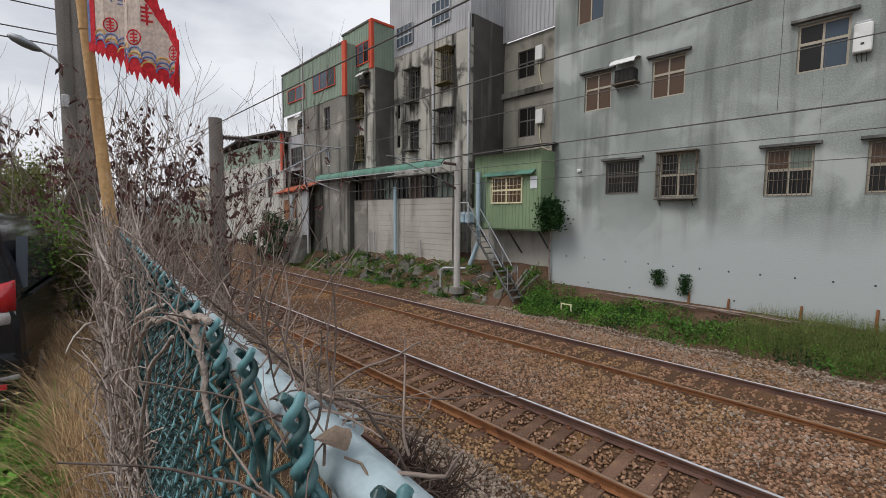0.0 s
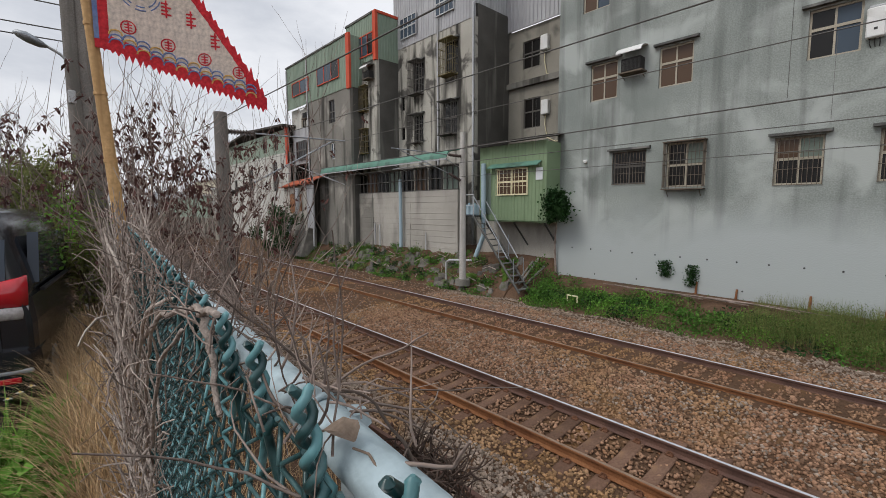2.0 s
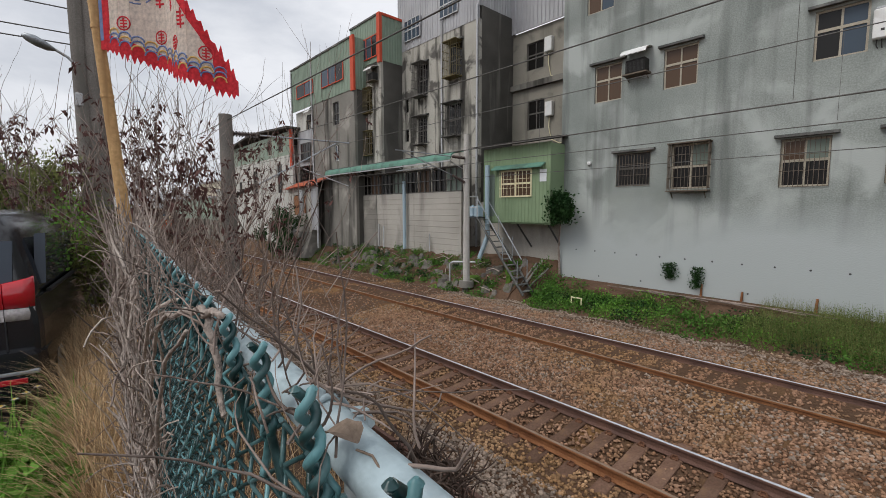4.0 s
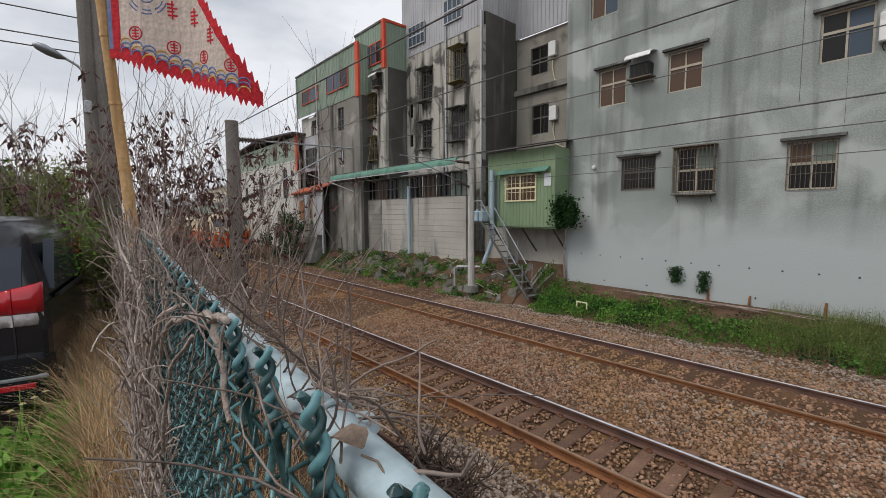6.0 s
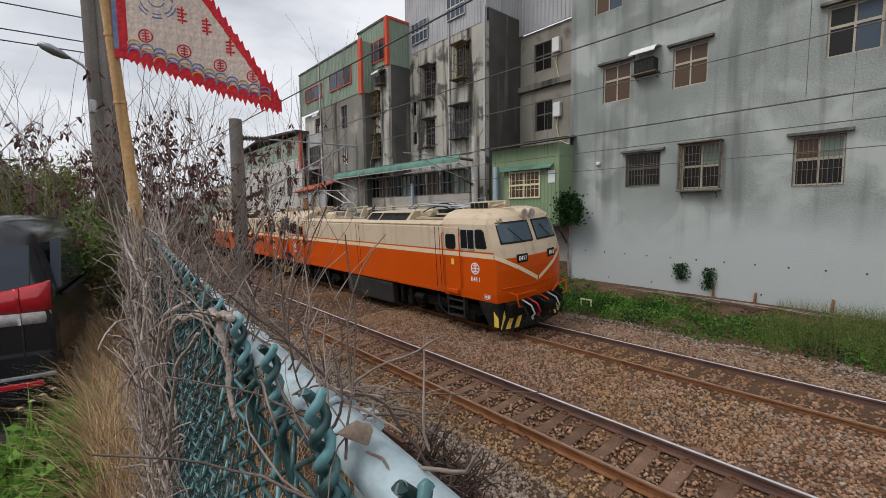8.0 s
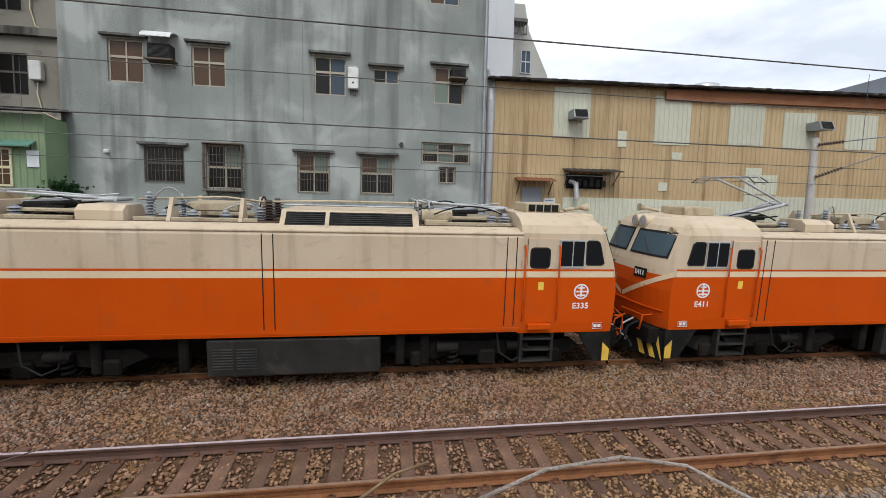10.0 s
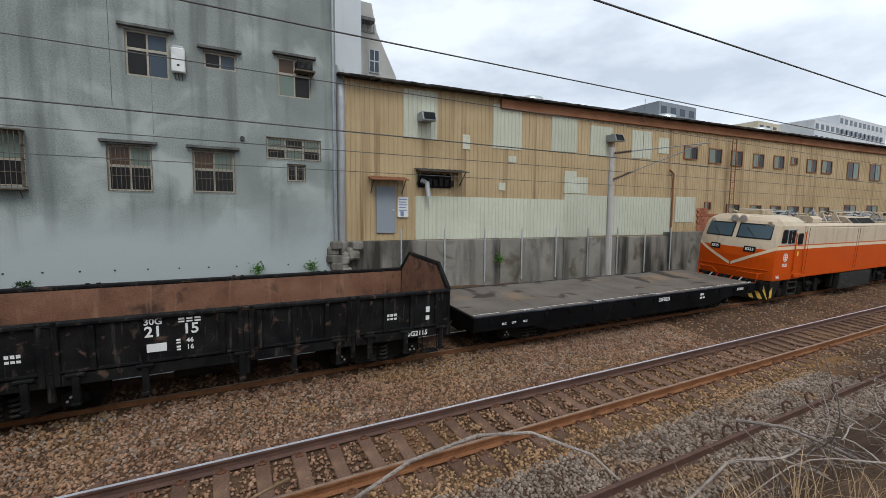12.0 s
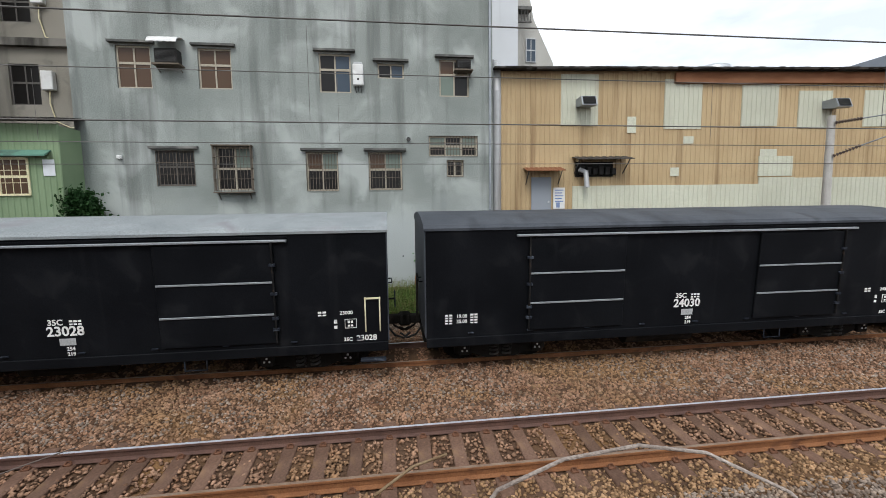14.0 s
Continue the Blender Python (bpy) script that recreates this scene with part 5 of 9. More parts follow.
for kind, x0 in (("pipe", 17.72), ("ladder", 22.2)):
    s = Shape()
    if kind == "pipe":
        s.rod((x0, -0.12, 0.9), (x0, -0.12, 5.9), 0.05).tube([(x0, -0.12, 5.9), (x0 - 0.3, -0.12, 6.1)], 0.05, 6)
        part("drainpipe", s, "rust_sheet", yel)
    else:
        for dx in (0, 0.35):
            s.rod((x0 + dx, -0.3, 0.9), (x0 + dx, -0.3, 8.3), 0.03)
        for k in range(22):
            s.rod((x0, -0.3, 1.1 + 0.32 * k), (x0 + 0.35, -0.3, 1.1 + 0.32 * k), 0.018, n=5)
        part("ladder", s, "rust_sheet", yel)
retain = thing("retaining_wall", "stained concrete retaining wall below the works", "wall", kind="structure", at=pose(4.45, 16.5, 0, 0, 0, -4.6))
for k in range(20):
    s = Shape()
    a = -0.3 + k * 3.5
    top = 2.54 if k != 5 else 2.75
    s.bev(a, a + 3.48, -0.42, -0.05, 0.0, top + (0.35 if k > 6 else 0), 0.02)
    part("wall_panel", s, "retain", retain)
for k in range(9):
    s = Shape()
    x = 2.1 + k * 1.9
    s.rod((x, -0.47, 0.7), (x, -0.47, 3.0), 0.035)
    part("wall_pipe", s, "galv", retain)
pier = thing("rubble_pier", "broken concrete rubble pier at the wall corner", "rubble")
for k in range(16):
    r1 = random.Random(k)
    x, z = 4.25 + r1.uniform(-0.6, 0.5), 0.9 + r1.uniform(-0.3, 1.6)
    part("stone", Shape().bev(x - 0.2, x + 0.22, 15.7 + r1.uniform(0, 0.15), 16.2, z - 0.16, z + 0.17, 0.06), "retain", pier)
# pale duct in the gap and the white building behind
s = Shape()
s.rod((4.28, 16.45, 0.9), (4.28, 16.45, 8.0), 0.17, n=12).tube([(4.28, 16.45, 7.9), (4.3, 16.6, 9.0), (4.35, 17.6, 9.4)], 0.17, 10)
solid("duct", s, "galv", "pale sheet-metal duct in the gap between houses", "duct")
pale = thing("pale_building", "white sheet-clad building with an outside stair window", "building")
s = Shape()
s.box(5.4, 7.45, 24, 34, 0.5, 22)
part("wall", s, "pale_wall", pale)
s = Shape()
s.prism([(8.0, 0.5), (11.9, 0.5), (11.1, 12.9), (9.75, 15.6), (9.4, 17.3), (8.0, 17.3)], 28, 36, "y")
part("gable", s, "white_render", pale)
window(pale, 9.2, 9.9, 12.9, 14.4, 27.85, frame="galv", panes=("pane_blue",), hood=False, deep=0.05)
s = Shape()
s.box(8.3, 9.4, 27.3, 28, 15.9, 16.1)
for k in range(6):
    s.box(8.34 + 0.2 * k, 8.38 + 0.2 * k, 27.4, 27.44, 15.2, 15.9)
s.box(8.3, 9.4, 27.38, 27.46, 15.15, 15.25)
part("balcony", s, "hood", pale)
# distance to the right
for name, mat, label, rows in (("office_block", "far_grey", "blue-grey office block with penthouse", ((79, 97, 60, 80, 0, 24), (84, 97, 61, 74, 24, 28), (97, 112, 60, 80, 0, 23))),
                               ("cream_block", "far_cream", "cream apartment block with rooftop structures", ((119, 140, 60, 80, 0, 26), (123, 134, 61, 70, 26, 28))),
                               ("apartment_block", "pale_wall", "pale apartment block under scaffolding", ((150, 200, 60, 90, 0, 31), (165, 200, 60, 90, 31, 34)))):
    b = thing(name, label, "building")
    for x0, x1, y0, y1, z0, z1 in rows:
        s = Shape()
        s.box(x0, x1, y0, y1, z0, z1)
        wl_ = part("wall", s, mat, b)
        for k in range(int((x1 - x0) / 3.2)):
            for j in range(2):
                s = Shape()
                s.box(x0 + 0.8 + k * 3.2, x0 + 2.6 + k * 3.2, y0 - 0.05, y0 - 0.01, z1 - 2.4 - j * 3.3, z1 - 0.9 - j * 3.3)
                part("window", s, "pane_blue", wl_)
for x, y in ((17.5, 21.6), (29.0, 20.6), (40.0, 19.8)):
    water_tank(x, y, 9.5, 0.8, 1.3)
# far left: low sheds and trees close the view along the track
far = thing("far_works", "distant pale sheds with green walls beside the track", "works building")
for x0, x1, y0, y1, z1, mt in ((-95, -62, 15.5, 30, 5.2, "green_sheet"), (-75, -64, 17, 26, 7.5, "far_cream"), (-130, -96, 14, 40, 6.5, "pale_wall"), (-62, -50, 16, 30, 6.0, "white_render")):
    s = Shape()
    s.box(x0, x1, y0, y1, 0, z1)
    part("wall", s, mt, far)
    s = Shape()
    s.box(x0 - 0.3, x1 + 0.3, y0 - 0.3, y1, z1, z1 + 0.2)
    part("roof", s, "grey_sheet", far)
s = Shape()
for k in range(28):
    s.bev(-120 + k * 2.6, -117.45 + k * 2.6, 13.3, 13.5, 0.2, 2.5, 0.03)
solid("boundary_wall", s, "retain", "grey concrete boundary wall along the far track", "wall", kind="structure")


# ---- the train: it runs along the far track ----
SPEED = 14.06
WHEELS = []          # (wheelset, x on its vehicle, radius)
VEHICLES = []        # (vehicle, centre at 9 s)
HW = 1.43            # half width of the bodies


def vehicle(name, label, category, centre, group=""):
    v = thing(name, label, category, group)
    VEHICLES.append((v, centre))
    return v


def wheelset_shape(r):
    s = Shape()
    for y in (-0.535, 0.535):
        sg = 1 if y > 0 else -1
        prof = [(r, y - sg * 0.065), (r * 1.06, y - sg * 0.07), (r * 1.06, y - sg * 0.04), (r, y - sg * 0.035), (r, y + sg * 0.06), (r * 0.82, y + sg * 0.062), (r * 0.80, y + sg * 0.035), (r * 0.3, y + sg * 0.03), (r * 0.28, y + sg * 0.08), (0.06, y + sg * 0.08)]
        n = 20
        s.loft([[(a * math.cos(2 * math.pi * k / n), b, a * math.sin(2 * math.pi * k / n)) for k in range(n)] for a, b in prof])
        for k in range(5):
            c, q = math.cos(k * 1.2566), math.sin(k * 1.2566)
            s.rod((c * r * 0.55, y + sg * 0.03, q * r * 0.55), (c * r * 0.55, y + sg * 0.05, q * r * 0.55), r * 0.1, n=7)
    s.rod((0, -0.95, 0), (0, 0.95, 0), 0.07, n=8)
    return s


WHEEL_MESH = {}


def add_wheelset(v, x, r):
    if r not in WHEEL_MESH:
        WHEEL_MESH[r] = wheelset_shape(r).mesh("wheelset", M["under"])
    w = part("wheelset", WHEEL_MESH[r], "under", v)
    w.matrix_basis = pose(x, 0, r)
    WHEELS.append((w, x, r))


def coil(x, y, z0, z1, r=0.085, turns=4, wire=0.02):
    n = turns * 9
    return [(x + r * math.cos(k * 0.7), y + r * math.sin(k * 0.7), z0 + (z1 - z0) * k / n) for k in range(n + 1)], wire


def freight_bogie(v, x, mat="under"):
    for side in (-1, 1):
        y = side * 0.98
        s = Shape()
        s.prism([(x - 1.0, 0.50), (x - 0.72, 0.58), (x - 0.34, 0.68), (x + 0.34, 0.68), (x + 0.72, 0.58), (x + 1.0, 0.50), (x + 1.0, 0.34), (x + 0.72, 0.36), (x + 0.32, 0.20), (x - 0.32, 0.20), (x - 0.72, 0.36), (x - 1.0, 0.34)], y - 0.07, y + 0.07, "y")
        frame_ = part("bogie_frame", s, mat, v)
        for dx in (-0.8, 0.8):
            s = Shape()
            s.bev(x + dx - 0.13, x + dx + 0.13, y - 0.16 if side < 0 else y - 0.1, y + 0.1 if side < 0 else y + 0.16, 0.30, 0.58, 0.03)
            box_ = part("axle_box", s, mat, frame_)
            for j, (bx2, bz2) in enumerate(((-0.05, 0.41), (0.05, 0.41), (0.0, 0.48))):
                part("bolt", Shape().rod((x + dx + bx2, y + side * 0.155, bz2), (x + dx + bx2, y + side * 0.175, bz2), 0.022, n=7), "galv", box_)
        for dx in (-0.14, 0.14):
            s = Shape()
            s.tube(*[coil(x + dx, y - side * -0.09, 0.24, 0.6)[0], 0.026], 5)
            part("spring", s, "under_box", frame_)
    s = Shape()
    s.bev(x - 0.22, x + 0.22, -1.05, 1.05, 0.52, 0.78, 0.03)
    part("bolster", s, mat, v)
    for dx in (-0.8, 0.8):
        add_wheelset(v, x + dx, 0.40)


def coupler(v, x, sign):
    s = Shape()
    s.bev(min(x, x + sign * 0.42), max(x, x + sign * 0.42), -0.09, 0.09, 0.72, 0.92, 0.02)
    s.bev(min(x + sign * 0.3, x + sign * 0.52), max(x + sign * 0.3, x + sign * 0.52), -0.16, 0.14, 0.68, 0.96, 0.04)
    part("coupler", s, "under", v)
    for y in (-0.35, 0.3):
        s = Shape()
        s.tube([(x, y, 0.75), (x + sign * 0.15, y, 0.55), (x + sign * 0.35, y * 0.8, 0.45), (x + sign * 0.5, y * 0.6, 0.55)], 0.025, 6)
        part("brake_hose", s, "rubber", v)


def side_text(v, text, size, x, z, side_y, mat="white_letter", name="lettering"):
    letters(text, size, mat, v, pose(x, side_y, z, 90, 0, 0), name, 0.003)


def bars_of_text(v, x, z, w, h, side_y, n=3, mat="white_letter"):
    """Signs that cannot be read, as plain bars."""
    s = Shape()
    for k in range(n):
        a = x - w / 2 + w * k / n
        s.box(a, a + w / n * 0.75, side_y - 0.003, side_y, z - h / 2, z - h * 0.18).box(a, a + w / n * 0.75, side_y - 0.003, side_y, z + h * 0.08, z + h / 2)
    part("sign_bars", s, mat, v)


# -- electric locomotives --
LOCO_HALF = 7.02
CAB = [(1.02, -0.02, 0.20, HW - 0.02), (1.25, 0.0, 0.25, HW), (1.9, 0.02, 0.30, HW), (2.3, -0.02, 0.27, HW), (2.58, -0.10, 0.20, HW), (3.12, -0.30, 0.0, HW - 0.03), (3.28, -0.38, -0.08, HW - 0.12), (3.42, -0.50, -0.20, HW - 0.32), (3.50, -0.66, -0.38, HW - 0.62)]


def cab_at(z):
    zs = [c[0] for c in CAB]
    return tuple(float(np.interp(z, zs, [c[k] for c in CAB])) for k in (1, 2, 3))


def cab_point(y, z, out=0.0):
    """A point of the cab's rounded front at side place y and height z, relative to the body's end."""
    xf, xn, hw = cab_at(z)
    u = min(1.0, abs(y) / hw)
    return Vector((LOCO_HALF + xf + (xn - xf) * (1 - u ** 3) + out, y + (out * 1.2 * math.copysign(u ** 4, y) if y else 0), z))


def cab_ring(z, back):
    xf, xn, hw = cab_at(z)
    pts = [(LOCO_HALF - back, -hw, z)]
    for k in range(17):
        y = -hw * math.cos(math.pi * k / 16)
        pts.append(tuple(cab_point(y, z)))
    pts.append((LOCO_HALF - back, hw, z))
    return pts


def cab_patch(y0, y1, z0, z1, out, n=6, y0t=None, y1t=None):
    s = Shape()
    y0t, y1t = (y0 if y0t is None else y0t), (y1 if y1t is None else y1t)
    low = [tuple(cab_point(y0 + (y1 - y0) * k / n, z0, out)) for k in range(n + 1)]
    top = [tuple(cab_point(y0t + (y1t - y0t) * k / n, z1, out)) for k in range(n + 1)]
    mid = [tuple((Vector(a) + Vector(b)) / 2) for a, b in zip(low, top)]
    mid = [tuple(cab_point(p[1], p[2], out)) for p in mid]
    inner = [[(p[0] - 0.03, p[1], p[2]) for p in row] for row in (low, mid, top)]
    s.loft([low, mid, top], closed=False, caps=False)
    s.loft([inner[2], inner[1], inner[0]], closed=False, caps=False)
    s.loft([top, inner[2]], closed=False, caps=False)
    s.loft([inner[0], low], closed=False, caps=False)
    return s


def rounded(x0, x1, z0, z1, r, ya, yb):
    """A plate with rounded corners in the plane of a vehicle's side."""
    q = []
    for cx, cz, a0 in ((x1 - r, z1 - r, 0), (x0 + r, z1 - r, 90), (x0 + r, z0 + r, 180), (x1 - r, z0 + r, 270)):
        q += [(cx + r * math.cos(math.radians(a0 + 22.5 * k)), cz + r * math.sin(math.radians(a0 + 22.5 * k))) for k in range(5)]
    return Shape().prism(q, min(ya, yb), max(ya, yb), "y")


def turned(shape, flip):
    return shape.move(pose(0, 0, 0, 0, 0, 180)) if flip else shape


def pantograph(v, x, up, face):
    p = part("pantograph", Shape().bev(x - 0.75, x + 0.75, -0.5, 0.5, 3.30, 3.36, 0.01), "roof_gear", v, "grey tubular pantograph on insulators")
    for dx in (-0.6, 0.6):
        for y in (-0.5, 0.5):
            s = Shape()
            for k in range(4):
                z = 3.2 + k * 0.055
                s.rod((x + dx, y, z), (x + dx, y, z + 0.03), 0.12, 0.08, n=10).rod((x + dx, y, z + 0.03), (x + dx, y, z + 0.055), 0.05, n=8)
            part("insulator", s, "porcelain", p)
    s = Shape()
    if up:
        base, knee, head = (x - 0.55 * face, 3.45), (x + 0.95 * face, 3.82), (x - 0.62 * face, 4.42)
    else:
        base, knee, head = (x - 0.7 * face, 3.45), (x + 1.0 * face, 3.55), (x - 0.95 * face, 3.66)
    for y0, y1 in ((-0.16, -0.3), (0.16, 0.3)):
        s.tube([(base[0], y0, base[1]), (knee[0], y1 * 0.6, knee[1])], 0.045, 7)
        s.tube([(knee[0], y1 * 0.5, knee[1]), (head[0], y1 * 1.2, head[1])], 0.028, 7)
    s.tube([(knee[0], -0.3, knee[1]), (knee[0], 0.3, knee[1])], 0.04, 6)
    s.tube([(base[0] + 0.2, 0, base[1] + 0.05), (knee[0] - 0.1 * face, 0.05, knee[1] + 0.1)], 0.02, 6)
    part("arm", s, "galv", p)
    s = Shape()
    for dx in (-0.12, 0.12):
        s.tube([(head[0] + dx, -0.95, head[1] - 0.14), (head[0] + dx, -0.75, head[1] + 0.03), (head[0] + dx, 0.75, head[1] + 0.03), (head[0] + dx, 0.95, head[1] - 0.14)], 0.02, 6)
    part("collector_head", s, "galv", p)
    s = Shape()
    s.tube(coil(x, 0.0, 3.38, 3.6, 0.07, 5)[0], 0.02, 5)
    part("spring", s, "dark_metal", p)
    s = Shape()
    for y in (-0.2, 0.2):
        s.tube(coil(x - 0.1 * face, y, 3.40, 3.42, 0.05, 1)[0], 0.012, 4)
        s.rod((x - 0.65 * face, y, 3.42), (x + 0.35 * face, y, 3.47), 0.055, n=9)
        s.rod((x + 0.35 * face, y, 3.47), (x + 0.75 * face, y, 3.52), 0.02, n=6)
    s.bev(x - 0.72, x + 0.1, -0.28, 0.28, 3.36, 3.41, 0.01)
    part("drive_cylinder", s, "hazard_black", p)
    s = Shape()
    for y in (-0.98, 0.98):
        s.tube([(head[0] - 0.16, y * 0.8, head[1] + 0.02), (head[0] - 0.2, y, head[1] - 0.1), (head[0] + 0.2, y, head[1] - 0.1), (head[0] + 0.16, y * 0.8, head[1] + 0.02)], 0.012, 5)
    part("contact_horn", s, "dark_metal", p)


def locomotive(number, centre, label, face, lead):
    v = vehicle("electric_locomotive", label, "locomotive", centre, "pair of locomotives")
    H = LOCO_HALF
    b = H - 2.08
    body = Shape()
    body.prism([(-HW, 1.06), (HW, 1.06), (HW, 2.21), (-HW, 2.21)], -b, b)
    lower = part("body", body, "orange", v, "orange painted body side with grime")
    s = Shape()
    s.prism([(-HW, 2.21), (HW, 2.21), (HW, 3.02), (HW - 0.03, 3.09), (HW - 0.10, 3.13), (1.05, 3.20), (-1.05, 3.20), (-HW + 0.10, 3.13), (-HW + 0.03, 3.09), (-HW, 3.02)], -b, b)
    part("upper_body", s, "cream", v, "cream upper body with run-off stains")
    part("roof_deck", Shape().bev(-b + 0.02, b - 0.02, -1.04, 1.04, 3.15, 3.206, 0.01), "roof_dirt", v, "grimy brown roof walkway")
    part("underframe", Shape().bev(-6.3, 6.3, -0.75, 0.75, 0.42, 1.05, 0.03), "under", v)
    for side in (-1, 1):
        y0, y1 = (-HW - 0.004, -HW + 0.02) if side < 0 else (HW - 0.02, HW + 0.004)
        s = Shape()
        s.box(-b - 2.02, b + 2.02, y0, y1, 2.345, 2.385)
        part("stripe", s, "orange", v)
        s = Shape()
        s.box(-b - 2.0, b + 2.0, y0 + 0.001, y1 - 0.001, 2.212, 2.34)
        part("stripe", s, "cream_stripe", v)
        s = Shape()
        s.box(-b, b, (-HW - 0.012) if side < 0 else HW - 0.01, (-HW + 0.01) if side < 0 else HW + 0.012, 1.10, 1.155)
        part("moulding", s, "orange", v)
        part("gutter", Shape().rod((-b, side * (HW - 0.03), 3.10), (b, side * (HW - 0.03), 3.10), 0.035), "cream", v)
        for x0 in (-4.82, -0.1, 4.60):
            s = Shape()
            for dx in (0.0, 0.2):
                s.box(x0 + dx, x0 + dx + 0.018, side * HW - 0.006, side * HW + 0.006, 1.2, 3.04)
            part("panel_joint", s, "hazard_black", v)
        s = Shape()
        s.bev(-1.15, 2.1, side * 1.28 - 0.12, side * 1.28 + 0.12, 0.26, 1.0, 0.03)
        box_ = part("equipment_box", s, "under_box", v, "dark grey underfloor equipment box")
        for k in range(2):
            s = Shape()
            for j in range(8):
                s.box(-1.05 + 0.44 * k, -0.68 + 0.44 * k, side * 1.405 - 0.008, side * 1.405 + 0.008, 0.42 + 0.055 * j, 0.44 + 0.055 * j)
            part("louvre", s, "dark_metal", box_)
        for x in (-3.1, -1.6, 2.5, 3.0):
            s = Shape()
            s.bev(x - 0.09, x + 0.09, side * 1.2 - 0.1, side * 1.2 + 0.1, 0.35, 1.02, 0.03)
            part("air_tank", s, "under", v)
        for x in (-4.3, 4.5):
            s = Shape()
            s.tube([(x, side * 1.32, 1.02), (x + 0.06, side * 1.36, 0.6), (x + 0.35, side * 1.36, 0.4), (x + 0.6, side * 1.3, 0.5), (x + 0.62, side * 1.2, 0.9)], 0.022, 6)
            part("hose", s, "rubber", v)
    for sign in (-1, 1):
        flip = sign < 0
        s = Shape()
        s.loft([cab_ring(z, 2.1) for z in (1.02, 1.25, 1.6, 1.9, 2.21)], smooth=False)
        cabp = part("cab", turned(s, flip), "orange", v, "orange rounded cab front")
        s = Shape()
        s.loft([cab_ring(z, 2.1) for z in (2.212, 2.4, 2.58, 2.8, 3.0, 3.12, 3.28, 3.42, 3.50)], smooth=False)
        cabu = part("cab_top", turned(s, flip), "cream", v, "cream cab top")
        for y0, y1 in ((-1.22, -0.07), (0.07, 1.22)):
            part("screen_seal", turned(cab_patch(y0, y1, 2.58, 3.16, 0.008, 6, y0 * 0.97, y1 * 0.97), flip), "rubber", cabu)
            part("windscreen", turned(cab_patch(y0 + 0.05 if y0 < 0 else y0 + 0.05, y1 - 0.05, 2.63, 3.11, 0.016, 6), flip), "cab_screen", cabu, "blue-grey windscreen")
            part("number_plate", turned(cab_patch((y0 + y1) / 2 - 0.2, (y0 + y1) / 2 + 0.2, 2.06, 2.28, 0.02, 3), flip), "hazard_black", cabp)
            yc = (y0 + y1) / 2
            p = cab_point(yc, 2.17, 0.03)
            q1, q2 = cab_point(yc - 0.1, 2.17), cab_point(yc + 0.1, 2.17)
            yaw = math.degrees(math.atan2(q2.y - q1.y, q2.x - q1.x))
            m = Matrix.Translation(p) @ pose(0, 0, 0, 90, 0, yaw)
            letters(number, 0.15, "white_letter", cabp, (pose(0, 0, 0, 0, 0, 180) if flip else Matrix()) @ m, "lettering", 0.004)
            s = Shape()
            w0 = cab_point(yc + 0.1, 2.64, 0.03)
            s.tube([w0, cab_point(yc - 0.25, 3.0, 0.035)], 0.012, 5)
            part("wiper", turned(s, flip), "dark_metal", cabu)
        for a in (-1, 1):
            s = Shape()
            pts = [cab_point(a * HW * 0.995, 2.27)] + [cab_point(a * HW * k, 2.27 - (1 - k) * 0.75, 0.0) for k in (0.97, 0.9, 0.75, 0.5, 0.25, 0.02)]
            up_, dn_ = [], []
            for p in pts:
                q = cab_point(p.y, p.z + 0.06, 0.012)
                r_ = cab_point(p.y, p.z - 0.06, 0.012)
                up_.append(tuple(q))
                dn_.append(tuple(r_))
            s.loft([up_, dn_], closed=False, caps=False)
            part("stripe", turned(s, flip), "cream_stripe", cabp, "cream chevron stripe")
        s = Shape().tube([cab_point(-1.3 + 2.6 * k / 12, 1.42, 0.02) for k in range(13)], 0.018, 5)
        part("front_rail", turned(s, flip), "orange", cabp)
        # headlights
        for y in (-0.16, 0.16):
            s = Shape()
            hp = cab_point(y, 3.27)
            s.rod((hp.x - 0.35, y, 3.33), (hp.x + 0.07, y, 3.33), 0.145, n=14)
            lamp = part("headlight", turned(s, flip), "cream", cabu, "round headlight in a cream housing")
            s = Shape()
            s.rod((hp.x + 0.07, y, 3.33), (hp.x + 0.085, y, 3.33), 0.112, n=14)
            part("lens", turned(s, flip), "tail_clear", lamp)
        for y in (-1.05, 1.05):
            s = Shape()
            p = cab_point(y, 3.2, 0.0)
            s.rod(p - Vector((0.1, 0, 0)), p + Vector((0.06, 0, 0)), 0.07, n=10)
            part("marker_light", turned(s, flip), "roof_gear", cabu)
        # roof box, horn, vent on the cab
        s = Shape()
        s.bev(H - 1.75, H - 0.95, -0.55, 0.35, 3.49, 3.70, 0.02)
        part("roof_box", turned(s, flip), "roof_gear", cabu)
        s = Shape()
        for j in range(4):
            s.box(H - 1.7 + 0.18 * j, H - 1.55 + 0.18 * j, -0.565, -0.552, 3.52, 3.67)
        part("roof_grille", turned(s, flip), "hazard_black", cabu)
        s = Shape()
        s.rod((H - 0.85, -0.5, 3.56), (H - 0.5, -0.5, 3.62), 0.04, n=8).rod((H - 0.5, -0.5, 3.62), (H - 0.3, -0.5, 3.64), 0.04, 0.10, n=10).bev(H - 0.95, H - 0.6, -0.62, -0.36, 3.42, 3.52, 0.02)
        part("horn", turned(s, flip), "roof_gear", cabu)
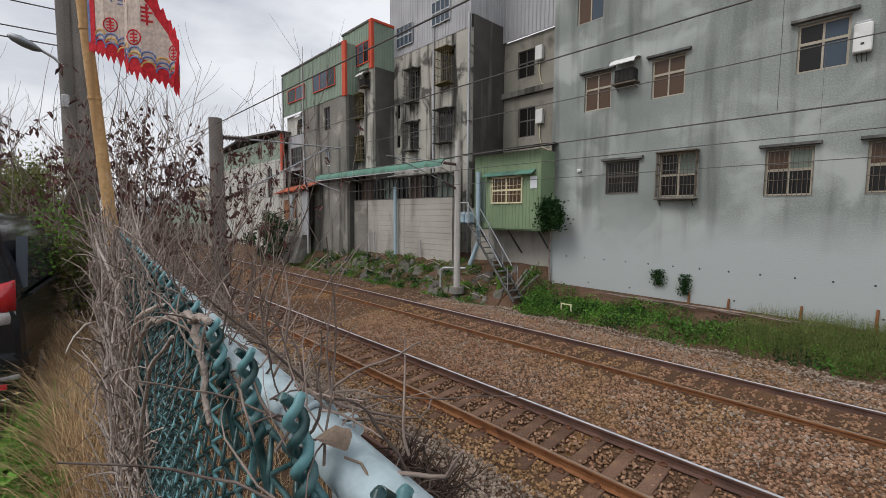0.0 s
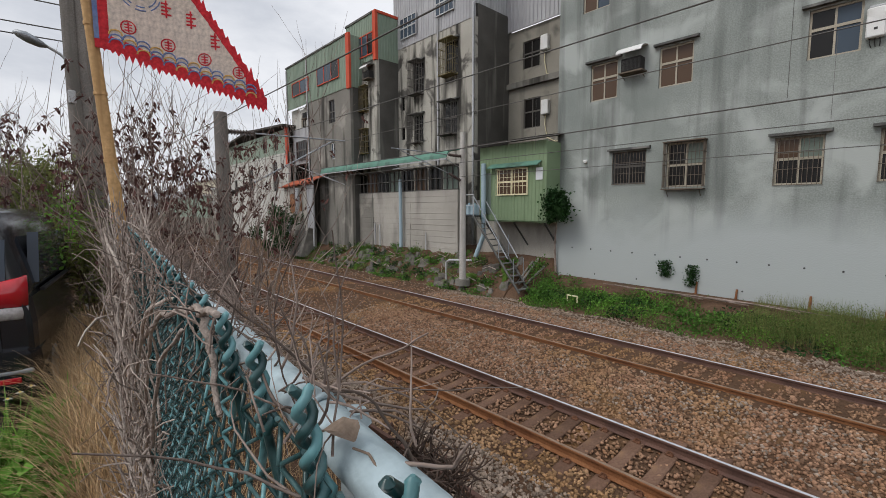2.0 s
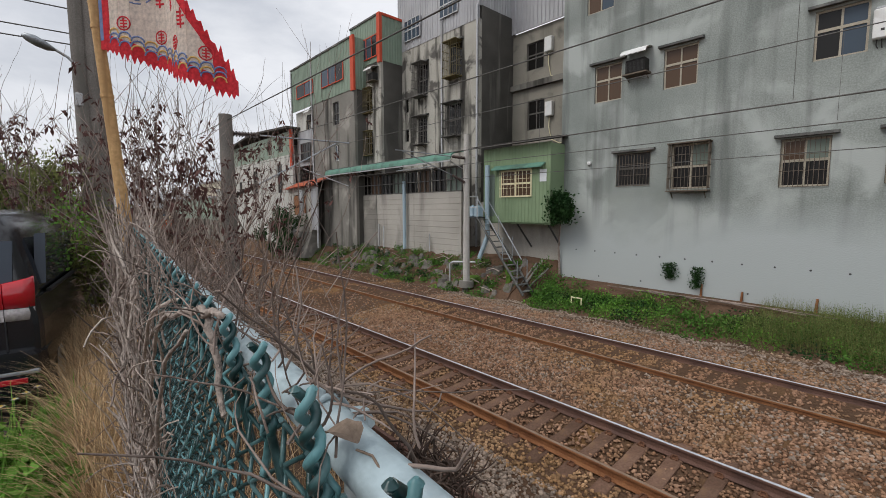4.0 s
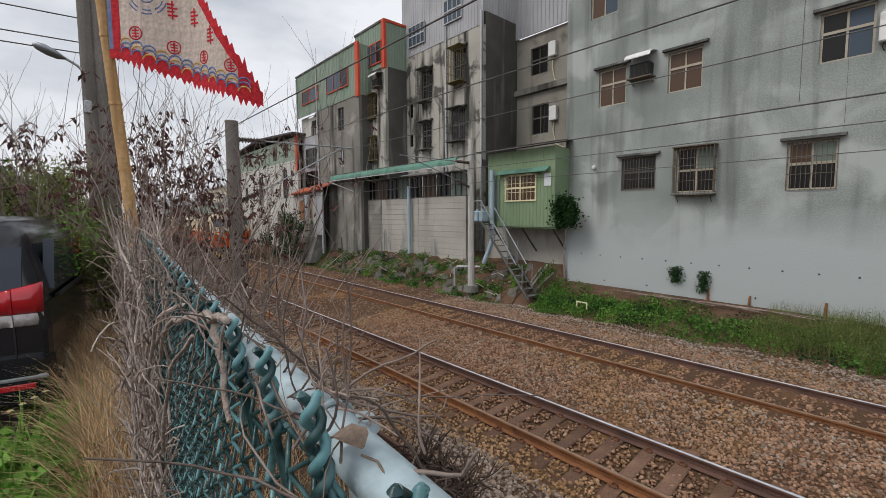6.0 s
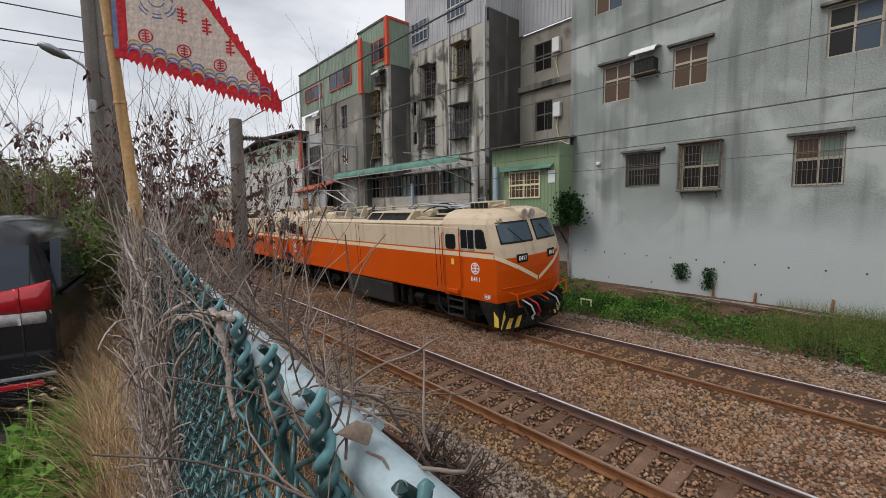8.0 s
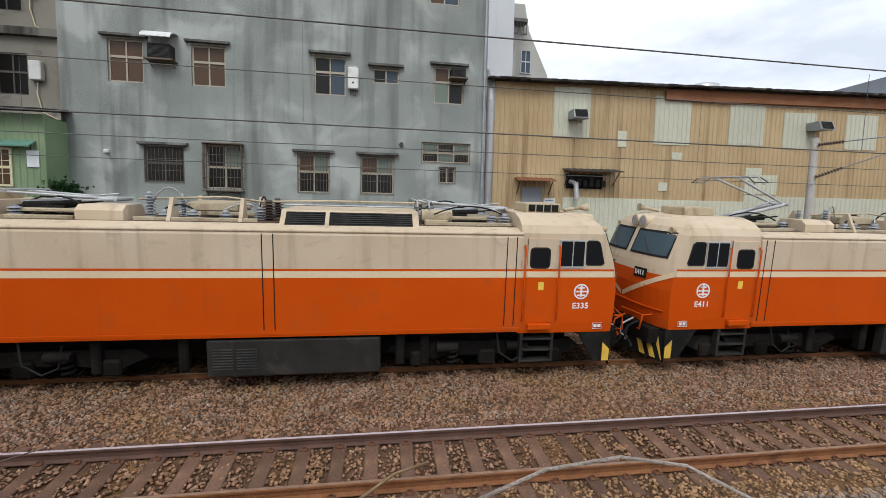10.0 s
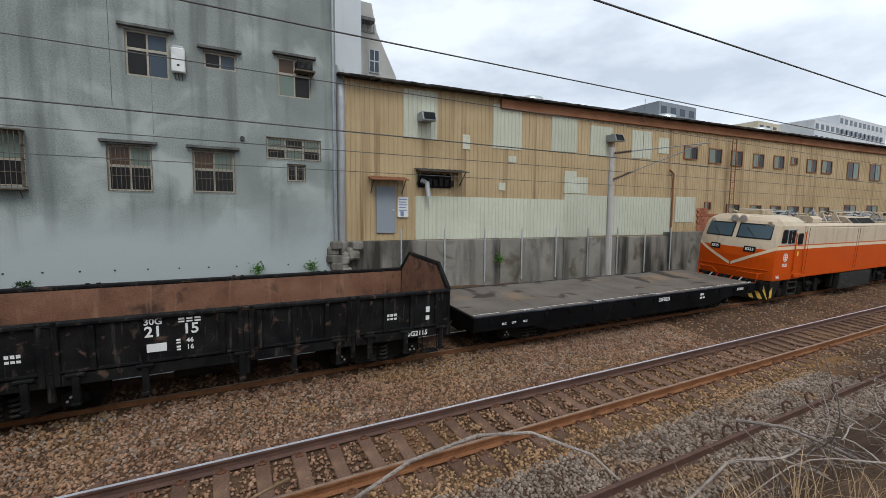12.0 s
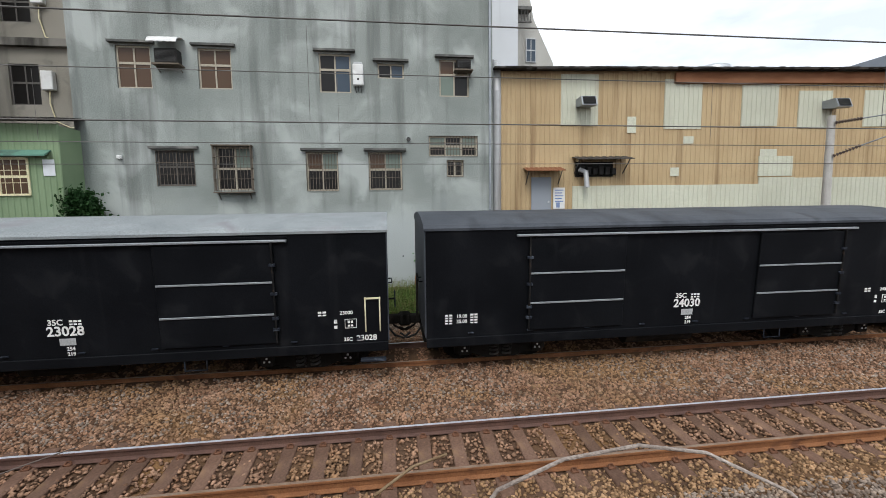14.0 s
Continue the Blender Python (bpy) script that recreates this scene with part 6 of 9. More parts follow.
        # sides: door, windows, handrails, steps
        for a in (-1, 1):
            yo = a * HW
            def slab(x0, x1, z0, z1, o, t=0.02):
                return Shape().bev(x0, x1, min(yo - a * t, yo + a * o), max(yo - a * t, yo + a * o), z0, z1, min(0.006, o * 0.4 + 0.001))
            d = part("door", turned(slab(H - 1.98, H - 1.36, 1.25, 3.02, 0.012), flip), "orange", v, "recessed cab door, cream above orange")
            part("door_top", turned(slab(H - 1.98, H - 1.36, 2.39, 3.02, 0.016), flip), "cream", d)
            part("door_stripe", turned(slab(H - 1.98, H - 1.36, 2.212, 2.342, 0.016), flip), "cream_stripe", d)
            part("door_seal", turned(rounded(H - 1.93, H - 1.49, 2.40, 2.84, 0.09, yo - a * 0.02, yo + a * 0.019), flip), "rubber", d)
            part("door_window", turned(rounded(H - 1.90, H - 1.52, 2.43, 2.81, 0.07, yo - a * 0.02, yo + a * 0.024), flip), "cab_glass", d)
            part("label_plate", turned(slab(H - 1.72, H - 1.60, 1.95, 2.12, 0.018), flip), "yellow_label", d)
            s = Shape()
            for x in (H - 2.04, H - 1.30):
                s.tube([(x, yo, 1.3), (x, yo + a * 0.06, 1.36), (x, yo + a * 0.06, 2.82), (x, yo, 2.88)], 0.018, 6)
            part("handrail", turned(s, flip), "orange", d)
            part("window_frame", turned(slab(H - 1.30, H - 0.74, 2.41, 3.0, 0.016), flip), "galv", cabu)
            for k in range(2):
                part("side_window", turned(slab(H - 1.27 + 0.27 * k, H - 1.02 + 0.26 * k, 2.45, 2.97, 0.022), flip), "cab_glass", cabu)
            q = [(H - 0.71, 2.50), (H - 0.67, 2.465), (H - 0.34, 2.465), (H - 0.29, 2.51), (H - 0.41, 2.94), (H - 0.48, 2.99), (H - 0.66, 2.99), (H - 0.71, 2.95)]
            part("window_seal", turned(Shape().prism(q, min(yo - a * 0.06, yo + a * 0.010), max(yo - a * 0.06, yo + a * 0.010), "y"), flip), "rubber", cabu)
            s = Shape()
            q = [(H - 0.69, 2.52), (H - 0.66, 2.49), (H - 0.36, 2.49), (H - 0.32, 2.53), (H - 0.43, 2.93), (H - 0.49, 2.965), (H - 0.65, 2.965), (H - 0.69, 2.93)]
            s.prism(q, min(yo - a * 0.06, yo + a * 0.014), max(yo - a * 0.06, yo + a * 0.014), "y")
            part("side_window", turned(s, flip), "cab_glass", cabu)
            # round badge
            s = Shape()
            n = 26
            ring = []
            for rr, oo in ((0.165, 0.0), (0.165, 0.008), (0.135, 0.008), (0.135, 0.0)):
                ring.append([(H - 0.76 + rr * math.cos(2 * math.pi * k / n), yo + a * oo, 1.91 + rr * math.sin(2 * math.pi * k / n)) for k in range(n)])
            s.loft(ring, caps=False)
            for z, w in ((1.99, 0.07), (1.91, 0.125), (1.83, 0.09)):
                s.box(H - 0.76 - w, H - 0.76 + w, min(yo, yo + a * 0.008), max(yo, yo + a * 0.008), z - 0.016, z + 0.016)
            s.box(H - 0.78, H - 0.74, min(yo, yo + a * 0.0075), max(yo, yo + a * 0.0075), 1.8, 2.05)
            part("badge", turned(s, flip), "white_letter", v)
            m = pose(H - 0.76, yo + a * 0.004, 1.60, 90, 0, 0 if a < 0 else 180)
            letters(number, 0.17, "white_letter", v, (pose(0, 0, 0, 0, 0, 180) if flip else Matrix()) @ m, "lettering", 0.004, 1.1)
            y_ = yo + a * 0.004
            s = Shape().tube([(H - 0.45, y_, 1.10), (H - 0.23, y_, 1.10), (H - 0.23, y_, 1.22), (H - 0.45, y_, 1.22), (H - 0.45, y_, 1.10)], 0.006, 4)
            s.box(H - 0.42, H - 0.35, min(yo, y_), max(yo, y_), 1.125, 1.195).box(H - 0.33, H - 0.26, min(yo, y_), max(yo, y_), 1.125, 1.195)
            part("plate", turned(s, flip), "white_letter", v, "white outlined depot plate")
            # step ladder
            st = Shape()
            for x in (H - 2.0, H - 1.32):
                st.box(x - 0.03, x + 0.03, min(a * 1.25, a * 1.40), max(a * 1.25, a * 1.40), 0.36, 1.06)
            stp = part("step_frame", turned(st, flip), "under_box", v)
            for z in (0.38, 0.62, 0.86):
                part("step", turned(Shape().bev(H - 1.98, H - 1.34, min(a * 1.2, a * 1.42), max(a * 1.2, a * 1.42), z, z + 0.04, 0.008), flip), "under_box", stp)
            part("door_step", turned(Shape().bev(H - 1.92, H - 1.42, min(a * 1.4, a * 1.52), max(a * 1.4, a * 1.52), 1.12, 1.24, 0.01), flip), "orange", v)
            # side skirt behind the plough
            sk = Shape()
            sk.prism([(H - 0.75, 1.03), (H + 0.02, 1.03), (H + 0.02, 0.35), (H - 0.35, 0.35)], min(a * 1.33, a * 1.40), max(a * 1.33, a * 1.40), "y")
            part("side_skirt", turned(sk, flip), "hazard_black", v)
        # plough with hazard stripes
        pl = Shape()
        n = 10
        def plough(k, z):
            y = -1.38 + 2.76 * k / n
            return (H + 0.03 + 0.32 * (1 - (abs(y) / 1.38) ** 1.6) - 0.12 * (z - 0.3), y, z)
        rows_ = [[plough(k, z) for k in range(n + 1)] for z in (0.26, 0.62, 0.98)]
        back_ = [[(x - 0.04, y, z) for x, y, z in row] for row in rows_]
        pl.loft(rows_, closed=False, caps=False).loft(back_[::-1], closed=False, caps=False).loft([rows_[0], back_[0]], closed=False, caps=False).loft([back_[2], rows_[2]], closed=False, caps=False)
        plo = part("plough", turned(pl, flip), "hazard_black", v, "black plough with yellow hazard stripes")
        for a in (-1, 1):
            for k in range(4):
                s = Shape()
                y0 = a * (0.5 + 0.26 * k)
                def pp(y, z):
                    return (H + 0.04 + 0.32 * (1 - (min(1.37, abs(y)) / 1.38) ** 1.6) - 0.12 * (z - 0.3), a * min(1.375, abs(y)), z)
                q0, q1, q2, q3 = pp(y0, 0.95), pp(y0 + a * 0.13, 0.95), pp(y0 + a * 0.47, 0.30), pp(y0 + a * 0.34, 0.30)
                if abs(y0) + 0.13 < 1.4:
                    s.quad(q0, q1, q2, q3).quad(*[(x - 0.008, y, z) for x, y, z in (q3, q2, q1, q0)])
                    part("hazard_stripe", turned(s, flip), "hazard_yellow", plo)
            s = Shape()
            s.prism([(H - 0.16, 0.36), (H + 0.0, 0.36), (H + 0.0, 0.62), (H - 0.16, 0.78)], min(a * 1.402, a * 1.408), max(a * 1.402, a * 1.408), "y")
            part("hazard_stripe", turned(s, flip), "hazard_yellow", plo)
        for k in range(7):
            y = -0.95 + 0.28 * k + 0.05 * math.sin(3 * k)
            s = Shape().tube([(H + 0.22, y, 1.02), (H + 0.50, y + 0.03, 0.90), (H + 0.58, y + 0.07, 0.68), (H + 0.44, y + 0.12, 0.5 + 0.05 * (k % 3))], 0.024, 6)
            s.rod((H + 0.44, y + 0.12, 0.5 + 0.05 * (k % 3)), (H + 0.46, y + 0.15, 0.44 + 0.05 * (k % 3)), 0.034, n=7)
            part("hose", turned(s, flip), ("rubber", "galv", "tail_red", "rubber", "orange", "galv", "rubber")[k], v)
        for a in (-1, 1):
            s = Shape().tube([(H + 0.22, a * 1.15, 1.30), (H + 0.42, a * 1.12, 1.28), (H + 0.46, a * 1.10, 0.95), (H + 0.40, a * 0.95, 0.92)], 0.02, 6)
            s.tube([(H + 0.42, a * 1.12, 1.28), (H + 0.55, a * 0.5, 1.30), (H + 0.52, a * 0.3, 1.12)], 0.018, 6)
            part("shunting_rail", turned(s, flip), "orange", v)
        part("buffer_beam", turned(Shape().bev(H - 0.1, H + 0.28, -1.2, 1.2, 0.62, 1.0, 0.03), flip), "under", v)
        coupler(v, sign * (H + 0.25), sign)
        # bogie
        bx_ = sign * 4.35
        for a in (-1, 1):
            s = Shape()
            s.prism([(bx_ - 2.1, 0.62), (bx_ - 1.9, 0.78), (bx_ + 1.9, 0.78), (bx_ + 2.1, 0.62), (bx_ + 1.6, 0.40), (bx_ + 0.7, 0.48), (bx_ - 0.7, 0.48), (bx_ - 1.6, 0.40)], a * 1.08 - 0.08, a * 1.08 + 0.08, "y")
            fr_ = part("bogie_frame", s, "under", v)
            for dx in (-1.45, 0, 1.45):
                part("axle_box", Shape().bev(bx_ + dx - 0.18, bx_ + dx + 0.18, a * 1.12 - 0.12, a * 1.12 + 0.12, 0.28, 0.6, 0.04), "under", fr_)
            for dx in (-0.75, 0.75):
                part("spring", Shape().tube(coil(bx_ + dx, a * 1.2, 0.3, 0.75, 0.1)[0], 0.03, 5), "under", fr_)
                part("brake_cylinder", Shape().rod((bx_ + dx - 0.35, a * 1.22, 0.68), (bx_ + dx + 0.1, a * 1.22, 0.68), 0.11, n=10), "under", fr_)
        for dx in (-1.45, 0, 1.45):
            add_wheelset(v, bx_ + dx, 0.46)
    # roof equipment
    f = face
    g = part("roof_vent", Shape().prism([(-1.15, 3.12), (1.15, 3.12), (0.8, 3.46), (-0.8, 3.46)], min(f * 0.15, f * 2.85), max(f * 0.15, f * 2.85)), "cream", v, "raised roof vent with black louvred grilles")
    for x0, x1 in ((0.25, 1.0), (1.08, 2.72)):
        s = Shape()
        xa, xb = min(f * x0, f * x1), max(f * x0, f * x1)
        for side in (-1, 1):
            s.quad((xa, side * 1.12, 3.165), (xb, side * 1.12, 3.165), (xb, side * 0.85, 3.425), (xa, side * 0.85, 3.425))
        part("grille", s, "hazard_black", g)
        s = Shape()
        for k in range(7):
            t = (k + 0.5) / 7
            for side in (-1, 1):
                s.box(xa, xb, side * (1.135 - 0.27 * t) - 0.006, side * (1.135 - 0.27 * t) + 0.006, 3.165 + 0.26 * t, 3.18 + 0.26 * t)
        part("louvre", s, "dark_metal", g)
    part("roof_case", Shape().prism([(-1.0, 3.2), (-1.0, 3.38), (-0.88, 3.48), (-0.35, 3.48), (-0.25, 3.38), (-0.25, 3.2)], min(f * -3.4, f * -2.6), max(f * -3.4, f * -2.6)), "cream", v)
    part("resistor", Shape().bev(min(f * -1.7, f * -0.75), max(f * -1.7, f * -0.75), -0.42, 0.38, 3.36, 3.56, 0.03).rod((f * -1.82, -0.1, 3.46), (f * -0.62, -0.1, 3.46), 0.07, n=10), "roof_gear", v)
    for x in (-1.88, -0.6):
        for q in (-1, 1):
            part("roof_bracket", Shape().prism([(q * 0.95, 3.18), (q * 0.72, 3.64), (q * 0.62, 3.64), (q * 0.52, 3.18)], f * x - 0.035, f * x + 0.035), "cream", v)
    for x, y, r_, n_, mt in ((-2.35, -0.55, 0.105, 9, "porcelain"), (-2.12, 0.35, 0.10, 8, "porcelain"), (-0.15, -0.55, 0.15, 7, "insulator"), (-0.2, 0.45, 0.14, 7, "insulator"), (-1.55, -0.62, 0.14, 3, "porcelain"), (-0.95, -0.62, 0.14, 3, "porcelain"),
                             (-0.42, -0.2, 0.13, 4, "porcelain"), (-2.0, -0.75, 0.13, 3, "porcelain"), (2.95, -0.15, 0.12, 4, "porcelain"), (3.0, 0.5, 0.14, 6, "insulator"), (4.75, -0.62, 0.14, 4, "porcelain"), (-4.8, -0.1, 0.12, 4, "porcelain")):
        s = Shape()
        for k in range(n_):
            z = 3.2 + k * 0.055
            s.rod((f * x, y, z), (f * x, y, z + 0.022), r_, r_ * 0.72, n=12).rod((f * x, y, z + 0.022), (f * x, y, z + 0.055), r_ * 0.45, n=8)
        s.rod((f * x, y, 3.2 + n_ * 0.055), (f * x, y, 3.24 + n_ * 0.055), r_ * 0.55, r_ * 0.35, n=8)
        part("roof_insulator", s, mt, v)
    for j, (xa, ya, xb, yb, hi) in enumerate(((-2.35, -0.55, -1.75, -0.3, 3.82), (-0.15, -0.55, -0.42, -0.2, 3.68), (-2.0, -0.75, -1.55, -0.62, 3.5), (-0.95, -0.62, -0.42, -0.2, 3.52), (2.95, -0.15, 4.1, 0.1, 3.68), (3.2, -0.7, 4.75, -0.62, 3.6), (3.4, 0.3, 4.8, -0.3, 3.64), (-4.8, -0.1, -3.6, -0.4, 3.6))):
        za, zb = 3.42, 3.42
        part("roof_cable", Shape().tube([(f * (xa + (xb - xa) * u), ya + (yb - ya) * u, za + (zb - za) * u + (hi - za) * 4 * u * (1 - u)) for u in [k / 8 for k in range(9)]], 0.017, 5), "rubber" if j % 3 else "galv", v)
    for x0, x1, y, mt in ((-4.85, -3.5, -0.85, "roof_gear"), (-2.5, -0.3, -0.86, "roof_gear"), (-2.4, -0.4, 0.8, "roof_gear"), (3.0, 4.85, -0.84, "roof_gear"), (3.0, 4.85, 0.8, "roof_gear")):
        part("cable_tray", Shape().bev(min(f * x0, f * x1), max(f * x0, f * x1), y - 0.04, y + 0.04, 3.2, 3.27, 0.008), mt, v)
    part("roof_motor", Shape().rod((f * 2.95, -0.5, 3.36), (f * 3.6, -0.5, 3.36), 0.15, n=12).bev(min(f * 3.0, f * 3.5), max(f * 3.0, f * 3.5), -0.75, 0.2, 3.19, 3.3, 0.02), "roof_gear", v)
    part("bus_bar", Shape().tube([(f * -2.6, -0.4, 3.58), (f * -1.0, -0.45, 3.66), (f * -0.3, -0.4, 3.58), (f * 1.0, -0.2, 3.62), (f * 3.4, -0.2, 3.62)], 0.022, 6), "roof_gear", v)
    part("roof_pipe", Shape().tube([(f * 0.2, -0.75, 3.55), (f * 2.9, -0.75, 3.55)], 0.018, 6), "galv", v)
    pantograph(v, f * -4.1, lead, f)
    pantograph(v, f * 3.9, False, f)
    return v


locomotive("E411", -0.28, "orange and cream electric locomotive leading the train", 1, True)
locomotive("E335", -15.66, "orange and cream electric locomotive coupled second", 1, False)

# -- flat wagon --
flat = vehicle("flat_wagon", "empty black flat wagon with a scuffed brown deck", "wagon", -29.90)
FL = 6.02
for k in range(6):
    a = -FL + 2 * FL * k / 6
    part("deck_plate", Shape().bev(a, a + 2 * FL / 6 - 0.004, -1.38, 1.38, 0.98, 1.045 + 0.003 * (k % 2), 0.004), "deck", flat)
for y in (-1.43, 1.38):
    s = Shape()
    s.prism([(-FL, 1.03), (FL, 1.03), (FL, 0.70), (FL * 0.72, 0.66), (FL * 0.62, 0.48), (-FL * 0.62, 0.48), (-FL * 0.72, 0.66), (-FL, 0.70)], y, y + 0.05, "y")
    part("side_sill", s, "flat_black", flat)
    part("edge_angle", Shape().box(-FL, FL, y - 0.006, y + 0.056, 1.031, 1.054), "wagon_dusty", flat)
for sign in (-1, 1):
    part("end_beam", Shape().bev(sign * FL - 0.06, sign * FL + 0.06, -1.42, 1.42, 0.68, 1.03, 0.01), "flat_black", flat)
    coupler(flat, sign * FL, sign)
    freight_bogie(flat, sign * 4.1)
part("centre_sill", Shape().box(-FL, FL, -0.6, 0.6, 0.5, 0.97), "under", flat)
for k in range(12):
    a = -FL + 0.05 + k * 1.0
    part("chalk_line", Shape().box(a, a + 0.75 + 0.08 * (k % 3), -1.225, -1.21, 1.047, 1.0505), "white_letter", flat)
for k in range(14):
    x = -FL + 0.4 + k * 0.86
    part("stake_pocket", Shape().bev(x - 0.05, x + 0.05, -1.46, -1.43, 0.83, 0.99, 0.008), "flat_black", flat)
    if k % 3 == 1:
        part("lashing_ring", Shape().tube([(x + 0.25, -1.34, 1.05), (x + 0.25, -1.30, 1.07), (x + 0.40, -1.30, 1.07), (x + 0.40, -1.34, 1.05)], 0.009, 5), "white_letter", flat)
side_text(flat, "35F2021", 0.16, 0.9, 0.89, -1.437)
side_text(flat, "35F2021", 0.12, 5.1, 0.90, -1.437)
bars_of_text(flat, 2.9, 0.84, 0.3, 0.18, -1.434, 2)
for x in (-5.2, -4.9, -4.55):
    bars_of_text(flat, x, 0.82, 0.15, 0.05, -1.434, 2)


# -- open wagons --
def open_wagon(centre, label, outer, inner, l1, l2, end_code):
    v = vehicle("open_wagon", label, "wagon", centre, "open wagons")
    L = 4.56
    for side in (-1, 1):
        y = side * 1.40
        s = Shape()
        s.box(-L, L, min(y, y - side * 0.06), max(y, y - side * 0.06), 0.98, 1.74)
        wall = part("side_wall", s, outer, v)
        part("inner_lining", Shape().box(-L + 0.05, L - 0.05, min(y - side * 0.062, y - side * 0.07), max(y - side * 0.062, y - side * 0.07), 1.0, 1.73), inner, wall)
        part("top_rim", Shape().bev(-L, L, y - 0.07, y + 0.07, 1.74, 1.81, 0.015), outer, wall)
        part("sill", Shape().bev(-L, L, min(y + side * 0.03, y - side * 0.1), max(y + side * 0.03, y - side * 0.1), 0.78, 0.97, 0.012), outer, v)
        for k in range(15):
            x = -L + 0.32 + k * (2 * L - 0.64) / 14
            if -1.25 < x < -0.3:
                continue
            part("rib", Shape().bev(x - 0.04, x + 0.04, min(y, y + side * 0.06), max(y, y + side * 0.06), 1.0, 1.73, 0.006), outer, wall)
        for k in range(14):
            x0 = -L + 0.38 + k * (2 * L - 0.64) / 14
            part("panel_lip", Shape().bev(x0, x0 + 0.54, min(y, y + side * 0.06), max(y, y + side * 0.06), 1.0, 1.04, 0.006), outer, wall)
        for x in (-2.35, 0.38, 2.35):
            part("door_post", Shape().bev(x - 0.13, x - 0.05, min(y, y + side * 0.07), max(y, y + side * 0.07), 0.8, 1.83, 0.01).bev(x + 0.05, x + 0.13, min(y, y + side * 0.07), max(y, y + side * 0.07), 0.8, 1.83, 0.01).bev(x - 0.05, x + 0.05, min(y, y + side * 0.05), max(y, y + side * 0.05), 0.55, 1.78, 0.01), outer, wall)
        for x in (-4.35, -3.3, -2.65, -2.05, -1.15, 0.3, 1.2, 2.05, 2.7, 3.5, 4.35):
            part("hinge_bracket", Shape().bev(x - 0.13, x + 0.13, min(y, y + side * 0.09), max(y, y + side * 0.09), 0.93, 0.99, 0.015).bev(x - 0.05, x + 0.05, min(y + side * 0.02, y + side * 0.08), max(y + side * 0.02, y + side * 0.08), 0.50, 0.93, 0.012).bev(x - 0.06, x + 0.06, min(y + side * 0.02, y + side * 0.13), max(y + side * 0.02, y + side * 0.13), 0.47, 0.52, 0.01), outer, v)
    part("floor", Shape().box(-L, L, -1.34, 1.34, 0.95, 1.02), inner, v)
    for sign in (-1, 1):
        x = sign * L
        s = Shape()
        s.prism([(-1.40, 0.95), (1.40, 0.95), (1.40, 1.80), (0.85, 2.30), (-0.85, 2.30), (-1.40, 1.80)], x - 0.035, x + 0.035)
        e = part("end_wall", s, outer, v)
        part("end_rim", Shape().tube([(x, -1.40, 1.80), (x, -0.85, 2.30), (x, 0.85, 2.30), (x, 1.40, 1.80)], 0.05, 4), outer, e)
        part("end_lining", Shape().prism([(-1.3, 1.03), (1.3, 1.03), (1.3, 1.76), (0.8, 2.24), (-0.8, 2.24), (-1.3, 1.76)], x - sign * 0.036 - 0.004, x - sign * 0.036 + 0.0005), inner, e)
        for y in (-0.9, -0.3, 0.3, 0.9):
            part("end_rib", Shape().bev(min(x, x + sign * 0.09), max(x, x + sign * 0.09), y - 0.05, y + 0.05, 0.95, 2.0, 0.01), outer, e)
        part("end_sill", Shape().bev(x - 0.08, x + 0.08, -1.4, 1.4, 0.72, 0.96, 0.01), outer, v)
        part("foot_step", Shape().bev(x - sign * 0.45 - 0.2, x - sign * 0.45 + 0.2, -1.46, -1.28, 0.40, 0.43, 0.005).rod((x - sign * 0.45 - 0.18, -1.4, 0.42), (x - sign * 0.45 - 0.18, -1.38, 0.8), 0.014, n=5).rod((x - sign * 0.45 + 0.18, -1.4, 0.42), (x - sign * 0.45 + 0.18, -1.38, 0.8), 0.014, n=5), outer, v)
        coupler(v, x, sign)
        freight_bogie(v, sign * 3.0)
    ring = Shape().tube([(L + 0.14, -0.9 + 0.2 * math.cos(k * math.pi / 8), 1.55 + 0.2 * math.sin(k * math.pi / 8)) for k in range(17)], 0.015, 6)
    ring.rod((L + 0.14, -0.9, 1.55), (L + 0.02, -0.9, 1.55), 0.02, n=6)
    for k in range(4):
        a = k * math.pi / 4
        ring.rod((L + 0.14, -0.9 + 0.2 * math.cos(a), 1.55 + 0.2 * math.sin(a)), (L + 0.14, -0.9 - 0.2 * math.cos(a), 1.55 - 0.2 * math.sin(a)), 0.011, n=5)
    part("brake_wheel", ring, "galv", v)
    part("centre_sill", Shape().box(-L, L, -0.6, 0.6, 0.5, 0.94), "under", v)
    part("brake_tank", Shape().rod((-0.8, -0.7, 0.55), (0.6, -0.7, 0.55), 0.18, n=12), "under", v)
    yq = -1.405
    side_text(v, l1[0], 0.25, -1.02, 1.50, yq)
    side_text(v, l1[1], 0.25, -0.48, 1.50, yq)
    side_text(v, "30G", 0.15, -1.02, 1.675, yq)
    bars_of_text(v, -0.48, 1.665, 0.36, 0.08, yq, 3)
    side_text(v, "46", 0.11, -0.50, 1.30, yq)
    side_text(v, "16", 0.11, -0.50, 1.18, yq)
    bars_of_text(v, -0.66, 1.30, 0.08, 0.08, yq, 1)
    bars_of_text(v, -0.66, 1.18, 0.08, 0.08, yq, 1)
    side_text(v, end_code, 0.15, 3.75, 0.875, -1.437)
    for x, w in ((-3.95, 0.14), (-3.2, 0.32), (-2.75, 0.2), (3.2, 0.25), (4.05, 0.12)):
        bars_of_text(v, x, 1.3, w, 0.13 if w > 0.15 else 0.3, yq, 3 if w > 0.15 else 1)
    part("card_holder", Shape().box(-1.12, -0.84, yq - 0.006, yq, 1.16, 1.30), "white_letter", v)
    return v


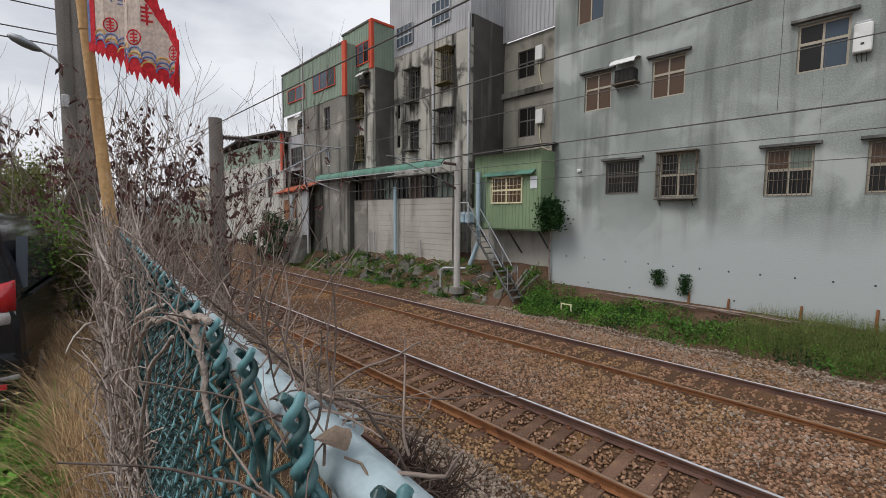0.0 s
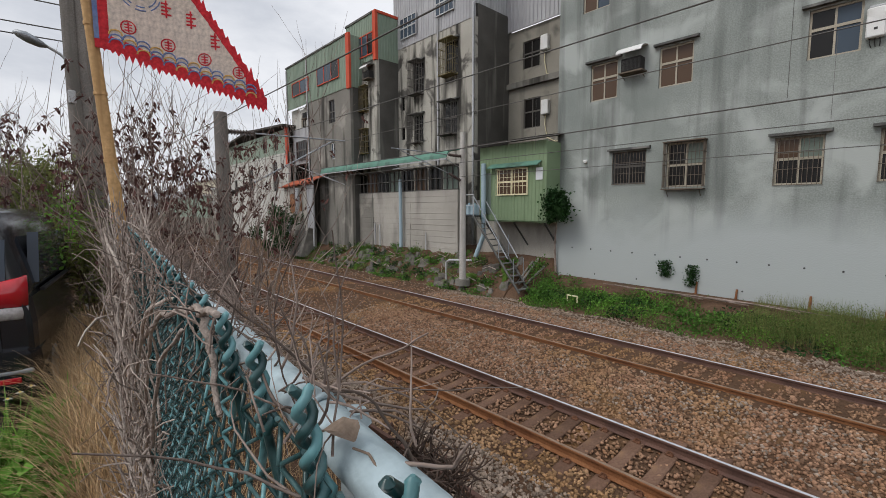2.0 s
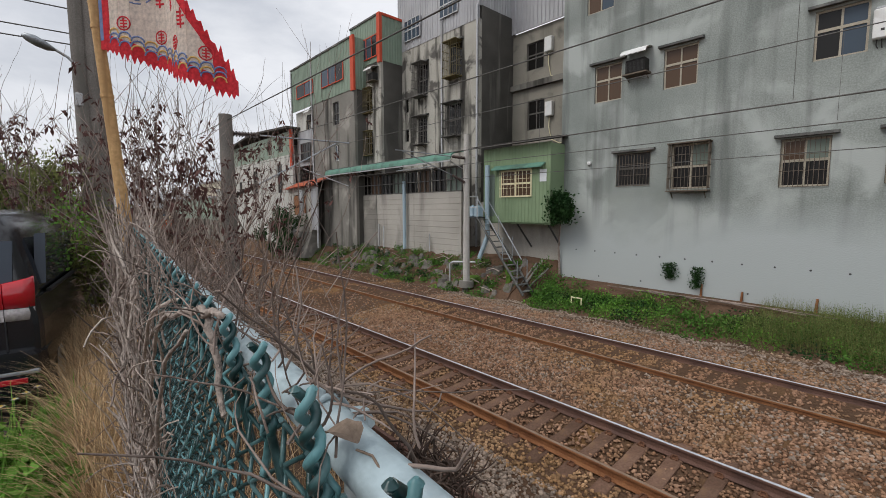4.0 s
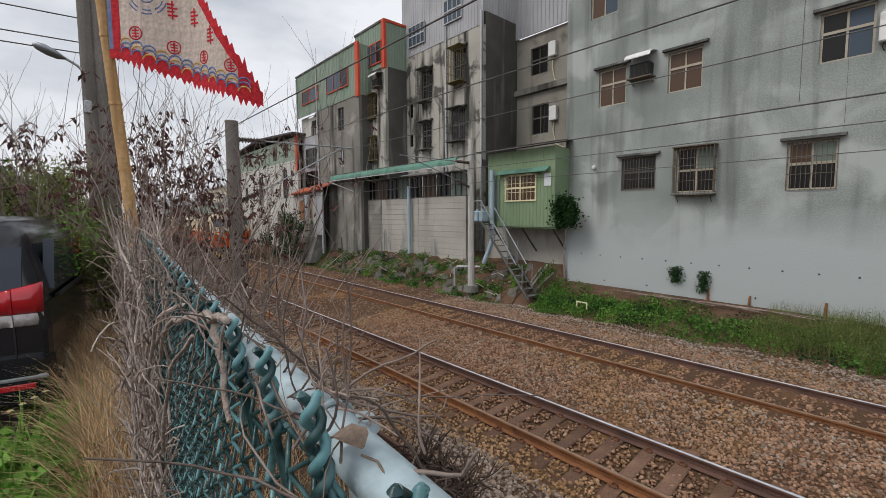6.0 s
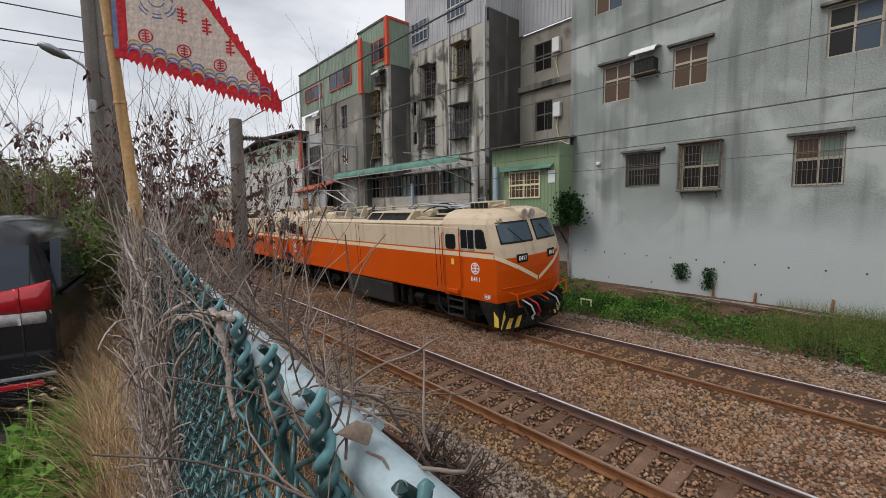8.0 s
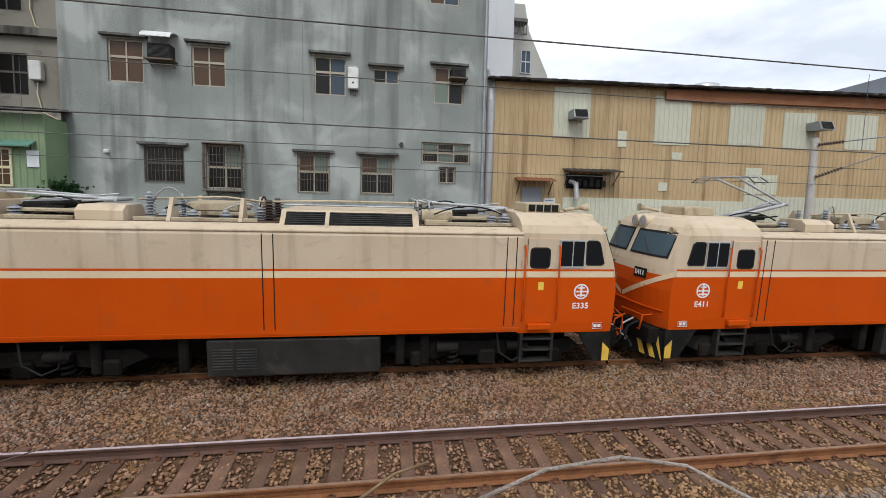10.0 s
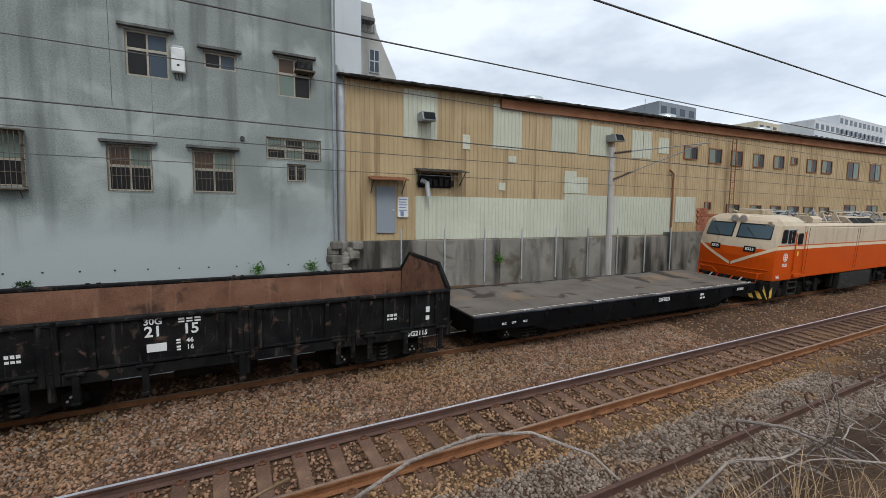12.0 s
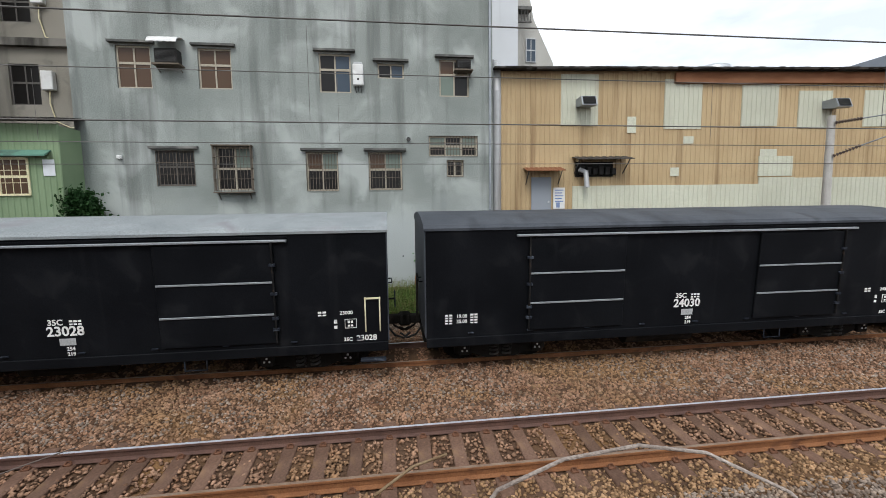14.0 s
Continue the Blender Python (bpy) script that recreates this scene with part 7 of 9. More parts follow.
open_wagon(-41.23, "rusty black open wagon, empty, with brown inside", "wagon_black", "wagon_inner_rust", ("21", "15"), "", "30G2115")
open_wagon(-51.13, "dusty blue-black open wagon, empty, streaked with white", "wagon_dusty", "wagon_inner_grey", ("10", "02"), "", "30G1002")


# -- covered wagons --
def covered_wagon(centre, label, number, series, roof):
    v = vehicle("covered_wagon", label, "wagon", centre, "covered wagons")
    L = 5.73
    s = Shape()
    s.prism([(-1.42, 0.82), (1.42, 0.82), (1.42, 3.02), (-1.42, 3.02)], -L, L)
    body = part("body", s, "box_black", v, "matt black planked body")
    s = Shape()
    prof = [(-1.45, 3.02), (-1.455, 3.07), (-1.38, 3.13), (-1.0, 3.21), (-0.5, 3.27), (0, 3.29), (0.5, 3.27), (1.0, 3.21), (1.38, 3.13), (1.455, 3.07), (1.45, 3.02)]
    s.prism(prof, -L - 0.04, L + 0.04, smooth=False)
    part("roof", s, roof, v)
    for side in (-1, 1):
        y = side * 1.42
        for sx in (-1, 1):
            x0, x1 = sorted((sx * 1.55, sx * 3.62))
            d = part("sliding_door", Shape().bev(x0, x1, min(y, y + side * 0.05), max(y, y + side * 0.05), 0.92, 2.84, 0.01), "box_black", v)
            for z in (1.50, 2.12):
                part("door_bar", Shape().bev(x0 + 0.02, x1 - 0.02, min(y + side * 0.05, y + side * 0.075), max(y + side * 0.05, y + side * 0.075), z - 0.018, z + 0.018, 0.004), "steel_duct", d)
            xl = x1 if sx > 0 else x0
            part("latch_rod", Shape().rod((xl, y + side * 0.07, 0.95), (xl, y + side * 0.07, 2.88), 0.022, n=6), "wagon_black", d)
            for z in (1.2, 1.42, 1.9, 2.45):
                part("latch", Shape().bev(xl - 0.06, xl + 0.06, y + side * 0.06 - 0.03, y + side * 0.06 + 0.03, z - 0.03, z + 0.03, 0.008), "wagon_dusty", d)
        part("door_track", Shape().bev(-3.9, 3.9, min(y, y + side * 0.09), max(y, y + side * 0.09), 2.88, 2.925, 0.008), "steel_duct", v)
        part("track_rail", Shape().box(-3.9, 3.9, min(y + side * 0.02, y + side * 0.06), max(y + side * 0.02, y + side * 0.06), 2.95, 2.985), "box_black", v)
        part("sill", Shape().bev(-L, L, y - 0.03, y + 0.03, 0.64, 0.83, 0.01), "box_black", v)
        for k in range(9):
            x = -L + 0.9 + k * 1.25
            part("drip_bracket", Shape().bev(x - 0.06, x + 0.06, min(y, y + side * 0.04), max(y, y + side * 0.04), 0.90, 0.93, 0.006), "wagon_dusty", v)
        s = Shape()
        for dx in (-0.28, 0.0):
            s.tube([(L - 0.15 + dx, y, 1.05), (L - 0.15 + dx, y + side * 0.06, 1.1), (L - 0.15 + dx, y + side * 0.06, 1.7), (L - 0.15 + dx, y, 1.74)], 0.014, 6)
        s.box(L - 0.45, L - 0.13, y + side * 0.05 - 0.01, y + side * 0.05 + 0.01, 1.72, 1.75)
        part("grab_iron", s, "bars_cream" if roof == "box_roof_pale" else "box_black", v)
        part("foot_step", Shape().bev(L - 0.55, L - 0.05, y - 0.1, y + 0.04, 0.45, 0.5, 0.01), "wagon_dusty", v)
        part("step_loop", Shape().tube([(1.9, y, 0.8), (1.9, y + side * 0.02, 0.45), (2.3, y + side * 0.02, 0.45), (2.3, y, 0.8)], 0.016, 5), "wagon_dusty", v)
    for sign in (-1, 1):
        part("end_cap", Shape().prism([(-1.4, 3.0), (-1.36, 3.1), (-0.7, 3.22), (0, 3.26), (0.7, 3.22), (1.36, 3.1), (1.4, 3.0)], sign * L - 0.02, sign * L + 0.02), "box_black", v)
        # extra panel in the roof's grey: the sky's grazing reflection as colour
        part("end_wall", Shape().bev(min(sign * (L - 0.02), sign * (L + 0.025)), max(sign * (L - 0.02), sign * (L + 0.025)), -1.40, 1.40, 0.84, 3.0, 0.008), "box_roof_dark", v, "black end wall, sky reflection put into its grey")
        part("end_grab", Shape().tube([(sign * L, -0.9, 1.9), (sign * (L + 0.1), -0.9, 1.9), (sign * (L + 0.1), -0.5, 1.9), (sign * L, -0.5, 1.9)], 0.014, 5), "box_black", v)
        coupler(v, sign * L, sign)
        freight_bogie(v, sign * 4.1)
    part("brake_wheel", Shape().tube([(L + 0.16, -0.7 + 0.18 * math.cos(k * math.pi / 8), 1.5 + 0.18 * math.sin(k * math.pi / 8)) for k in range(17)], 0.014, 6), "wagon_dusty", v)
    part("brake_staff", Shape().rod((-L - 0.12, -0.5, 0.9), (-L - 0.12, -0.5, 2.0), 0.025, n=7).rod((L + 0.16, -0.7, 1.5), (L, -0.7, 1.5), 0.02), "under", v)
    part("centre_sill", Shape().box(-L, L, -0.7, 0.7, 0.48, 0.82), "under", v)
    part("brake_tank", Shape().rod((-1.2, -0.9, 0.5), (0.4, -0.9, 0.5), 0.2, n=12), "under", v)
    yq = -1.424
    side_text(v, "35C", 0.15, -0.2, 1.50, yq)
    bars_of_text(v, 0.14, 1.495, 0.22, 0.09, yq, 3)
    side_text(v, number, 0.25, -0.05, 1.33, yq)
    part("card_holder", Shape().box(-0.17, 0.10, yq - 0.004, yq, 1.07, 1.20), "galv", v)
    side_text(v, "254", 0.095, 0.0, 1.0, yq)
    side_text(v, "219", 0.095, 0.0, 0.9, yq)
    side_text(v, number, 0.16, L - 0.42, 0.92, yq)
    side_text(v, "35C", 0.10, L - 0.78, 0.905, yq)
    side_text(v, series, 0.10, L - 0.8, 1.45, yq)
    bars_of_text(v, L - 1.25, 1.45, 0.18, 0.09, yq, 2)
    part("stencil_box", Shape().tube([(L - 0.83, yq, 1.14), (L - 0.61, yq, 1.14), (L - 0.61, yq, 1.32), (L - 0.83, yq, 1.32), (L - 0.83, yq, 1.14)], 0.008, 4), "white_letter", v)
    bars_of_text(v, L - 0.72, 1.23, 0.12, 0.12, yq, 2)
    bars_of_text(v, L - 1.0, 1.23, 0.08, 0.18, yq, 1)
    side_text(v, "19.00", 0.10, -L + 0.72, 1.27, yq)
    side_text(v, "35.00", 0.10, -L + 0.72, 1.16, yq)
    for z in (1.27, 1.16):
        bars_of_text(v, -L + 0.46, z, 0.17, 0.09, yq, 2)
        bars_of_text(v, -L + 0.98, z, 0.17, 0.09, yq, 2)
    return v


covered_wagon(-62.30, "matt black covered wagon with sliding doors, dark roof", "24030", "24000", "box_roof_dark")
covered_wagon(-74.53, "matt black covered wagon with sliding doors, pale roof", "23028", "23000", "box_roof_pale")


# ---- catenary, poles and wires ----
def insulator_string(p, q, r=0.07, n=9, mat="insulator", parent=None):
    s = Shape()
    p, q = Vector(p), Vector(q)
    s.rod(p, q, 0.018, n=6)
    for k in range(n):
        a, b = p.lerp(q, (k + 0.15) / n), p.lerp(q, (k + 0.75) / n)
        s.rod(a, b, r, r * 0.45, n=10)
    return part("insulator", s, mat, parent)


def mast(x, y, z0, z1, mat, label, side, w=0.13):
    """A tapered concrete mast; side: towards which way its brackets reach over the track."""
    m = thing("catenary_mast", label, "mast", "catenary masts")
    s = Shape()
    s.rod((x, y, z0), (x, y, z1), w * 1.15, w * 0.85, n=12)
    part("shaft", s, mat, m)
    s = Shape()
    s.rod((x, y, z0 - 0.02), (x, y, z0 + 0.25), w * 2.6, w * 2.4, n=8)
    part("footing", s, "dark_concrete", m)
    return m


def cantilever(m, x, y, reach, z_top, z_low, dx=0.0):
    """Hinged brackets with insulators that carry the wires over a track."""
    tip = y + reach
    sg = 1 if reach > 0 else -1
    a = (x, y + sg * 0.14, z_top)
    insulator_string(a, (x + dx * 0.2, y + sg * 0.75, z_top + 0.03), parent=m)
    part("bracket_tube", Shape().tube([(x + dx * 0.2, y + sg * 0.75, z_top + 0.03), (x + dx, tip + sg * 0.35, z_top + 0.12)], 0.02, 7), "steel_duct", m)
    insulator_string((x, y + sg * 0.14, z_low), (x + dx * 0.25, y + sg * 0.7, z_low + 0.28), parent=m)
    part("bracket_tube", Shape().tube([(x + dx * 0.25, y + sg * 0.7, z_low + 0.28), (x + dx, tip, z_top + 0.1)], 0.02, 7), "steel_duct", m)
    part("steady_arm", Shape().tube([(x + dx * 0.6, y + reach * 0.55, (z_top + z_low) / 2 + 0.1), (x + dx, tip + sg * 0.3, z_low + 0.32)], 0.018, 6), "galv", m)


mast_a = mast(-12.85, 13.0, 0.3, 6.74, "pale_pole", "pale square-topped concrete catenary mast on a footing", -1)
cantilever(mast_a, -12.85, 13.0, -2.9, 5.75, 4.75, -0.6)
mast_b = mast(15.0, 13.0, 0.2, 6.5, "pale_pole", "pale concrete catenary mast beside the works wall", -1)
cantilever(mast_b, 15.0, 13.0, -2.9, 6.25, 5.15, 1.5)
mast_c = mast(48.0, 13.0, 0.2, 6.5, "pale_pole", "distant pale concrete catenary mast", -1)
cantilever(mast_c, 48.0, 13.0, -2.9, 6.25, 5.15, 0.5)
mast_d = mast(-10.6, 3.0, -0.1, 5.75, "concrete_pole", "weathered grey concrete catenary mast amid dry twigs", 1, 0.16)
cantilever(mast_d, -10.6, 3.0, 2.9, 5.35, 3.95, -0.2)

for y, z, r, label in ((NEAR_Y, 6.14, 0.011, "carrier wire above the near track"), (NEAR_Y, 4.79, 0.009, "contact wire above the near track"), (FAR_Y, 6.56, 0.010, "carrier wire above the far track"),
                       (FAR_Y, 5.06, 0.009, "contact wire above the far track"), (12.888, 4.91, 0.010, "feeder wire strung along the far masts"), (3.0, 5.62, 0.010, "feeder cable strung along the near masts")):
    s = Shape()
    pts = []
    for k in range(61):
        x = -150 + 5 * k
        u = ((x + 12.85) / 27.85) % 1.0
        pts.append((x, y, z - 0.015 * 4 * u * (1 - u) * (0.3 if "contact" in label else 1.0)))
    s.tube(pts, r, 6)
    solid("overhead_wire", s, "wire", "thin dark " + label, "wire", "overhead wires")
for y, z0, z1 in ((NEAR_Y, 4.82, 6.05), (FAR_Y, 5.10, 6.5)):
    for x in (-32, -24, -17, -7, -1, 8, 20, 28, 36):
        s = Shape()
        s.rod((x, y, z0), (x, y, z1), 0.004, n=4)
        solid("dropper_wire", s, "wire", "thin vertical dropper between overhead wires", "wire", "dropper wires")

# utility poles with a street lamp
for y, r, z1, lab in ((0.55, 0.125, 11.0, "tall concrete utility pole wrapped in dry ivy"), (0.77, 0.155, 9.5, "thick weathered utility pole behind the flag")):
    s = Shape()
    s.rod((-11, y, 1.6), (-11, y, z1), r * 1.12, r * 0.85, n=14)
    solid("utility_pole", s, "concrete_pole", lab, "pole", "utility poles")
lamp = thing("street_lamp", "grey street lamp on a short curved arm", "street lamp")
part("arm", Shape().tube([(-10.9, 0.5, 6.35), (-10.9, 0.38, 6.48), (-10.9, 0.2, 6.58)], 0.025, 7), "galv", lamp)
s = Shape()
s.loft([[(-10.9 + w * math.cos(2 * math.pi * k / 10), yy, zz + w * 0.55 * math.sin(2 * math.pi * k / 10)) for k in range(10)] for yy, zz, w in ((0.22, 6.57, 0.04), (0.10, 6.61, 0.13), (-0.05, 6.67, 0.16), (-0.18, 6.71, 0.11), (-0.23, 6.72, 0.03))], smooth=True)
part("head", s, "steel_duct", lamp)
part("bracket", Shape().bev(-11.0, -10.86, 0.44, 0.56, 5.6, 5.85, 0.02), "galv", lamp)
for z in (6.75, 6.95, 7.4):
    s = Shape()
    s.tube([(-11, 0.5, z), (-11.5, -6, z - 0.1), (-12, -20, z)], 0.012, 5)
    solid("overhead_wire", s, "wire", "dark service cable leaving the utility pole", "wire", "overhead wires")

# ---- fence ----
FZ = 3.445
DX, DY_ = -0.9966, 0.0827


def fence_y(x):
    return 0.131 - 0.083 * x


fence = thing("chain_link_fence", "green chain-link fence with a pale painted top rail", "fence", at=pose(0, 0, 0))
s = Shape()
pts = [(x, fence_y(x), FZ + 0.004 * math.sin(x * 2.1)) for x in [0.25 - 0.5 * k for k in range(29)]]
s.tube(pts, 0.0188, 18)
part("top_rail", s, "fence_paint", fence, "pale blue-grey painted steel top rail")
for x in (-0.33, -2.7, -5.0, -7.4, -9.8):
    s = Shape()
    y = fence_y(x) + 0.034
    s.rod((x, y, 1.5), (x, y, FZ - 0.02), 0.013, n=10).rod((x, y, FZ - 0.02), (x, y, FZ - 0.008), 0.017, 0.012, n=12)
    p = part("post", s, "fence_paint", fence)
    s = Shape()
    s.tube([(x + 0.01, fence_y(x) + 0.0195 * math.cos(a), FZ + 0.0195 * math.sin(a)) for a in [k * math.pi / 8 for k in range(17)]], 0.003, 6)
    part("clamp", s, "fence_paint", p)
PITCH = 0.0293
r1 = random.Random(11)
k = 0
x = 0.044
while x > -6.0:
    near = x > -1.8
    step = 0.019
    pts = []
    n = 88
    for j in range(n):
        side = 0.5 if (j + k) % 2 else -0.5
        xx = x + side * PITCH * 0.96
        pts.append((xx, fence_y(xx) - 0.031 + (0.006 if j % 2 else -0.006), FZ + 0.012 - j * step))
    s = Shape()
    if near:
        fine_ = []
        for a, b in zip(pts[:-1], pts[1:]):
            fine_ += [Vector(a).lerp(Vector(b), u) for u in (0.12, 0.5, 0.88)]
        pts = fine_
    s.tube(pts, 0.0023, 6 if near else 4)
    # every fifth wire takes the paler copy, for painted highlights
    part("wire", s, "fence_wire" if k % 5 else "fence_glint", fence)
    # twisted selvage tip
    if k % 4 == 2 and k > 2:
        lean = r1.uniform(-0.25, 0.25)
        for ph in (0.0, math.pi):
            s = Shape()
            turn = [(x + 0.0052 * math.cos(ph + j * 0.75) + lean * 0.002 * j, fence_y(x) - 0.033 + 0.0052 * math.sin(ph + j * 0.75) - 0.0006 * j, FZ - 0.012 + j * 0.0042) for j in range(19)]
            s.tube([(x + (0.028 if ph else -0.028), fence_y(x) - 0.031, FZ - 0.07)] + turn, 0.0041, 10, 0.8)
            s.rod(turn[-1], Vector(turn[-1]) + Vector((0, 0, 0.0028)), 0.0038, 0.0012, n=10)
            part("twisted_tip", s, "fence_wire" if ph else "fence_glint", fence)
    k += 1
    x -= PITCH

# ---- parked van ----
van = thing("van", "parked black van with wet paint and red tail lights", "van", at=pose(-5.0, -0.14, 1.74, 0, 0, 171.8))
# local: x forward from the tail, y to its left, z up; the right side is at y = 0 going to +1.72 on the left
VW = 1.72


def van_ring(x, zs):
    """One cross-section: heights and insets of the body side."""
    right = [(x, inset, z) for z, inset in zs]
    left = [(x, VW - inset, z) for z, inset in reversed(zs)]
    return right + left


low = [(0.30, 0.10), (0.36, 0.04), (0.6, 0.0), (0.9, 0.0), (1.12, 0.02)]
s = Shape()
rings = []
for x, ins, lift in ((0.0, 0.05, 0.04), (0.04, 0.02, 0.02), (0.14, 0.004, 0.0), (0.6, 0.0, 0.0), (2.2, 0.0, 0.0), (3.9, 0.02, 0.0), (4.4, 0.10, 0.02), (4.55, 0.25, 0.08)):
    rings.append(van_ring(x, [(z + (lift if z < 0.5 else 0), i + ins) for z, i in low]))
s.loft(rings, smooth=False)
part("body", s, "car_paint", van, "black wet body")
s = Shape()
rings = []
for x, ztop, ins in ((0.03, 1.13, 0.06), (0.14, 1.5, 0.05), (0.26, 1.78, 0.05), (0.5, 1.87, 0.05), (1.8, 1.89, 0.05), (2.6, 1.86, 0.06), (3.2, 1.60, 0.06), (3.9, 1.16, 0.05)):
    rings.append(van_ring(x, [(1.12, 0.02 + ins * 0.3), (min(ztop - 0.02, 1.2), 0.03 + ins * 0.4), (max(1.125, ztop - 0.16), 0.12 + ins), (max(1.13, ztop - 0.04), 0.22 + ins), (ztop, 0.42)]))
s.loft(rings, smooth=True)
part("greenhouse", s, "car_paint", van)
s = Shape()
s.prism([(-0.005, 1.16), (0.075, 1.46), (0.13, 1.62), (0.16, 1.62), (0.10, 1.46), (0.02, 1.16)], 0.16, VW - 0.16, "y")
part("rear_window", s, "car_glass", van, "dark rear window with sky reflection in its colour")
s = Shape()
s.prism([(0.45, 1.2), (2.3, 1.2), (2.2, 1.62), (0.6, 1.66)], 0.02, 0.10, "y")
part("side_window", s, "car_glass", van)
for mirror_ in (False, True):
    def lens(y_in, y_out, z0, z1, rise):
        """A curved lens round the rear corner."""
        rings = []
        for j in range(9):
            u = j / 8
            y = y_in + (y_out - y_in) * min(1.0, u * 1.15)
            x = -0.014 + 0.10 * max(0.0, u - 0.55) ** 2 / 0.2 * (y_out < 0.1)
            zt = z1 + rise * u
            yy = VW - y if mirror_ else y
            yi = VW - y - 0.04 if mirror_ else y + 0.04
            rings.append([(x, yy, z0), (x - 0.006, yy, (z0 + zt) / 2), (x, yy, zt), (x + 0.05, yi, zt), (x + 0.05, yi, z0)])
        return Shape().loft(rings, smooth=True)
    tl = part("tail_light", lens(0.215, 0.035, 1.062, 1.27, 0.04), "tail_red", van, "red and clear wrap-around tail light")
    part("clear_lens", lens(0.215, 0.035, 0.955, 1.056, 0.0), "tail_clear", tl)
    tl = part("tail_light", lens(0.46, 0.222, 1.062, 1.23, 0.04), "tail_red", van, "red and clear tailgate light")
    part("clear_lens", lens(0.46, 0.222, 0.955, 1.056, 0.0), "tail_clear", tl)
part("tailgate_seam", Shape().box(-0.012, 0.02, 0.214, 0.223, 0.62, 1.0), "car_trim", van)
s = Shape()
s.loft([van_ring(x, [(0.32, 0.10 + i), (0.40, 0.02 + i), (0.52, -0.01 + i), (0.66, 0.0 + i), (0.70, 0.03 + i)]) for x, i in ((-0.07, 0.10), (-0.05, 0.03), (0.10, -0.01), (0.45, 0.0))])
bmp = part("bumper", s, "car_paint", van)
part("bumper_trim", Shape().bev(-0.075, 0.3, 0.02, VW - 0.02, 0.50, 0.54, 0.01), "steel_duct", bmp)
for ya in (0.10, VW - 0.38):
    part("reflector", Shape().bev(-0.085, -0.05, ya, ya + 0.28, 0.43, 0.475, 0.005), "tail_red", bmp)
for wx in (0.85, 3.6):
    for wy in (0.12, VW - 0.12):
        s = Shape()
        s.rod((wx, wy - 0.1, 0.31), (wx, wy + 0.1, 0.31), 0.31, n=20)
        wh = part("wheel", s, "rubber", van)
        part("rim", Shape().rod((wx, wy - 0.105, 0.31), (wx, wy + 0.105, 0.31), 0.2, n=14), "galv", wh)
part("belt_trim", Shape().box(0.5, 3.8, -0.006, 0.03, 1.115, 1.14), "car_trim", van)
s = Shape()
s.quad((-16, -4, 1.80), (-2.2, -4, 1.80), (-2.2, -0.45, 1.80), (-16, -0.1, 1.80)).quad((-16, -4, 1.70), (-16, -0.1, 1.70), (-2.2, -0.45, 1.70), (-2.2, -4, 1.70))
solid("lane", s, "tarmac", "strip of worn dark tarmac under the van", "road", kind="structure")


# ---- plants ----
def mesh_from(name, v, f, mat):
    """A mesh from arrays of vertices and equal-sided faces."""
    n = f.shape[1]
    me = bpy.data.meshes.new(name)
    me.vertices.add(len(v))
    me.vertices.foreach_set("co", np.ascontiguousarray(v, dtype=np.float32).ravel())
    me.loops.add(f.size)
    me.loops.foreach_set("vertex_index", np.ascontiguousarray(f, dtype=np.int32).ravel())
    me.polygons.add(len(f))
    me.polygons.foreach_set("loop_start", np.arange(0, f.size, n, dtype=np.int32))
    me.update(calc_edges=True)
    me.materials.append(M[mat])
    return me


def leaf_mesh(name, centres, size, mat, seed=1, long=1.6, up=0.3):
    """Folded leaves, one at each centre."""
    r = np.random.RandomState(seed)
    c = np.asarray(centres)
    n = len(c)
    d = r.normal(size=(n, 3))
    d[:, 2] += up
    d /= np.linalg.norm(d, axis=1)[:, None]
    e = np.cross(d, r.normal(size=(n, 3)))
    e /= np.linalg.norm(e, axis=1)[:, None] + 1e-9
    nrm = np.cross(d, e)
    s = (size * r.uniform(0.55, 1.3, n))[:, None]
    tip, base = c + d * s * long, c
    mid = c + d * s * long * 0.5
    a, b = mid + e * s * 0.5 + nrm * s * 0.18, mid - e * s * 0.5 + nrm * s * 0.18
    v = np.stack([base, a, tip, b], 1).reshape(-1, 3)
    k = 4 * np.arange(n)[:, None]
    f = np.concatenate([k + [0, 1, 2], k + [0, 2, 3]])
    return mesh_from(name, v, f, mat)


def blade_mesh(name, roots, height, width, mat, seed=1, bend=0.5, lean=(0, 0)):
    """Grass blades that bend over."""
    r = np.random.RandomState(seed)
    p = np.asarray(roots)
    n = len(p)
    h = (height * r.uniform(0.45, 1.25, n))[:, None]
    a = r.uniform(0, 2 * np.pi, n)
    out = np.stack([np.cos(a), np.sin(a), np.zeros(n)], 1) * r.uniform(0.1, 1.0, n)[:, None] * bend + np.array([lean[0], lean[1], 0])
    side = np.stack([-np.sin(a), np.cos(a), np.zeros(n)], 1) * width * r.uniform(0.6, 1.3, n)[:, None]
    upv = np.array([0, 0, 1.0])
    m1 = p + upv * h * 0.5 + out * h * 0.2
    m2 = p + upv * h * 0.82 + out * h * 0.6
    tip = p + upv * h * 0.95 + out * h * 1.1
    v = np.stack([p - side, p + side, m1 - side * 0.8, m1 + side * 0.8, m2 - side * 0.5, m2 + side * 0.5, tip], 1).reshape(-1, 3)
    k = 7 * np.arange(n)[:, None]
    f = np.concatenate([k + t for t in ([0, 1, 3], [0, 3, 2], [2, 3, 5], [2, 5, 4], [4, 5, 6])])
    return mesh_from(name, v, f, mat)


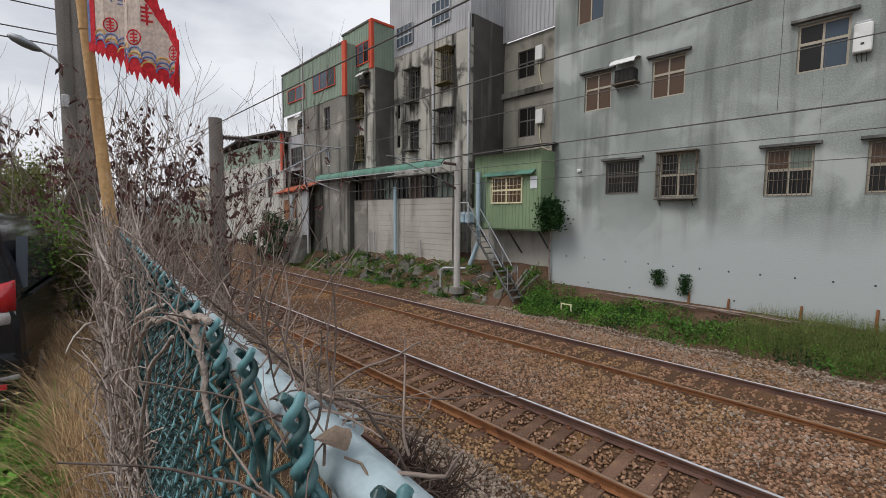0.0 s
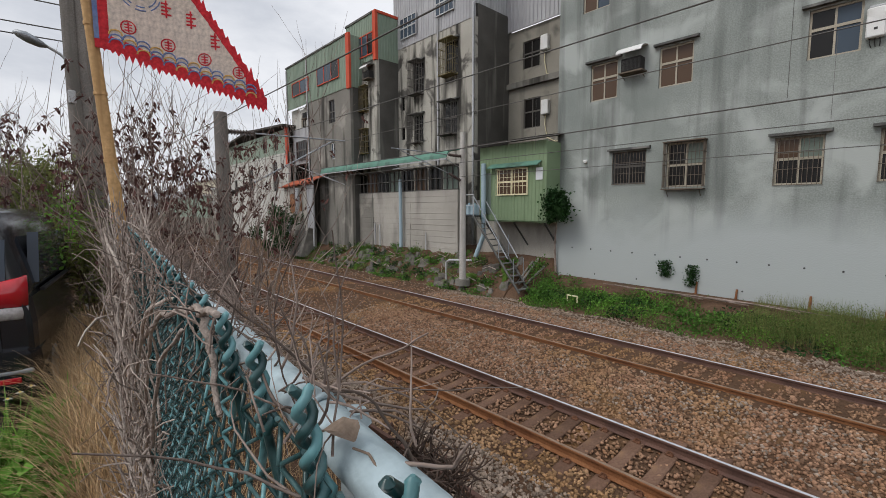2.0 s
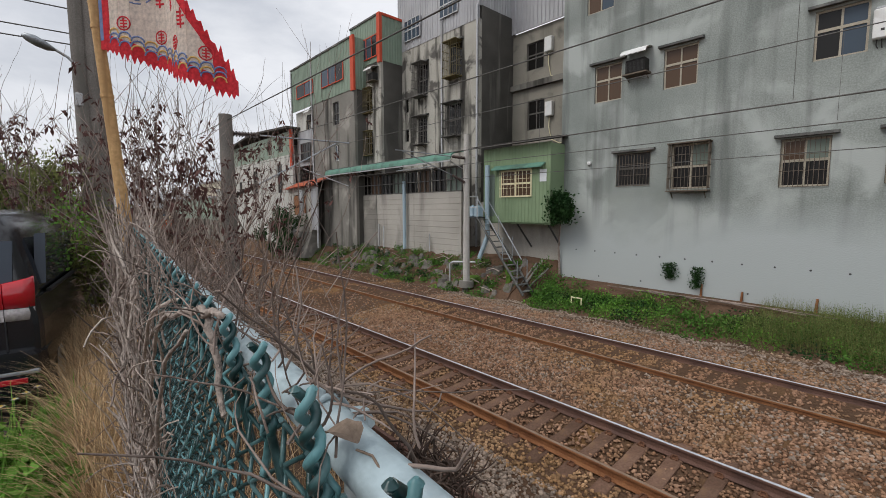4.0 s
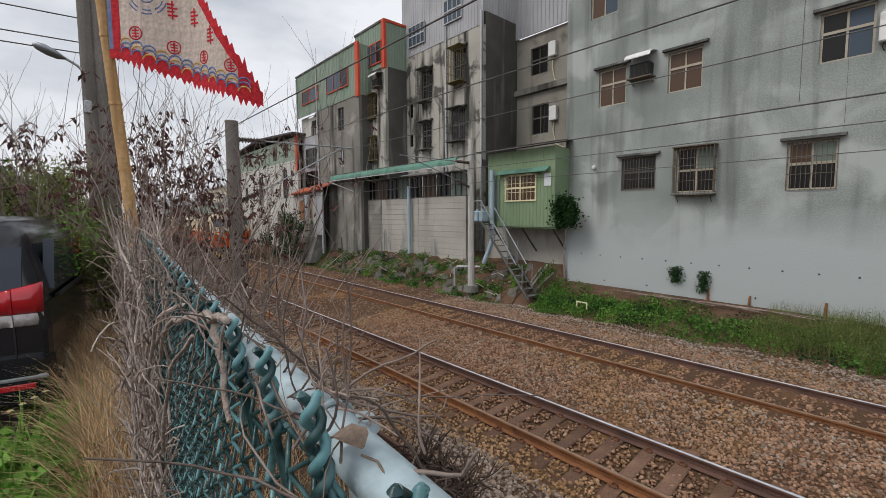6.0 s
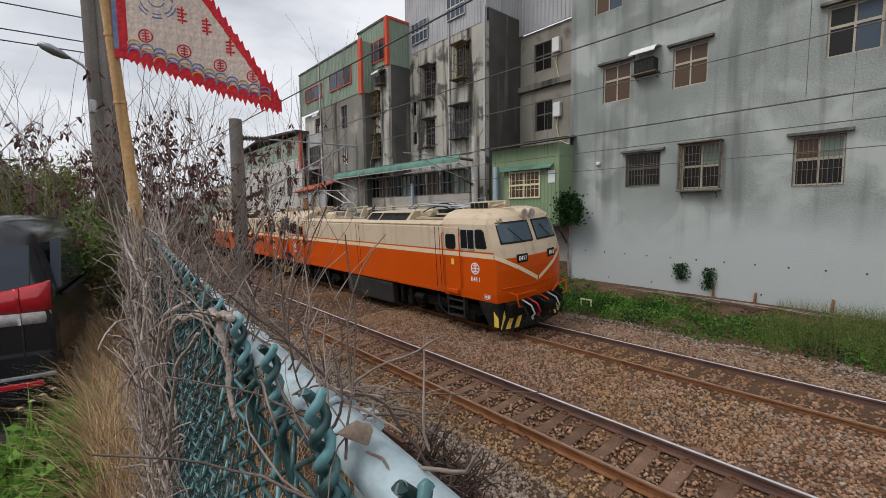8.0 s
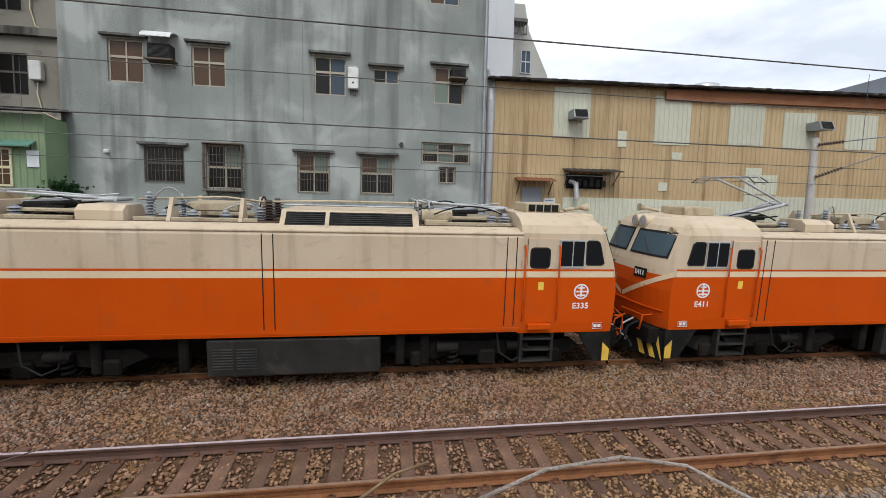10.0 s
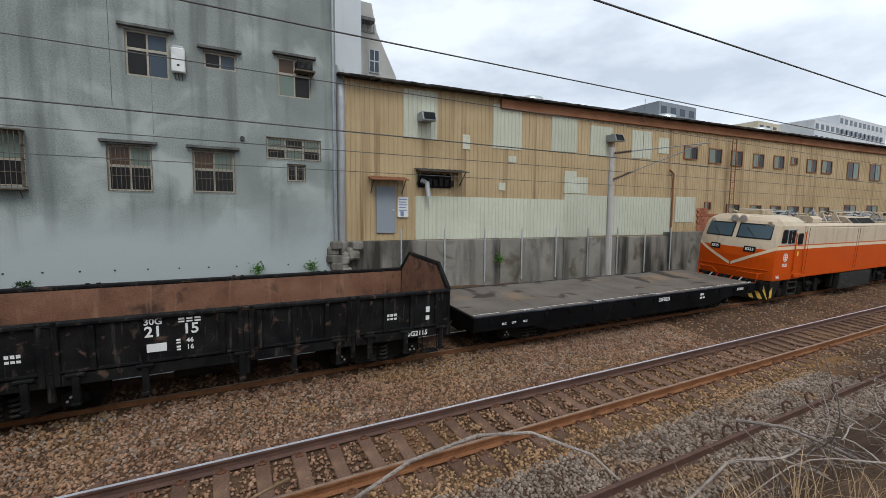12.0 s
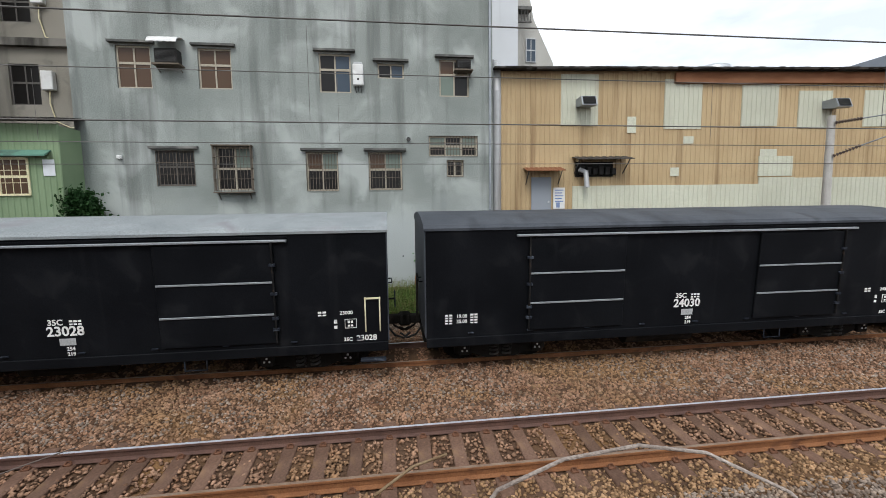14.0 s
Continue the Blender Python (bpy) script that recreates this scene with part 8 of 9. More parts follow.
def clump(r, centre, radius, n, flat=1.0):
    """Random places in an uneven clump."""
    p = r.normal(size=(n, 3)) * 0.5
    p[:, 2] *= flat
    lump = 1 + 0.35 * np.sin(p[:, 0] * 5 + centre[0]) * np.cos(p[:, 1] * 5)
    return np.array(centre) + p * radius * lump[:, None]


def on_ground(r, x0, x1, y0, y1, n):
    xs, ys = r.uniform(x0, x1, n), r.uniform(y0, y1, n)
    return np.array([(a, b, ground_height(a, b)) for a, b in zip(xs, ys)])


R = np.random.RandomState(21)

# weeds on the bank below the grey house
def weed_bank(name, spots, leaves, size, mat, label, seed):
    pts = []
    for (cx, cy, rad, height) in spots:
        m = max(8, int(leaves * rad * rad))
        a = R.uniform(0, 2 * np.pi, m)
        d = rad * np.sqrt(R.rand(m))
        xs, ys = cx + d * np.cos(a) * 1.4, cy + d * np.sin(a)
        keep = ys < 15.92
        zs = np.array([ground_height(p, q) for p, q in zip(xs, ys)]) + R.rand(m) ** 1.3 * height * (1 - 0.6 * d / rad)
        pts.append(np.stack([xs, ys, zs], 1)[keep])
    return tagged(new(name, leaf_mesh(name, np.concatenate(pts), size, mat, seed)), label, "weeds", kind="stuff")


rr = random.Random(9)
ledge = Shape()
lx_ = [-9.9 + 0.3 * k for k in range(28)]
ledge.loft([[(x, 14.55 + 0.12 * math.sin(2.3 * x) + rr.uniform(-0.06, 0.06), 0.10), (x, 14.75 + rr.uniform(-0.08, 0.08), 0.42 + rr.uniform(-0.05, 0.05)), (x, 14.95 + 0.1 * math.sin(x), 0.66 - 0.012 * (x + 9.9) + rr.uniform(-0.05, 0.05)),
             (x, 15.3, 0.72 - 0.012 * (x + 9.9) + rr.uniform(-0.08, 0.08)), (x, 15.97, 0.76 - 0.012 * (x + 9.9)), (x, 15.97, 0.0)] for x in lx_])
solid("earth_ledge", ledge, "soil", "brown earth ledge along the foot of the grey house", "earth", kind="structure")
for mat_, seed_, n_, size_, lab_ in (("leaf", 3, 52, 0.055, "low broad-leaved green weeds in clumps on the bank"), ("leaf_bright", 4, 26, 0.05, "fresh bright green weeds on the bank"), ("leaf_mid", 5, 24, 0.045, "light green creeping weeds at the ballast edge"), ("leaf_dark", 6, 16, 0.055, "dark green weeds on the bank")):
    spots = [(rr.uniform(-9.8, 0.5), rr.choice((13.35, 13.55, 13.8, 14.1, 14.4, 14.7, 14.9)) + rr.uniform(-0.15, 0.15), rr.uniform(0.18, 0.5), rr.uniform(0.15, 0.42)) for _ in range(n_)]
    weed_bank("bank_weeds", spots, 1500, size_, mat_, lab_, seed_)
spots = [(rr.uniform(-9.9, -8.6), rr.uniform(13.8, 15.3), 0.4, 0.75) for _ in range(7)] + [(rr.uniform(1.0, 6.0), rr.uniform(13.5, 15.5), rr.uniform(0.3, 0.6), rr.uniform(0.2, 0.4)) for _ in range(22)]
weed_bank("bank_weeds", spots, 1400, 0.06, "leaf", "taller green weeds beside the stair and the works", 9)
spots = [(rr.uniform(-2.9, 0.9), rr.uniform(13.5, 15.6), rr.uniform(0.4, 0.7), rr.uniform(0.5, 0.85)) for _ in range(34)]
weed_bank("bank_weeds", spots, 2200, 0.022, "leaf_mid", "tall feathery yellow-green weeds on the bank", 10)
roots = on_ground(R, -2.9, 1.2, 13.3, 15.8, 5200)
tagged(new("bank_grass", blade_mesh("bank_grass", roots, 0.5, 0.003, "leaf_olive", 6)), "tall fine olive grass on the bank", "grass", kind="stuff")
roots = on_ground(R, -10, 30, 13.2, 15.9, 1500)
tagged(new("bank_grass", blade_mesh("bank_grass", roots, 0.18, 0.005, "leaf", 7)), "short green grass on the bank", "grass", kind="stuff")
spots = [(rr.uniform(-33, -10.5), rr.uniform(12.7, 14.6), rr.uniform(0.25, 0.6), rr.uniform(0.15, 0.35)) for _ in range(60)]
weed_bank("rubble_weeds", spots, 800, 0.06, "leaf", "green weeds among the rubble below the yard wall", 8)
spots = [(rr.uniform(-27, -13), rr.uniform(12.7, 14.3), rr.uniform(0.2, 0.45), rr.uniform(0.1, 0.25)) for _ in range(26)]
weed_bank("rubble_weeds", spots, 900, 0.05, "leaf_bright", "bright moss and weeds on the rubble", 9)

# rubble bank of stained blocks on the far left
for k in range(46):
    x, y = rr.uniform(-28, -10.6), rr.uniform(12.9, 14.5)
    z = ground_height(x, y)
    sx, sy, sz = rr.uniform(0.2, 0.55), rr.uniform(0.15, 0.4), rr.uniform(0.12, 0.35)
    s = Shape()
    pts = []
    for q in range(3):
        zz = z - 0.1 + (sz + 0.1) * q / 2
        pts.append([(x + sx * (1 - 0.18 * q) * math.cos(2 * math.pi * j / 7) * rr.uniform(0.8, 1.15), y + sy * (1 - 0.18 * q) * math.sin(2 * math.pi * j / 7) * rr.uniform(0.8, 1.15), zz + rr.uniform(-0.03, 0.03)) for j in range(7)])
    s.loft(pts)
    solid("boulder", s, "rock" if k % 4 else "moss", "dark mossy boulder in the rubble bank", "rock", "rubble boulders")
# earth heap with stones, roots and weeds against the yard wall
heap = Shape()
hx_ = [-27.5 + 0.4 * k for k in range(43)]
heap.loft([[(x, 12.75 + 0.15 * math.sin(x * 1.7), -0.15)] + [(x + rr.uniform(-0.1, 0.1), 13.0 + 0.35 * j, 0.05 + 0.24 * j + rr.uniform(-0.14, 0.14)) for j in range(6)] + [(x, 15.3, 1.35), (x, 15.3, -0.15)] for x in hx_])
solid("earth_heap", heap, "soil", "dark brown earth heap below the yard wall", "earth", kind="structure")
for k in range(90):
    x, y = rr.uniform(-27, -10.8), rr.uniform(12.9, 14.8)
    z = 0.05 + 0.24 * (y - 13.0) / 0.35
    w = rr.uniform(0.08, 0.24)
    pts = [[(x + w * (1.2 - 0.35 * q) * math.cos(2 * math.pi * j / 7) * rr.uniform(0.7, 1.2), y + w * (1 - 0.35 * q) * math.sin(2 * math.pi * j / 7) * rr.uniform(0.7, 1.2), z - 0.08 + w * 0.75 * q + rr.uniform(-0.02, 0.02)) for j in range(7)] for q in range(3)]
    solid("boulder", Shape().loft(pts), "rock", "small grey stone in the earth heap", "rock", "heap stones")
for mat_, n_, sz_, lab_, sd_ in (("leaf", 46, 0.06, "green weeds growing on the earth heap", 71), ("leaf_mid", 26, 0.05, "light green weeds on the earth heap", 72), ("leaf_dark", 26, 0.06, "dark creeping weeds on the earth heap", 73)):
    c = []
    for k in range(n_):
        x, y = rr.uniform(-27, -10.8), rr.uniform(12.85, 14.9)
        c.append(clump(R, (x, y, 0.10 + 0.24 * (y - 13.0) / 0.35), 0.34, 150, 0.55))
    tagged(new("heap_weeds", leaf_mesh("heap_weeds", np.concatenate(c), sz_, mat_, sd_)), lab_, "weeds", kind="stuff")
s = Shape()
for k in range(60):
    x, y = rr.uniform(-26, -11), rr.uniform(12.9, 14.6)
    z = 0.16 + 0.24 * (y - 13.0) / 0.35
    a = rr.uniform(0, 6.3)
    s.tube([(x, y, z), (x + 0.35 * math.cos(a), y + 0.2 * math.sin(a), z + 0.12), (x + 0.75 * math.cos(a), y + 0.35 * math.sin(a), z + rr.uniform(0.0, 0.3))], rr.uniform(0.012, 0.03), 5, 0.5)
solid("dead_branches", s, "twig_pale", "dead sticks and roots strewn over the earth heap", "branches", kind="stuff")
s = Shape()
x = -14.1
s.tube([(x, 13.2, 0.3), (x, 13.2, 1.15), (x + 0.1, 13.3, 1.25), (x + 1.2, 13.6, 1.3)], 0.045, 7)
solid("drain_pipe", s, "galv", "bent pale drain pipe sticking out of the rubble", "pipe", "drain pipes")
s = Shape()
s.box(-8.15, -7.72, 13.58, 13.61, 0.05, 0.09).box(-8.15, -7.72, 13.58, 13.61, 0.45, 0.49).box(-8.15, -8.11, 13.581, 13.609, 0.09, 0.45).box(-7.76, -7.72, 13.581, 13.609, 0.09, 0.45)
solid("sign_frame", s, "bars_cream", "small empty cream frame standing in the weeds", "sign")
s = Shape()
for k in range(9):
    s.tube([(-7.6 + 0.5 * k, 15.2 - 0.1 * (k % 3), 0.76 + 0.03 * (k % 2)), (-6.9 + 0.55 * k, 15.05, 0.78), (-6.0 + 0.6 * k, 15.1 - 0.12 * (k % 2), 0.72)], 0.018, 5)
solid("dead_branches", s, "twig", "dead brown branches lying along the wall foot", "branches", kind="stuff")

# ivy on the wall corner and two tufts on the wall
ivy = np.concatenate([clump(R, (-9.72 + 0.26 * math.sin(k * 2.4), 15.2, 3.65 + 0.32 * math.cos(k * 1.7)), 0.30, 520) for k in range(9)])
ivy = ivy[ivy[:, 1] < 15.95]
tree = thing("ivy_bush", "dark green ivy bush growing from the wall corner", "bush")
part("crown", leaf_mesh("crown", ivy, 0.085, "leaf_dark", 12), "leaf_dark", tree)
part("stem", Shape().tube([(-10.1, 15.9, 0.8), (-10.15, 15.85, 2.0), (-10.0, 15.75, 3.3)], 0.05, 6, 0.6), "twig", tree)
for x, z, h in ((-5.70, 1.5, 0.32), (-4.83, 1.35, 0.42)):
    p = np.stack([R.normal(x, 0.10, 500), 15.96 - np.abs(R.normal(0, 0.07, 500)), z + R.uniform(-h, h * 0.7, 500)], 1)
    tagged(new("wall_tuft", leaf_mesh("wall_tuft", p, 0.045, "leaf_dark", 13)), "dark green tuft growing out of the rendered wall", "plant", "wall tufts")
for x in (1.2, 3.0, 10.9):
    p = clump(R, (x, 15.8 if x < 5 else 15.3, 1.7), 0.2, 160)
    tagged(new("wall_tuft", leaf_mesh("wall_tuft", p, 0.05, "leaf", 14)), "small green plant growing at the wall", "plant", "wall tufts")


# bare trees with hanging dead leaves
def bare_tree(x, y, z, height, spread, seed, leaves=260, label="bare thin tree with dead brown leaves hanging on"):
    q = random.Random(seed)
    t = thing("bare_tree", label, "tree", "bare trees")
    wood = Shape()
    ends = []

    def grow(p, d, length, r, depth):
        pts = [p]
        for _ in range(5):
            d = (d + Vector((q.uniform(-0.16, 0.16), q.uniform(-0.16, 0.16), 0.06))).normalized()
            p = p + d * length / 5
            pts.append(p)
        wood.tube(pts, r, 5, 0.5)
        if depth == 0:
            ends.append(pts)
            return
        for j in range(q.choice((2, 3, 3))):
            base = pts[q.choice((2, 3, 4, 5))]
            nd = (d + Vector((q.uniform(-1, 1) * spread, q.uniform(-1, 1) * spread, q.uniform(-0.1, 0.5)))).normalized()
            grow(base, nd, length * q.uniform(0.55, 0.8), r * 0.55, depth - 1)
        if depth < 3:
            ends.append(pts)

    for j in range(3):
        grow(Vector((x + q.uniform(-0.15, 0.15), y + q.uniform(-0.15, 0.15), z)), Vector((q.uniform(-0.25, 0.25), q.uniform(-0.3, 0.3), 1)).normalized(), height * q.uniform(0.4, 0.55), 0.017, 3)
    part("trunk", wood, "twig", t)
    pts = []
    low_ends = [e for e in ends if e[0].z < z + height * 0.72] or ends
    for _ in range(max(8, leaves // 7)):
        c = q.choice(q.choice(low_ends)[2:])
        for _ in range(q.randint(3, 8)):
            pts.append((c.x + q.gauss(0, 0.028), c.y + q.gauss(0, 0.028), c.z - abs(q.gauss(0, 0.035))))
    part("crown", leaf_mesh("crown", np.array(pts), 0.033, "dead_leaf", seed, 2.8, -1.4), "dead_leaf", t, "curled dark brown dead leaves")


for i, (x, y, h, n) in enumerate(((-6.6, 0.95, 3.4, 420), (-7.2, 1.5, 3.6, 420), (-8.2, 1.0, 3.2, 300), (-7.6, 2.1, 3.4, 420), (-9.2, 2.3, 3.6, 300), (-8.6, 2.9, 3.9, 160), (-5.6, 1.5, 2.4, 260), (-9.2, 0.2, 3.4, 200), (-9.6, -0.7, 3.6, 260), (-8.6, -0.25, 3.3, 160), (-9.8, 3.2, 3.2, 160), (-10.5, 1.2, 3.0, 260), (-6.2, 1.2, 3.4, 520), (-6.9, 1.9, 3.3, 460), (-5.9, 0.95, 2.7, 380), (-7.9, -0.1, 3.0, 320))):
    bare_tree(x, y, min(1.7, ground_height(x, y)), h * 1.15 + (1.2 if y > 1.8 else 0), 0.75, 40 + i, n)

# dry tangle along the fence
def tangle(name, count, box, length, radius, mat, label, seed, droop=0.0, curl=0.5, axis=(0, 0, 0.4), cross=1.0):
    q = random.Random(seed)
    s = Shape()
    for _ in range(count):
        x_ = q.uniform(box[0], box[1])
        p = Vector((x_, q.uniform(box[2] * (min(1.0, (x_ / 4.5) ** 2) if box[2] < 0 else 1.0), box[3]), q.uniform(box[4], box[5])))
        if box[0] < -1:
            p.y += 0.083 * -p.x
        d = Vector((q.uniform(-1, 1), q.uniform(-1, 1) * cross, q.uniform(-0.5, 0.8))) + Vector(axis)
        d.normalize()
        pts, st = [p], length * q.uniform(0.4, 1.3) / 7
        bend = Vector((q.uniform(-1, 1), q.uniform(-1, 1) * cross, q.uniform(-1, 1))) * curl
        for _ in range(7):
            d = (d + bend * 0.35 + Vector((q.uniform(-1, 1), q.uniform(-1, 1), q.uniform(-1, 1))) * 0.18 + Vector((0, 0, -droop))).normalized()
            p = p + d * st
            pts.append(p)
        s.tube(pts, radius * q.uniform(0.5, 1.4), 4, 0.45)
    return solid(name, s, mat, label, "brush", kind="stuff")


tangle("dry_brush", 900, (-4.8, -1.7, -0.05, 0.13, 1.75, 3.42), 0.36, 0.0042, "twig", "tangled dry grey-brown vines on the fence", 31, cross=0.15)
tangle("dry_brush", 800, (-4.6, -1.3, -0.05, 0.12, 2.0, 3.46), 0.30, 0.0042, "twig_pale", "pale dead vine stems woven into the fence", 32, cross=0.15)
tangle("dry_brush", 620, (-8.0, -3.6, 0.05, 0.6, 1.9, 3.40), 0.6, 0.0045, "twig", "tangled dry brush beyond the fence", 33, cross=0.4)
tangle("dry_brush", 420, (-9.5, -3.6, 0.3, 1.7, 1.3, 2.75), 0.8, 0.005, "twig_pale", "dry brush on the bank above the stones", 34)
tangle("dry_brush", 110, (-5.2, -2.6, 0.25, 0.9, 1.4, 2.6), 0.5, 0.004, "twig", "dry stems on the bank below the fence", 35)
tangle("fence_vines", 330, (-1.6, -0.22, 0.075, 0.17, 3.44, 3.476), 0.14, 0.0012, "twig", "thin dry vine curled over the top rail", 36, curl=1.2, cross=0.7)
tangle("dry_brush", 120, (4.2, 7.5, 0.9, 2.0, 0.7, 1.8), 0.9, 0.008, "twig_pale", "dead pale branches heaped on the bank", 37, axis=(0.3, 0, 0))
tangle("dry_brush", 110, (3.9, 7.0, 0.8, 1.9, 0.8, 1.7), 0.7, 0.007, "twig", "dark dead branches heaped on the bank", 38, axis=(0.3, 0, 0))
tangle("dry_brush", 380, (-0.29, -0.22, 0.195, 0.235, 3.37, 3.415), 0.032, 0.0009, "twig_dark", "shaggy dark dry tuft below the top rail", 41, curl=1.5)
# thick weathered vine stems over the fence
for pts, r_ in (([(-1.75, 0.22, 3.18), (-1.48, 0.204, 3.27), (-1.1, 0.17, 3.39), (-0.80, 0.147, 3.45), (-0.60, 0.13, 3.495), (-0.47, 0.12, 3.512)], 0.0065),
                ([(-2.6, 0.30, 2.3), (-2.13, 0.258, 2.84), (-1.85, 0.235, 3.07), (-1.5, 0.205, 3.25), (-1.2, 0.18, 3.38)], 0.0075),
                ([(-0.56, 0.128, 3.50), (-0.536, 0.125, 3.475), (-0.514, 0.124, 3.44), (-0.482, 0.121, 3.40)], 0.005),
                ([(-1.9, 0.20, 3.0), (-1.55, 0.18, 3.22), (-1.3, 0.17, 3.36), (-1.05, 0.18, 3.43), (-0.85, 0.19, 3.455)], 0.006),
                ([(-2.3, 0.2, 3.25), (-1.9, 0.16, 3.3), (-1.5, 0.13, 3.28)], 0.005),
                ([(-1.3, 0.16, 3.0), (-1.1, 0.15, 3.2), (-0.95, 0.14, 3.33), (-0.72, 0.135, 3.44)], 0.005)):
    s = Shape()
    fine_ = []
    for a, b in zip(pts[:-1], pts[1:]):
        fine_ += [Vector(a).lerp(Vector(b), u) + Vector((rr.uniform(-1, 1), rr.uniform(-1, 1), rr.uniform(-1, 1))) * 0.004 for u in (0, 0.33, 0.66)]
    s.tube(fine_ + [Vector(pts[-1])], r_, 7, 0.6)
    solid("vine_stem", s, "twig_pale", "thick weathered grey vine stem gripping the fence", "vine", "vine stems")
# a shrivelled leaf caught on the top rail
leaf_ = Shape()
rows_ = []
for j in range(8):
    u = j / 7
    w_ = 0.0012 + 0.010 * math.sin(math.pi * u) ** 0.8 * (1 + 0.25 * math.sin(9 * u))
    c_ = Vector((-0.268 + 0.032 * u, 0.128 + 0.010 * u, 3.4635 + 0.007 * math.sin(2.6 * u)))
    rows_.append([tuple(c_ + Vector((-0.3 * w_, -w_, 0.35 * w_))), tuple(c_), tuple(c_ + Vector((0.3 * w_, w_, 0.75 * w_)))])
leaf_.loft(rows_, closed=False, caps=False)
leaf_.tube([(-0.238, 0.138, 3.462), (-0.225, 0.142, 3.462), (-0.21, 0.140, 3.458)], 0.0009, 5)
solid("dead_leaf", leaf_, "straw_leaf", "shrivelled brown leaf caught on the top rail", "leaf")
for pts in ([(0.24, 1.12, 2.74), (0.29, 1.11, 2.82), (0.48, 1.10, 2.90), (0.67, 1.04, 2.96), (0.80, 0.95, 2.98), (0.91, 0.82, 2.95), (0.95, 0.76, 2.9)],
            [(4.73, 2.37, 1.5), (4.9, 2.0, 1.55), (4.95, 1.6, 1.5), (4.86, 1.26, 1.5), (5.0, 0.9, 1.6)], [(3.1, 2.5, 1.0), (3.4, 2.4, 0.8), (3.9, 2.3, 0.95), (4.3, 2.2, 1.25), (4.7, 2.0, 1.3), (5.2, 1.7, 1.1)]):
    s = Shape()
    s.tube(pts, 0.007 if pts[0][0] < 1 else 0.020, 6, 0.6)
    solid("fallen_branch", s, "twig_pale", "bent pale dead branch over the bank", "branch", "fallen branches")
s = Shape()
s.tube([(-3.55, 3.2, -0.1), (-3.72, 3.15, 0.4), (-3.80, 3.12, 0.75)], 0.035, 6, 0.7)
solid("broken_stake", s, "twig_pale", "broken weathered stake in the stones", "stake")
s = Shape()
s.tube([(-0.25, 5.0, 0.1), (0.25, 5.4, 0.18), (0.75, 5.75, 0.1)], 0.02, 6)
solid("dry_reed", s, "straw", "dry straw-coloured reed lying over the rail", "reed")

# straw and green plants by the van
roots = on_ground(R, -7.4, -1.6, 0.08, 0.42, 5200)
u_ = R.uniform(-7.0, -2.6, 5200)
v_ = R.uniform(0.004, 0.062, 5200) * -u_
roots = np.concatenate([roots[roots[:, 1] > 0.16 - 0.05 * (roots[:, 0] + 4.5)], np.array([(a_, b_, ground_height(a_, b_)) for a_, b_ in zip(u_, v_)])])
tagged(new("dry_grass", blade_mesh("dry_grass", roots, 0.62, 0.0028, "straw", 15, 0.95)), "tall dry straw-coloured grass beside the fence", "grass", kind="stuff")
roots = on_ground(R, -5.4, -1.4, -0.35, 0.3, 6000)
roots = roots[roots[:, 1] > -0.02 + 0.35 * np.maximum(0, roots[:, 0] + 3.9)]
tagged(new("dry_grass", blade_mesh("dry_grass", roots, 0.26, 0.003, "straw", 16, 0.9)), "matted dry grass on the bank", "grass", kind="stuff")
roots = on_ground(R, -9, 4, 0.5, 2.6, 3500)
tagged(new("dry_grass", blade_mesh("dry_grass", roots, 0.4, 0.004, "straw", 17, 1.0)), "dry grass on the slope below the fence", "grass", kind="stuff")
roots = np.concatenate([on_ground(R, -4.7, -3.7, -0.12, 0.14, 90), on_ground(R, -4.4, -3.1, -0.5, 0.0, 130)])
tagged(new("green_grass", blade_mesh("green_grass", roots, 0.5, 0.006, "leaf_bright", 18, 0.7)), "fresh green grass by the van", "grass", kind="stuff")
p = np.concatenate([clump(R, (rr.uniform(-4.15, -2.9), rr.uniform(-0.5, -0.02), 1.84 + rr.uniform(0, 0.26)), 0.17, 38, 0.6) for _ in range(34)])
tagged(new("herb_leaves", leaf_mesh("herb_leaves", p, 0.062, "leaf_bright", 19, 1.5, 0.1)), "bright green herbs with broad leaves", "herbs", kind="stuff")
p = np.concatenate([clump(R, (rr.uniform(-4.6, -3.0), rr.uniform(-0.55, 0.0), 1.83), 0.18, 50, 0.5) for _ in range(22)])
tagged(new("herb_leaves", leaf_mesh("herb_leaves", p, 0.05, "leaf", 20)), "green ground herbs in the dry grass", "herbs", kind="stuff")
for k in range(4):
    x, y = -4.25 - 0.10 * k, -0.37 + 0.06 * k
    f = thing("daisy", "small white daisy with a yellow centre on a thin stem", "flower", "white daisies")
    part("stem", Shape().tube([(x, y, 1.75), (x + 0.02, y, 2.0), (x + 0.01, y + 0.01, 2.24)], 0.003, 5), "leaf", f)
    for j in range(5):
        a = j * 1.2566
        part("petal", Shape().quad((x + 0.01, y + 0.01, 2.24), (x + 0.01 + 0.018 * math.cos(a - 0.4), y + 0.01 + 0.018 * math.sin(a - 0.4), 2.245), (x + 0.01 + 0.026 * math.cos(a), y + 0.01 + 0.026 * math.sin(a), 2.243), (x + 0.01 + 0.018 * math.cos(a + 0.4), y + 0.01 + 0.018 * math.sin(a + 0.4), 2.245)), "white_plastic", f)
    part("centre", Shape().rod((x + 0.01, y + 0.01, 2.243), (x + 0.01, y + 0.01, 2.252), 0.007, n=8), "yellow_label", f)


